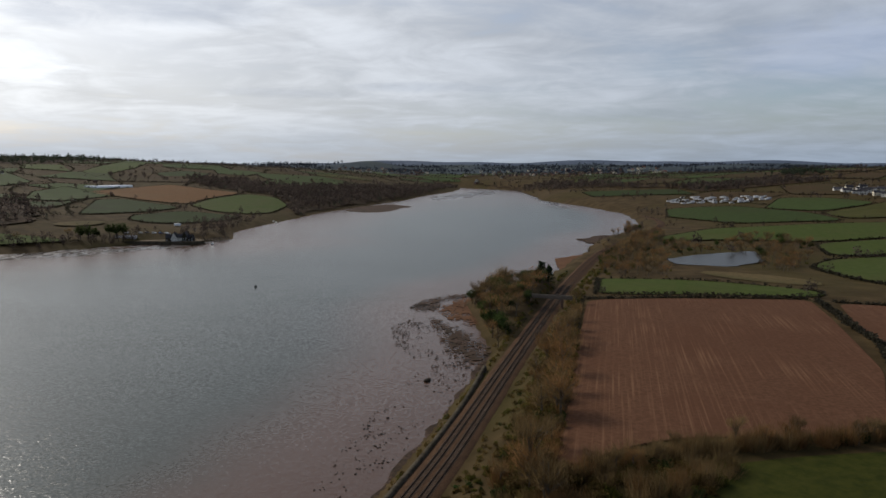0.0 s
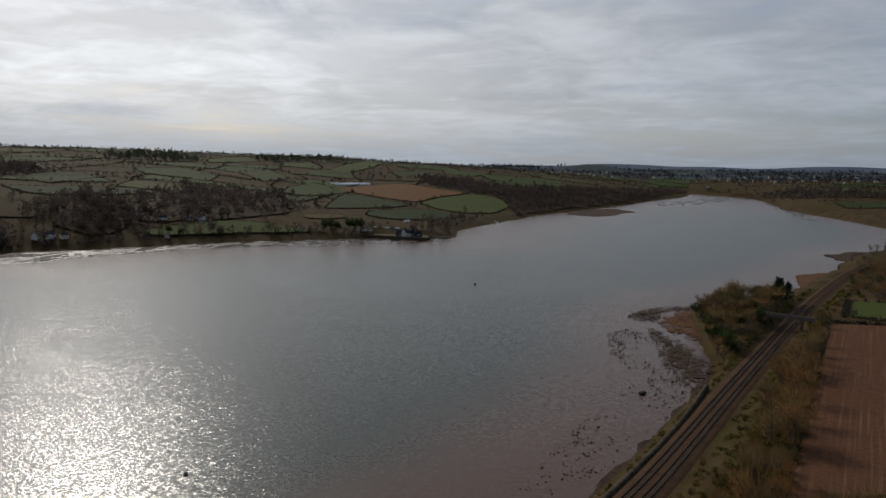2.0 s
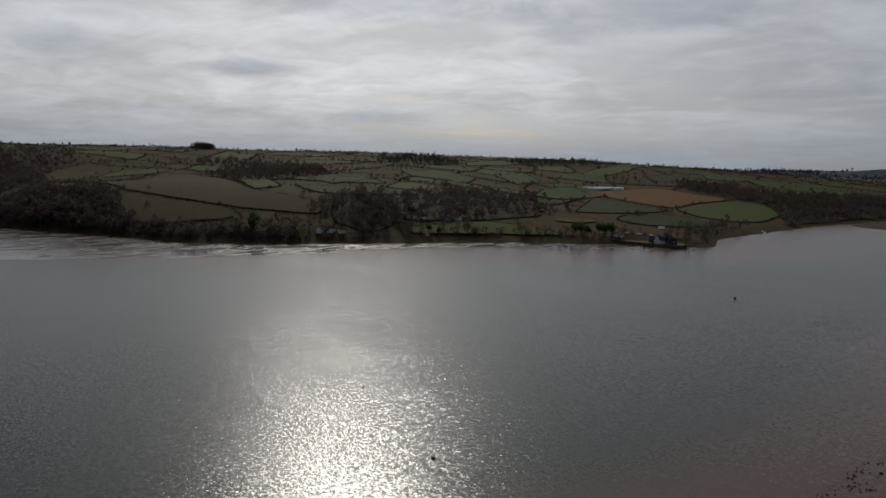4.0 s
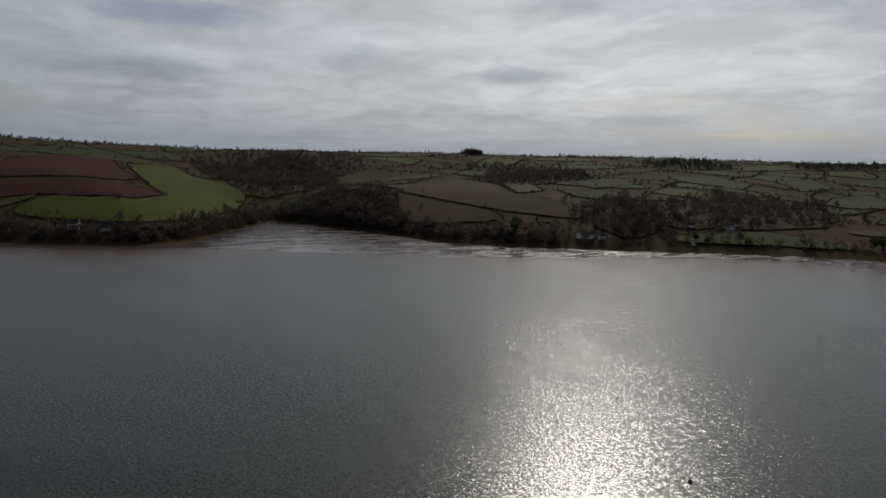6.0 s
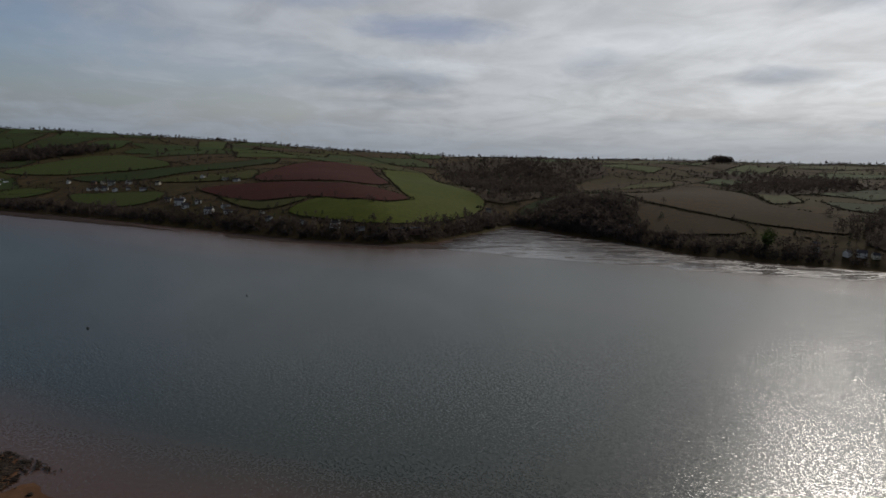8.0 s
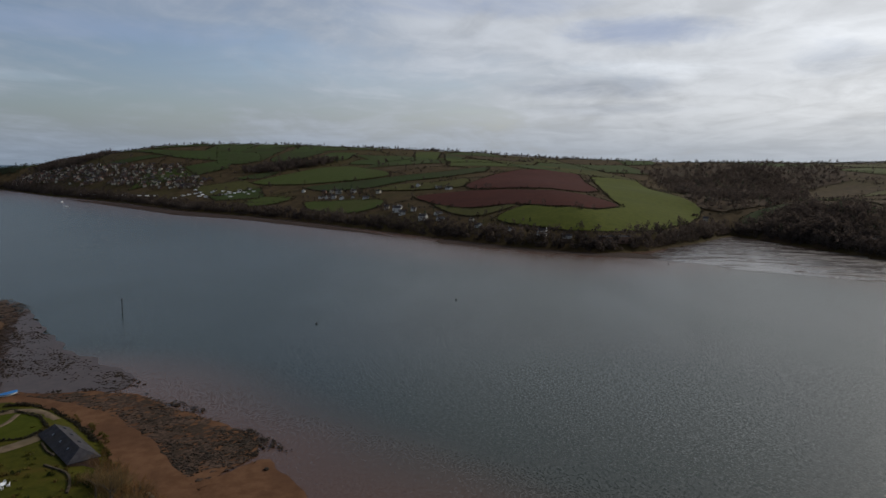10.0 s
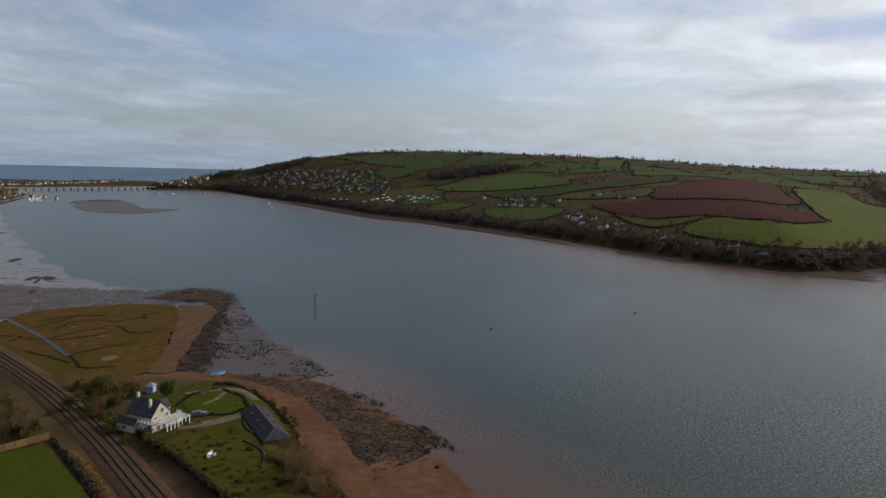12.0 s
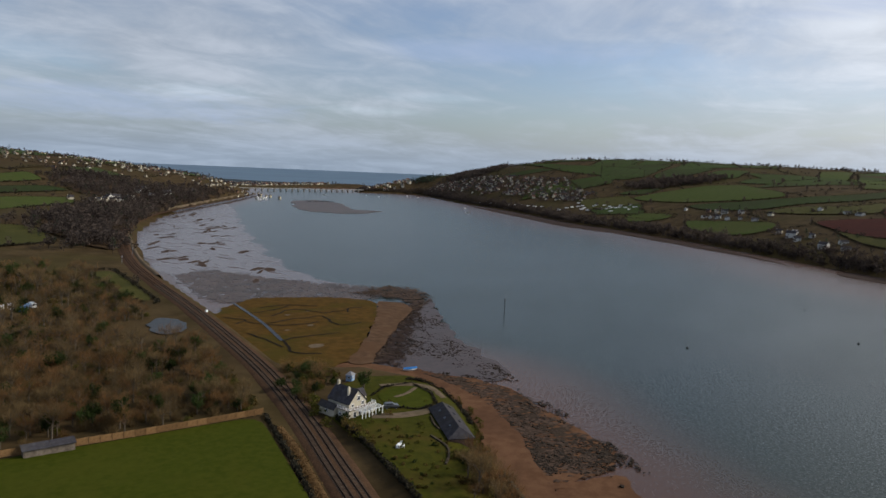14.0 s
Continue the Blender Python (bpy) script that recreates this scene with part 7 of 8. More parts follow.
    for x, y in points_in([(-140, -142), (-150, -152), (-162, -152), (-178, -168), (-176, -184), (-164, -180), (-150, -160)], 70, rng):
        plant(("shrub", "sapling", "shrub")[rng.randint(3)], x, y, ground_z(x, y), rng.uniform(0.7, 1.2), rng, "scrub beside the house")
    plant("ivy_tree", -162, -141, ground_z(-162, -141), 0.72, rng, "trees of the garden")
    plant("ivy_tree", -163, -142.5, ground_z(-163, -142.5), 0.62, rng, "trees of the garden")
    for x, y, s in ((-134, -78, 0.95), (-138, -82, 0.85), (-131, -74, 0.9), (-142, -85, 0.75), (-126, -68, 0.85), (-120, -60, 0.9), (-128, -77, 0.8)):
        plant("bare_tree", x, y, ground_z(x, y), s, rng, "bare trees above the beach")
    for x, y in points_in([(-146, -90), (-136, -70), (-118, -54), (-114, -64), (-126, -80), (-138, -92)], 44, rng):
        kind = ("bare_tree", "sapling", "shrub")[rng.randint(3)]
        plant(kind, x, y, max(ground_z(x, y), 0.8), rng.uniform(0.4, 0.75) if kind == "bare_tree" else rng.uniform(0.7, 1.1), rng, "bare trees above the beach")
    line = resample([(-190, -138), (-184, -118), (-170, -104), (-150, -88), (-132, -72), (-112, -50)], 2.2, closed=False)
    for x, y in line:
        x, y = x + rng.normal() * 0.8, y + rng.normal() * 0.8
        plant("shrub", x, y, max(ground_z(x, y), 0.8), rng.uniform(0.4, 0.8), rng, "shrubs above the beach")
    # white table and chairs
    z = ground_z(-133.8, -104.2) + 0.25
    table = thing("garden_table", "white painted garden table on the grass", "table", at=pose(-133.8, -104.2, z, 0, 0, 20))
    bm = bmesh.new()
    box(bm, -0.9, 0.9, -0.5, 0.5, 0.70, 0.76)
    part("tabletop", bm, PAINT, table)
    for a in (-0.8, 0.8):
        for b in (-0.4, 0.4):
            bm = bmesh.new()
            box(bm, a - 0.04, a + 0.04, b - 0.04, b + 0.04, 0, 0.70)
            part("leg", bm, PAINT, table)
    chair = thing("garden_chair", "white painted garden chair by the table", "chair", "chairs round the garden table", at=pose(-135.1, -104.7, z, 0, 0, 20))
    bm = bmesh.new()
    box(bm, -0.26, 0.26, -0.26, 0.26, 0.42, 0.47)
    part("seat", bm, PAINT, chair)
    bm = bmesh.new()
    box(bm, -0.28, -0.22, -0.26, 0.26, 0.47, 0.95)
    part("backrest", bm, PAINT, chair)
    for a in (-0.22, 0.22):
        for b in (-0.22, 0.22):
            bm = bmesh.new()
            box(bm, a - 0.03, a + 0.03, b - 0.03, b + 0.03, 0, 0.42)
            part("leg", bm, PAINT, chair)
    copy_thing(chair, pose(-132.5, -103.7, z, 0, 0, 200))
    copy_thing(chair, pose(-134.2, -103.2, z, 0, 0, 290))
    # lookout hut with blue walls
    z = ground_z(-168.5, -152.5)
    hut = thing("lookout_hut", "small blue hut with pale pyramid roof", "hut", at=pose(-168.5, -152.5, z, 0, 0, 15) @ Matrix.Scale(0.66, 4))
    bm = bmesh.new()
    box(bm, -1.6, 1.6, -1.6, 1.6, -0.3, 3.2)
    part("wall", bm, PALE_BLUE, hut, "pale blue boarded wall")
    bm = bmesh.new()
    bmesh.ops.create_cone(bm, segments=4, radius1=3.0, radius2=0.1, depth=1.7, cap_ends=True, matrix=Matrix.Translation((0, 0, 4.05)) @ Matrix.Rotation(math.pi / 4, 4, "Z"))
    part("roof", bm, PALE_ROOF, hut, "pale grey pyramid roof")
    window_on(hut, 0, 1.6, 1.4, 1.6, 1.0, "+y")
    window_on(hut, 1.6, 0, 1.4, 1.6, 1.0, "+x")
    # covered boat on the sand
    boat = thing("covered_boat", "small boat under a bright blue cover on the sand", "boat", at=pose(-202, -153.5, 0.75, 0, 0, 155))
    bm = bmesh.new()
    bmesh.ops.create_uvsphere(bm, u_segments=14, v_segments=8, radius=1.0, matrix=Matrix.Translation((0, 0, 0.55)) @ Matrix.Diagonal((3.0, 1.15, 0.7, 1)))
    bmesh.ops.delete(bm, geom=[v for v in bm.verts if v.co.z > 0.75], context="VERTS")
    part("hull", bm, PAINT, boat, "white hull")
    bm = bmesh.new()
    for s in (-1, 1):
        v = [bm.verts.new(c) for c in ((-2.9, s * 0.2, 0.85), (-1.0, s * 1.15, 0.8), (1.6, s * 1.15, 0.8), (2.9, s * 0.5, 0.85), (2.7, 0, 1.25), (-2.6, 0, 1.3))]
        bm.faces.new(v if s > 0 else v[::-1])
    part("cover", bm, BLUE, boat, "bright blue cover")
    car(-155.6, -124.6, 140)


river_house()
barn()
garden()


# ---- fenced field, shed and yard ----
def fence_and_shed():
    line = resample([(-48, -172.5), (-68, -166), (-95, -156.5), (-117, -149.5), (-127, -146.5)], 2.4, closed=False)
    fence = thing("wooden_fence", "long orange-brown panel fence round the mown field", "fence")
    bm = bmesh.new()
    for k in range(12):
        box(bm, -1.18 + k * 0.197, -1.18 + k * 0.197 + 0.185, -0.02 + 0.012 * (k % 2), 0.02 + 0.012 * (k % 2), 0.05, 1.75 + 0.02 * (k % 3))
    box(bm, -1.18, 1.18, 0.035, 0.085, 0.4, 0.5)
    box(bm, -1.18, 1.18, 0.035, 0.085, 1.3, 1.4)
    panel = bpy.data.meshes.new("panel")
    bm.to_mesh(panel)
    bm.free()
    panel.materials.append(FENCE_WOOD)
    bm = bmesh.new()
    box(bm, -0.06, 0.06, -0.06, 0.06, -0.3, 1.9, 0.01)
    post = bpy.data.meshes.new("post")
    bm.to_mesh(post)
    bm.free()
    post.materials.append(FENCE_WOOD)
    for a, b in zip(line[:-1], line[1:]):
        turn = math.degrees(math.atan2(b[1] - a[1], b[0] - a[0]))
        c = (a + b) / 2
        part("panel", panel, None, fence, at=pose(c[0], c[1], ground_z(*c) + 0.3, 0, 0, turn))
        part("post", post, None, fence, at=pose(a[0], a[1], ground_z(*a) + 0.3, 0, 0, turn))
    rng = np.random.RandomState(71)
    me = hedge_mesh("hedge", np.array([(-127, -146), (-112, -120), (-98, -97), (-84, -74), (-70, -50)], float), 1.2, 1.0, rng, 0.5)
    tagged(new("hedge", me), "low dark hedge between field and railway", "hedge", "hedges of the fields")
    me = ribbon_mesh("cut_reed", smooth_line([(-124, -137), (-117, -123), (-109, -110), (-100, -95), (-88, -74)], 2.0), [(-1.3, 0.1), (-0.9, 0.4), (0.0, 0.55), (0.9, 0.4), (1.3, 0.1)], REED)
    tagged(new("dead_bracken", me), "strip of orange dead bracken beside the track", "bracken", kind="stuff")
    n = 900
    p = np.vstack([smooth_line([(-124, -137), (-117, -123), (-109, -110), (-100, -95), (-88, -74)], 0.3)] * 4)[:n * 2]
    base = np.stack([p[:, 0] + rng.normal(size=len(p)) * 0.8, p[:, 1] + rng.normal(size=len(p)) * 0.8, np.zeros(len(p))], 1)
    base[:, 2] = height(base[:, 0], base[:, 1]) + 0.3
    sh = scraps(rng, base + (0, 0, 0.25), rng.uniform(0.2, 0.5, len(p)))
    tagged(new("bracken_fronds", mesh_from("bracken_fronds", sh[0], sh[1].tolist(), (REED,), False)), "loose orange fronds of dead bracken", "bracken", kind="stuff")
    z = ground_z(-77, -163) + 0.3
    shed = thing("field_shelter", "long low wooden field shelter with grey roof", "shelter", at=pose(-76.5, -161.5, z, 0, 0, -17))
    bm = bmesh.new()
    box(bm, -5.5, 5.0, -1.4, 1.2, -0.3, 1.9)
    part("wall", bm, OLD_WOOD, shed, "weathered board walls")
    for x0, x1 in ((-5.8, -0.6), (-0.5, 5.3)):
        bm = bmesh.new()
        bmesh.ops.create_cube(bm, size=1.0, matrix=Matrix.Translation(((x0 + x1) / 2, -0.1, 2.1)) @ Matrix.Rotation(radians(-9), 4, "X") @ Matrix.Diagonal((x1 - x0, 3.3, 0.1, 1)))
        part("roof", bm, SLATE, shed, "grey sheet roof")
    for x in (-4.0, -1.4, 1.6, 4.0):
        bm = bmesh.new()
        box(bm, x - 0.7, x + 0.7, 1.2, 1.26, -0.1, 1.6)
        part("door", bm, OLD_WOOD, shed)
    # vehicles and containers in the yard
    for x, y, turn, mat, words, sx, sz in ((-139, -333, 60, PAINT, "white box van in the yard", 6, 2.7), (-144, -335, 65, PAINT, "white box van in the yard", 6, 2.6), (-149, -331, 55, PALE_BLUE, "blue container in the yard", 6, 2.5), (-153, -334, 80, PAINT, "white caravan in the yard", 5, 2.4),
                                           (-146, -328, 50, BLUE, "blue trailer in the yard", 5, 2.0), (-133, -330, 70, PALE_ROOF, "grey container in the yard", 6, 2.5), (-127, -331, 70, PAINT, "white box van in the yard", 6, 2.6), (-150, -343, 20, ORANGE, "yellow digger parked in the yard", 4, 2.6)):
        ob = thing("van" if "van" in words else "container", words, "van" if "van" in words else "container", "vehicles of the yard", at=pose(x, y, ground_z(x, y), 0, 0, turn))
        bm = bmesh.new()
        box(bm, -sx / 2, sx / 2, -1.1, 1.1, 0.4, sz, 0.12)
        part("body", bm, mat, ob)
        bm = bmesh.new()
        box(bm, sx / 2 - 0.4, sx / 2 + 0.02, -0.9, 0.9, sz * 0.55, sz * 0.85)
        part("windscreen", bm, GLASS, ob)
        for wx in (-sx / 3, sx / 3):
            bm = bmesh.new()
            bmesh.ops.create_cone(bm, segments=10, radius1=0.4, radius2=0.4, depth=2.2, cap_ends=True, matrix=Matrix.Translation((wx, 0, 0.4)) @ Matrix.Rotation(math.pi / 2, 4, "X"))
            part("wheel", bm, RUBBER, ob)


fence_and_shed()


# ---- railway fittings and marks on the water ----
def fittings():
    bridge = thing("footbridge", "plain grey footbridge across the railway cutting", "footbridge", at=pose(51, 343, RAIL_Z, 0, 0, -18))
    bm = bmesh.new()
    box(bm, -13, 13, -1.2, 1.2, 5.0, 5.5)
    part("deck", bm, OLD_WOOD, bridge)
    for y in (-1.2, 1.2):
        bm = bmesh.new()
        box(bm, -13, 13, y - 0.08, y + 0.08, 5.5, 6.6)
        part("parapet", bm, OLD_WOOD, bridge, "grey parapet")
    for x in (-8.0, 8.0):
        bm = bmesh.new()
        box(bm, x - 0.5, x + 0.5, -1.1, 1.1, -1.0, 5.0, 0.05)
        part("pier", bm, BRICKWORK, bridge)
    for x, y, tall in ((-289, -478, 4.5), (-262, -446, 4.0), (-330, -590, 7.0), (-296, -470, 2.5)):
        sig = thing("signal_post", "railway signal post with white head", "signal", "signals of the railway", at=pose(x, y, RAIL_Z - 0.6))
        bm = bmesh.new()
        bmesh.ops.create_cone(bm, segments=8, radius1=0.12, radius2=0.09, depth=tall, cap_ends=True, matrix=Matrix.Translation((0, 0, tall / 2)))
        part("post", bm, PALE_ROOF, sig)
        bm = bmesh.new()
        box(bm, -0.35, 0.35, -0.25, 0.25, tall, tall + 0.8, 0.05)
        part("head", bm, PALE_ROOF, sig)
    cab = thing("relay_cabinet", "pale grey trackside relay cabinet", "cabinet", at=pose(-203, -275, 3.9, 0, 0, 25))
    bm = bmesh.new()
    box(bm, -0.6, 0.6, -0.4, 0.4, 0, 1.5, 0.05)
    part("body", bm, PAINT, cab)
    bm = bmesh.new()
    box(bm, -0.66, 0.66, -0.46, 0.46, 1.5, 1.58)
    part("lid", bm, PALE_ROOF, cab)
    mark = thing("channel_beacon", "thin dark beacon pole standing in the channel", "beacon", at=pose(-327, -186, 0))
    bm = bmesh.new()
    bmesh.ops.create_cone(bm, segments=8, radius1=0.28, radius2=0.18, depth=9.0, cap_ends=True, matrix=Matrix.Translation((0, 0, 2.0)))
    part("pole", bm, DARK_METAL, mark)
    bm = bmesh.new()
    bmesh.ops.create_cone(bm, segments=10, radius1=0.6, radius2=0.05, depth=1.2, cap_ends=True, matrix=Matrix.Translation((0, 0, 7.1)))
    part("topmark", bm, DARK_METAL, mark)
    spots = ((-318, -86, 0.6), (-388, -25, 0.6), (-105.6, 133.5, 0.55), (-114.4, 424.7, 0.9), (-158.5, 162.2, 0.35), (-560, 130, 0.7), (-470, -60, 0.6))
    for x, y, s in spots:
        buoy = thing("buoy", "small dark mooring buoy on the water", "buoy", "buoys of the river", at=Matrix.LocRotScale((x, y, 0), None, (s, s, s)))
        bm = bmesh.new()
        bmesh.ops.create_uvsphere(bm, u_segments=12, v_segments=8, radius=1.0, matrix=Matrix.Translation((0, 0, 0.25)) @ Matrix.Diagonal((1, 1, 0.8, 1)))
        part("float", bm, DARK_METAL, buoy)
        bm = bmesh.new()
        bmesh.ops.create_cone(bm, segments=8, radius1=0.15, radius2=0.1, depth=1.0, cap_ends=True, matrix=Matrix.Translation((0, 0, 1.3)))
        part("staff", bm, DARK_METAL, buoy)


fittings()
set_out_plants()

# ---- villages, town, bridge, caravans ----
def cottage(wide, deep, eaves, ridge, wall, roof, words, windows=True, chimneys=1):
    """A house at the origin: its front looks along -y."""
    ob = thing("house", words, "house", "houses of the valley")
    bm = bmesh.new()
    gabled(bm, -wide / 2, wide / 2, -deep / 2, deep / 2, -2.5, eaves, ridge, along="x")
    part("wall", bm, wall, ob)
    bm = bmesh.new()
    roof_slabs(bm, -wide / 2, wide / 2, -deep / 2, deep / 2, eaves, ridge, along="x")
    part("roof", bm, roof, ob)
    for k in range(chimneys):
        bm = bmesh.new()
        x = wide / 2 - 0.6 if k == 0 else -wide / 2 + 0.6
        box(bm, x - 0.4, x + 0.4, -0.35, 0.35, ridge - 1.0, ridge + 1.0)
        part("chimney", bm, wall, ob)
    if windows:
        rows = (0.8,) if eaves < 3.5 else (0.8, 3.3)
        for z in rows:
            for k in (-1, 1):
                for face in (-1, 1):
                    bm = bmesh.new()
                    x = k * wide * 0.27
                    box(bm, x - 0.65, x + 0.65, face * deep / 2 - 0.06, face * deep / 2 + 0.06, z, z + 1.3)
                    part("window", bm, GLASS, ob)
        bm = bmesh.new()
        box(bm, -0.5, 0.5, -deep / 2 - 0.06, -deep / 2, -0.5, 2.0)
        part("door", bm, DARK_METAL, ob)
    return ob


HOUSES = {
    "white": cottage(10, 7, 4.8, 7.6, WHITE, SLATE, "white rendered house with slate roof on the hillside"),
    "cream": cottage(9, 7, 4.6, 7.4, CREAM, SLATE, "cream rendered house with grey roof"),
    "tiled": cottage(9, 7, 4.6, 7.4, CREAM, TILE, "pale house with red tiled roof"),
    "bungalow": cottage(13, 8, 2.9, 5.2, WHITE, SLATE, "low white bungalow above the river"),
    "brick": cottage(9, 7, 4.8, 7.6, BRICKWORK, SLATE, "brown brick house with slate roof"),
    "small": cottage(8, 6.5, 4.4, 7.0, CREAM, SLATE, "small cream town house", windows=False),
    "small_tiled": cottage(8, 6.5, 4.4, 7.0, CREAM, TILE, "small pale town house with red roof", windows=False),
    "small_grey": cottage(9, 7, 4.4, 7.2, BRICKWORK, SLATE, "small brown town house with slate roof", windows=False),
    "villa": cottage(14, 10, 6.5, 10.0, WHITE, SLATE, "large white villa with slate roof", chimneys=2),
}
USED = set()


def join_houses(spots, name, words):
    """Far town houses in one mesh, each with walls, roof and chimney."""
    verts, faces, slots, n = [], [], [], 0
    mats = [WHITE, CREAM, BRICKWORK, SLATE, TILE]
    shapes = {kind: [(np.array([tuple(q.co) for q in ob.data.vertices]), [tuple(q.vertices) for q in ob.data.polygons], mats.index(ob.data.materials[0])) for ob in HOUSES[kind].children]
              for kind in {q[0] for q in spots}}
    for kind, x, y, turn, size in spots:
        z = max(ground_z(x, y), 0.8)
        c, s = math.cos(radians(turn)) * size, math.sin(radians(turn)) * size
        for v, rings, slot in shapes[kind]:
            verts.append(np.stack([v[:, 0] * c - v[:, 1] * s + x, v[:, 0] * s + v[:, 1] * c + y, v[:, 2] * size + z], 1))
            faces += [tuple(i + n for i in q) for q in rings]
            slots += [slot] * len(rings)
            n += len(v)
    me = mesh_from(name, np.vstack(verts), faces, mats, smooth=False)
    me.polygons.foreach_set("material_index", slots)
    tagged(new(name, me), words, "town", kind="stuff")


def put_house(kind, x, y, turn, size=1.0):
    z = ground_z(x, y)
    at = pose(x, y, max(z, 0.8), 0, 0, turn)
    if kind not in USED:
        USED.add(kind)
        HOUSES[kind].matrix_basis = at
        HOUSES[kind].scale = (size, size, size)
        return
    ob = copy_thing(HOUSES[kind], at)
    ob.scale = (size, size, size)


def facing_river(x, y):
    return math.degrees(math.atan2(y, x)) - 90 + 180


SPOTS = []


def garden_trees():
    """Leafless and evergreen trees in the gardens round the far houses."""
    rng = np.random.RandomState(97)
    p = np.repeat(np.array(SPOTS, float), 6, 0) + rng.normal(size=(6 * len(SPOTS), 2)) * 13
    p = p[height(p[:, 0], p[:, 1]) > 2.5]
    gap = np.array([np.hypot(*(np.array(SPOTS) - q).T).min() for q in p])
    p = p[gap > 5.5]
    dark = rng.uniform(size=len(p)) < 0.2
    for pick, kinds, material, words in ((~dark, FARTHER, FAR_TWIG, "leafless garden trees among the houses"), (dark, FAR_FIR, FAR_PINE, "dark evergreen garden trees among the houses")):
        q = p[pick]
        scatter_joined("garden_trees", kinds, q[:, 0], q[:, 1], height(q[:, 0], q[:, 1]), rng.uniform(0.35, 0.8, len(q)), rng, material, words, "trees")


def place_houses():
    rng = np.random.RandomState(90)
    # houses along the far bank and the farm above it
    for kind, x, y in (("villa", -866, -131), ("cream", -891, -148), ("white", -857, -109), ("villa", -803, -91), ("bungalow", -817, -75), ("white", -730, -25), ("bungalow", -702, 8), ("villa", -672, 38), ("bungalow", -659, 60), ("cream", -715, 172), ("small", -758, -33), ("white", -880, -130), ("white", -845, -122), ("bungalow", -790, -70),
                       ("bungalow", -1033, -270), ("bungalow", -1026, -258), ("villa", -1056, -249), ("white", -1045, -224), ("bungalow", -983, -193), ("white", -1002, -232), ("cream", -1013, -180), ("white", -1107, -318), ("brick", -1077, -277), ("cream", -1065, -262), ("white", -1026, -124), ("bungalow", -973, -75), ("bungalow", -990, -90), ("cream", -851, 238), ("white", -1000, -215), ("white", -1018, -248),
                       ("cream", -531, 557), ("white", -514, 556), ("small", -502, 539), ("white", -488, 558), ("brick", -512, 530), ("cream", -540, 570), ("white", -525, 575), ("small_grey", -505, 565), ("brick", -495, 575), ("cream", -520, 540), ("white", -461, 558), ("bungalow", -449, 581), ("bungalow", -433, 580), ("white", -440, 588), ("cream", -498, 655), ("brick", -508, 690), ("white", -490, 665), ("cream", -480, 648), ("brick", -515, 670), ("cream", -500, 675),
                       ("white", -506, 424), ("small_grey", -515, 432), ("white", -488, 440), ("white", -482, 448), ("cream", -475, 455), ("white", -668, 340), ("bungalow", -600, 349), ("small", -424, 518), ("brick", -517, 790), ("cream", -525, 780), ("white", -832, 1334), ("white", -845, 1345), ("brick", -640, 1300)):
        put_house(kind, x, y, facing_river(x, y) + rng.normal() * 35, rng.uniform(0.52, 0.74))
        SPOTS.append((x, y))
    # white houses on the north bank
    for x, y in ((-446, -872), (-478, -879), (-490, -886), (-500, -890), (-512, -893), (-522, -900), (-534, -906), (-545, -912), (-556, -918), (-530, -922), (-542, -930), (-518, -912), (-626, -1018), (-640, -1032), (-655, -1045), (-634, -995), (-675, -1028), (-690, -1040), (-805, -1135), (-820, -1150), (-618, -1008), (-560, -930)):
        put_house(("white", "villa", "cream", "white", "small")[rng.randint(5)], x, y, facing_river(x, y) + rng.normal() * 20, rng.uniform(0.65, 0.9))
        SPOTS.append((x, y))
    # white houses on the hill to the north-west
    for k in range(20):
        x, y = 625 - 6 * rng.uniform() + (k % 3) * 14, 1115 - k * 8.0
        put_house(("white", "bungalow", "white", "cream")[rng.randint(4)], x, y, facing_river(x, y) + rng.normal() * 20, rng.uniform(0.9, 1.2))
    # village on the headland side, far bank
    ring = [(-1700, -1250), (-1579, -1060), (-1470, -930), (-1400, -800), (-1300, -640), (-1262, -560), (-1330, -560), (-1400, -640), (-1500, -700), (-1530, -770), (-1600, -930), (-1720, -1130), (-1830, -1330)]
    for x, y in points_in(ring, 165, rng):
        put_house(("small", "small_tiled", "small_grey", "small", "small_grey")[rng.randint(5)], x, y, facing_river(x, y) + rng.choice([0, 90]) + rng.normal() * 12, rng.uniform(0.58, 0.8))
        SPOTS.append((x, y))
    for x, y in points_in([(-1680, -1500), (-1700, -1440), (-1760, -1380), (-1820, -1400), (-1960, -1560), (-2100, -1740), (-1930, -1620)], 70, rng):
        put_house(("small", "small_tiled", "small_grey", "small")[rng.randint(4)], x, y, rng.uniform(0, 360), rng.uniform(0.9, 1.3))
    spots = []
    for x, y in points_in(ring, 300, rng):
        spots.append((("small", "small_tiled", "small_grey", "small_grey")[rng.randint(4)], x, y, facing_river(x, y) + rng.choice([0, 90]) + rng.normal() * 10, rng.uniform(0.55, 0.8)))
    join_houses(spots, "village_rows", "close rows of pale and grey village houses")
    # harbour town beyond the bridge
    spots = []
    for x, y in points_in([(-1300, -1640), (-1420, -1760), (-1640, -1870), (-1790, -1900), (-1880, -1860), (-2000, -1950), (-1900, -2080), (-1600, -2050), (-1350, -1900)], 290, rng):
        spots.append((("small", "small_tiled", "small_grey", "small")[rng.randint(4)], x, y, rng.uniform(0, 360), rng.uniform(0.75, 1.2)))
    join_houses(spots, "harbour_town", "crowded pale houses of a harbour town")
    spots = []
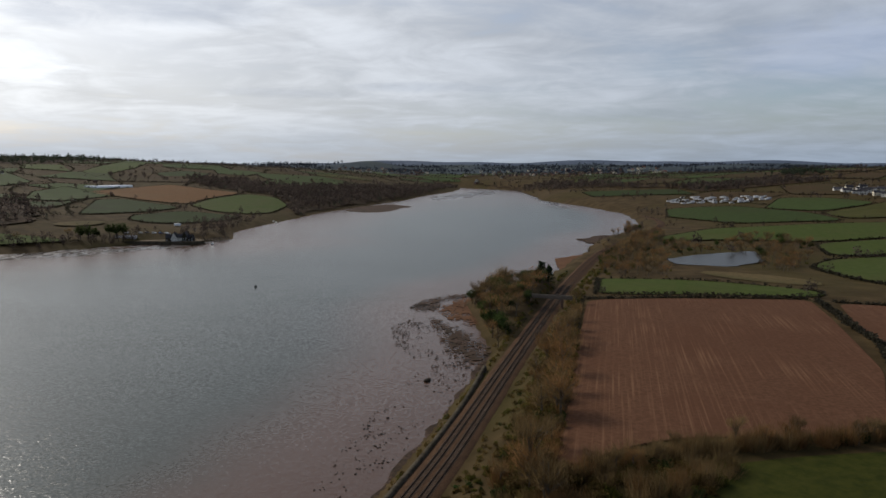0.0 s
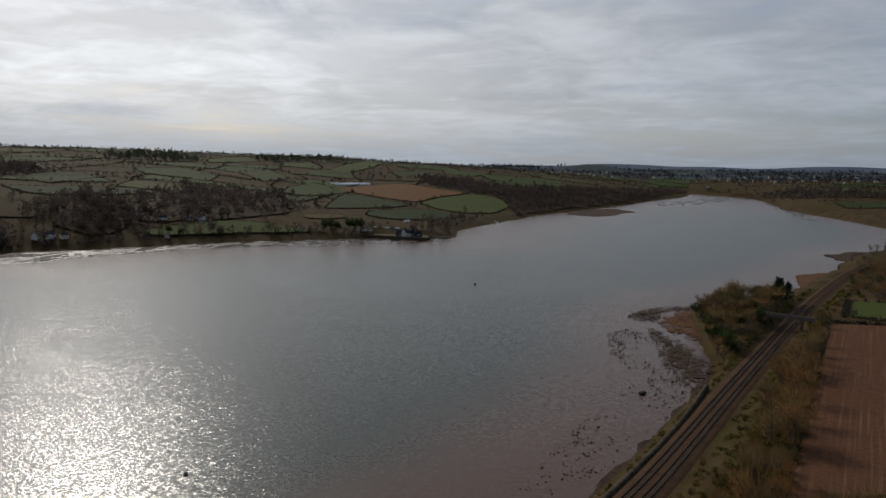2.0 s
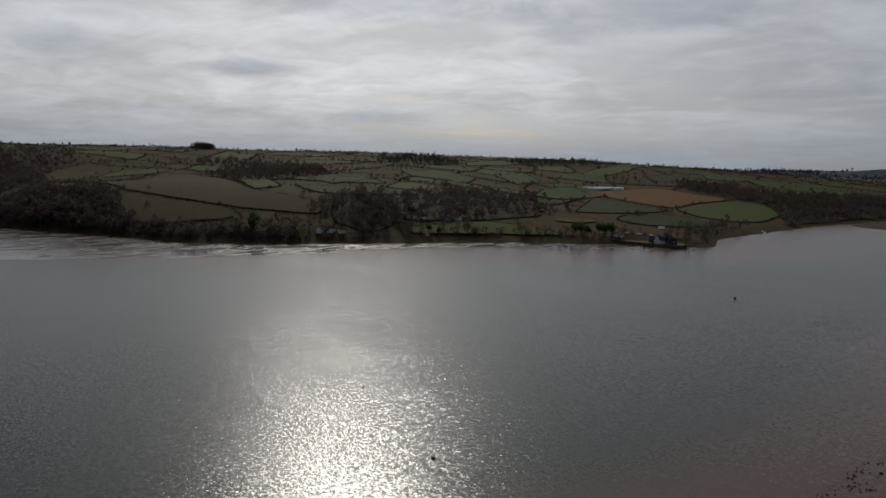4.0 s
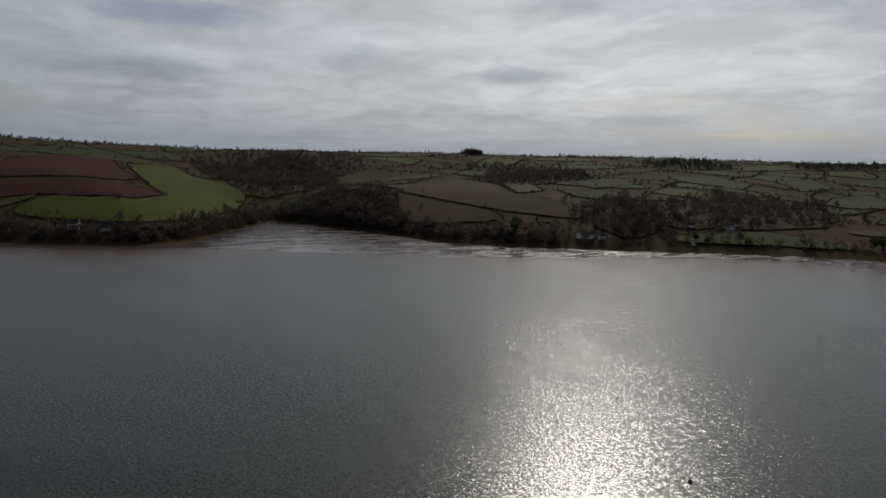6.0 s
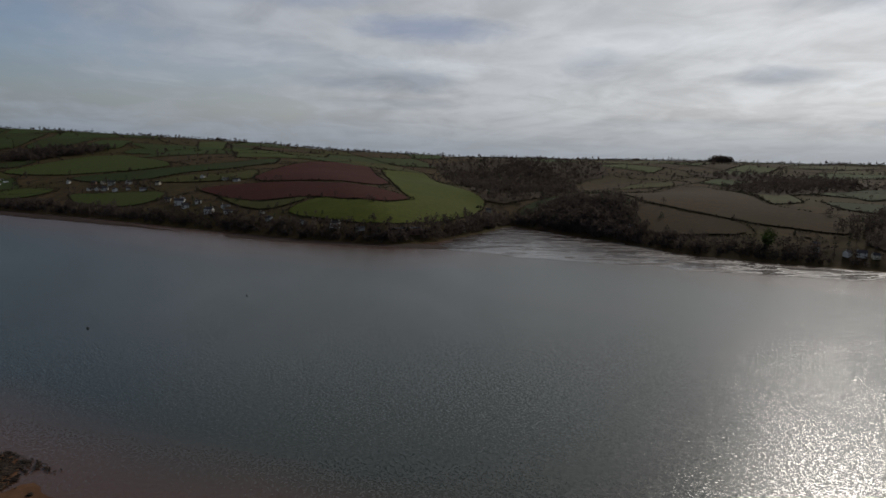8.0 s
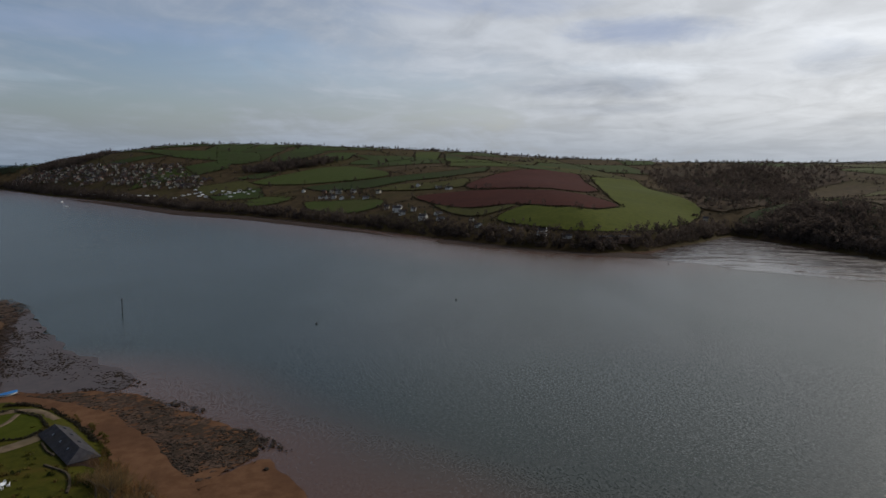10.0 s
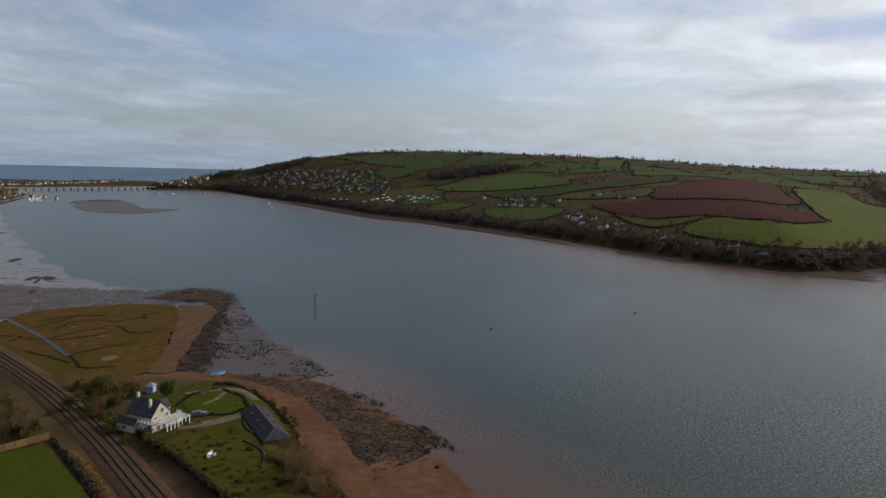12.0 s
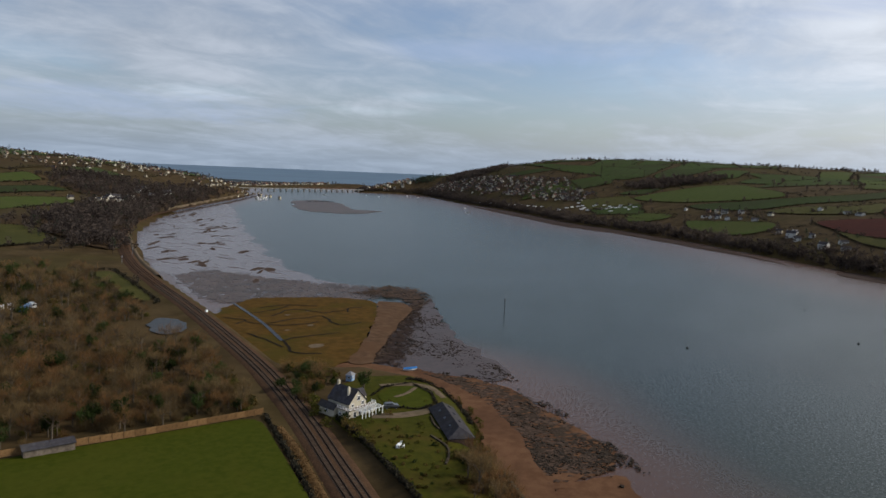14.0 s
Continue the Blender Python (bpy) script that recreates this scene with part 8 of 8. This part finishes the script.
    # streets along the northern ridge
    for k in range(260):
        u = rng.uniform()
        x, y = -560 - 560 * u + rng.normal() * 25, -1440 - 60 * math.sin(u * 3) + rng.normal() * 110 + 60 * u
        spots.append((("small", "small_grey", "small", "small_tiled")[rng.randint(4)], x, y, rng.uniform(0, 360), rng.uniform(0.48, 0.72)))
    join_houses(spots, "hill_town", "rows of pale houses along the hill crest")
    spots = []
    # far town up the valley
    for k in range(70):
        x, y = rng.uniform(150, 900), rng.uniform(2500, 3000)
        spots.append((("small", "small_tiled", "small_grey", "small")[rng.randint(4)], x, y, rng.uniform(0, 360), rng.uniform(1.0, 1.6)))
    for k in range(90):
        x, y = (rng.uniform(-470, -60), rng.uniform(2650, 3150)) if k % 2 else (rng.uniform(60, 720), rng.uniform(2350, 2750))
        spots.append((("small", "small_tiled", "small_grey", "small_grey")[rng.randint(4)], x, y, rng.uniform(0, 360), rng.uniform(0.9, 1.4)))
    join_houses(spots, "valley_town", "far pale houses of a town up the valley")


def place_caravans():
    rng = np.random.RandomState(93)
    ob = thing("static_caravan", "pale static caravan in a holiday park", "caravan", "caravans of the holiday parks")
    bm = bmesh.new()
    box(bm, -5, 5, -1.8, 1.8, 0.3, 2.8, 0.15)
    part("body", bm, PAINT, ob)
    bm = bmesh.new()
    roof_slabs(bm, -5, 5, -1.8, 1.8, 2.8, 3.3, along="x", over=0.1, thick=0.1)
    part("roof", bm, PALE_ROOF, ob)
    for x in (-3.2, 0, 3.2):
        for s in (-1, 1):
            bm = bmesh.new()
            box(bm, x - 0.8, x + 0.8, s * 1.8 - 0.03, s * 1.8 + 0.03, 1.4, 2.3)
            part("window", bm, GLASS, ob)
    first = True
    spots = []
    for x, y in points_in([(353, 1160), (400, 1200), (470, 1160), (520, 1130), (500, 1080), (440, 1056), (370, 1110)], 84, rng):
        spots.append((x, y, 20 + rng.normal() * 14))
    for k in range(11):
        u = k / 10
        spots.append((-1372 + 140 * u - 6, -860 + 228 * u, 150 + rng.normal() * 8))
    for x, y in points_in([(-1195, -590), (-1115, -430), (-1160, -400), (-1250, -570)], 26, rng):
        spots.append((x, y, 150 + rng.normal() * 20))
    for x, y, turn in spots:
        at = pose(x, y, ground_z(x, y) + 0.2, 0, 0, turn)
        if first:
            ob.matrix_basis, first = at, False
            ob.scale = (0.72, 0.72, 0.72)
        else:
            copy_thing(ob, at).scale = (0.72, 0.72, 0.72)


def estuary_bridge():
    a, b = np.array([-1225.0, -1590.0]), np.array([-1665.0, -1475.0])
    turn = math.degrees(math.atan2(b[1] - a[1], b[0] - a[0]))
    length = float(np.linalg.norm(b - a))
    ob = thing("road_bridge", "long low road bridge on many piers across the estuary", "bridge", at=pose(a[0], a[1], 0, 0, 0, turn))
    bm = bmesh.new()
    box(bm, 0, length, -4, 4, 6.2, 7.2)
    part("deck", bm, CONCRETE, ob)
    for y in (-4, 4):
        bm = bmesh.new()
        box(bm, 0, length, y - 0.2, y + 0.2, 7.2, 8.3)
        part("parapet", bm, CONCRETE, ob)
    n = 24
    for i in range(1, n):
        x = length * i / n
        bm = bmesh.new()
        box(bm, x - 1.0, x + 1.0, -3.5, 3.5, -4, 6.2, 0.2)
        part("pier", bm, CONCRETE, ob)


def inn():
    """White riverside inn with a quay and a jetty of posts."""
    z = 2.6
    quay = [(-318, 650), (-262, 652), (-232, 648), (-226, 660), (-236, 682), (-300, 700), (-326, 680)]
    me = sheet_mesh("quay", quay, 4.0, 0, TRACK_SOIL, flat=z)
    tagged(new("quay", me), "gravel quay and car park beside the inn", "quay", kind="structure")
    edge = resample([(-320, 652), (-262, 651.5), (-231, 647.5), (-225, 660)], 3.0, closed=False)
    me = ribbon_mesh("quay_wall", edge, [(-0.5, 0.5), (0.3, 0.5), (1.2, -3.0)], WALL_STONE, z)
    tagged(new("quay_wall", me), "dark stone quay wall along the river", "wall", kind="structure")
    ob = thing("inn", "rambling riverside inn of white and dark walls with steep dark gables", "inn", at=Matrix.LocRotScale((-249, 662, z), Euler((0, 0, radians(8))), (0.8, 0.8, 0.8)))
    # second and third block are white, the rest reuse a dark wall material
    for k, (x0, x1, y0, y1, e, r, along, stuff) in enumerate(((-15, -8, -4, 4, 3.8, 7.6, "x", WALL_STONE), (-8, -2, -6, 5, 4.8, 10.0, "y", WHITE), (-2, 4, -3.6, 4, 4.4, 8.2, "x", WHITE),
                                                              (4, 10, -6.4, 5, 5.0, 11.0, "y", WALL_STONE), (10, 16, -4, 3, 3.6, 7.2, "x", WALL_STONE), (13, 17, -6, 2, 3.4, 6.8, "y", WALL_STONE))):
        bm = bmesh.new()
        gabled(bm, x0, x1, y0, y1, -0.5, e, r, along)
        part("wall", bm, stuff, ob, "white rendered wall" if stuff is WHITE else "dark wall")
        bm = bmesh.new()
        roof_slabs(bm, x0, x1, y0, y1, e, r, along, over=0.5)
        part("roof", bm, SLATE, ob, "steep slate roof")
        for x in (x0 + 1.6, x1 - 1.6):
            for zz in (0.6, 2.5):
                window_on(ob, x, y0, zz, 1.1, 1.2, "-y")
    for x, top in ((-11.0, 9.4), (-5.0, 11.8), (1.0, 10.4), (7.0, 12.6), (12.0, 9.2)):
        bm = bmesh.new()
        box(bm, x - 0.5, x + 0.5, -0.4, 0.4, top - 4.0, top, 0.04)
        box(bm, x - 0.58, x + 0.58, -0.48, 0.48, top - 0.4, top - 0.2)
        part("chimney", bm, BRICKWORK, ob)
    shed = thing("boat_store", "long pale low boat store on the quay", "shed", at=pose(-300, 664, z, 0, 0, 15))
    bm = bmesh.new()
    gabled(bm, -9, 9, -3.5, 3.5, -0.4, 3.0, 4.6, along="x")
    part("wall", bm, PALE_ROOF, shed)
    bm = bmesh.new()
    roof_slabs(bm, -9, 9, -3.5, 3.5, 3.0, 4.6, along="x")
    part("roof", bm, PALE_ROOF, shed, "pale sheet roof")
    jetty = thing("jetty", "old wooden jetty with tall posts beside the inn", "jetty")
    a, b = np.array([-239.0, 676.0]), np.array([-211.0, 690.0])
    bm = bmesh.new()
    bar(bm, (*a, 1.6), (*b, 1.6), 2.2, 0.25)
    part("deck", bm, OLD_WOOD, jetty)
    for i in range(12):
        for s in (-1, 1):
            q = a + (b - a) * i / 11 + np.array([0.6, -0.77]) * s * 1.1
            bm = bmesh.new()
            bmesh.ops.create_cone(bm, segments=7, radius1=0.2, radius2=0.16, depth=5.4, cap_ends=True, matrix=Matrix.Translation((q[0], q[1], 0.9)))
            part("post", bm, DARK_METAL, jetty, "dark timber post")
    car(-296, 686, 20, PAINT, "white car parked on the quay")
    for x, y, mat, words in ((-290, 688, CAR_PAINT, "grey car parked on the quay"), (-284, 689, PAINT, "white car parked on the quay"), (-278, 690, BLUE, "blue car parked on the quay"), (-272, 691, PAINT, "white car parked on the quay"), (-266, 684, CAR_PAINT, "grey car parked on the quay"), (-308, 682, PAINT, "white car parked on the quay")):
        car(x, y, 20 + 7 * math.sin(x), mat, words)
    van = thing("van", "white van parked above the quay", "van", at=pose(-282, 745, ground_z(-282, 745), 0, 0, 30))
    bm = bmesh.new()
    box(bm, -3.2, 3.2, -1.2, 1.2, 0.4, 2.8, 0.15)
    part("body", bm, PAINT, van)
    bm = bmesh.new()
    for x in (-2, 2):
        bmesh.ops.create_cone(bm, segments=10, radius1=0.4, radius2=0.4, depth=2.3, cap_ends=True, matrix=Matrix.Translation((x, 0, 0.4)) @ Matrix.Rotation(math.pi / 2, 4, "X"))
    part("wheel", bm, RUBBER, van)


def boat_at(x, y, turn, s, words="small white boat lying on the river"):
    ob = thing("boat", words, "boat", "boats of the river", at=Matrix.LocRotScale((x, y, 0.1), Euler((0, 0, radians(turn))), (s, s, s)))
    bm = bmesh.new()
    bmesh.ops.create_uvsphere(bm, u_segments=14, v_segments=8, radius=1.0, matrix=Matrix.Translation((0, 0, 0.5)) @ Matrix.Diagonal((3.2, 1.1, 0.8, 1)))
    bmesh.ops.delete(bm, geom=[v for v in bm.verts if v.co.z > 0.72], context="VERTS")
    part("hull", bm, PAINT, ob)
    bm = bmesh.new()
    box(bm, -1.0, 1.0, -0.6, 0.6, 0.5, 1.3, 0.1)
    part("cabin", bm, PAINT, ob)


def boats_and_sheds():
    rng = np.random.RandomState(95)
    for x, y in ((-216, 655), (-1105, -718), (-1220, -800), (-1500, -1000), (-1560, -1180), (-1600, -1250), (-1440, -1220), (-1350, -1330), (-1480, -1300), (-215, 905), (-222, 920), (-12.0, 146.0)):
        boat_at(x, y, rng.uniform(0, 360), 0.35 if x > -50 else rng.uniform(0.9, 1.5))
    for x, y in points_in([(-945, -1118), (-1000, -1190), (-1085, -1290), (-1060, -1225), (-1000, -1150)], 26, rng):
        boat_at(x, y, rng.uniform(0, 360), rng.uniform(1.0, 1.8), "white boat laid up in a small harbour")
    tents = thing("glasshouse", "long pale polytunnel sheets beside an orange field", "glasshouse", at=pose(-578, 1222, ground_z(-578, 1222), 0, 0, 68))
    for k in range(4):
        bm = bmesh.new()
        bmesh.ops.create_cone(bm, segments=16, radius1=3.6, radius2=3.6, depth=78, cap_ends=True, matrix=Matrix.Translation((0, -11 + k * 7.4, 0)) @ Matrix.Rotation(math.pi / 2, 4, "Y"))
        part("tunnel", bm, PAINT, tents)
    rows = thing("glazed_terrace", "long white glazed terrace building above the shore", "terrace", at=pose(-652, 102, ground_z(-652, 102), 0, 0, 105))
    bm = bmesh.new()
    box(bm, -16, 16, -3, 3, -2, 4.2)
    part("wall", bm, BRICKWORK, rows)
    for k in range(11):
        bm = bmesh.new()
        box(bm, -15.2 + k * 2.9, -13.8 + k * 2.9, 3.0, 3.12, 0.6, 4.0)
        part("panel", bm, PAINT, rows, "white panel")
    bm = bmesh.new()
    roof_slabs(bm, -16, 16, -3, 3, 4.2, 5.2, along="x")
    part("roof", bm, SLATE, rows)
    rack = thing("mussel_rack", "dark posts of a rack on the sandbank", "rack")
    for k in range(5):
        bm = bmesh.new()
        bar(bm, (-1060 - k * 14, -1100 + k * 3, 0.9), (-1045 - k * 14, -1070 + k * 3, 0.9), 1.6, 0.9)
        part("row", bm, DARK_METAL, rack)


place_houses()
garden_trees()
place_caravans()
estuary_bridge()
inn()
boats_and_sheds()
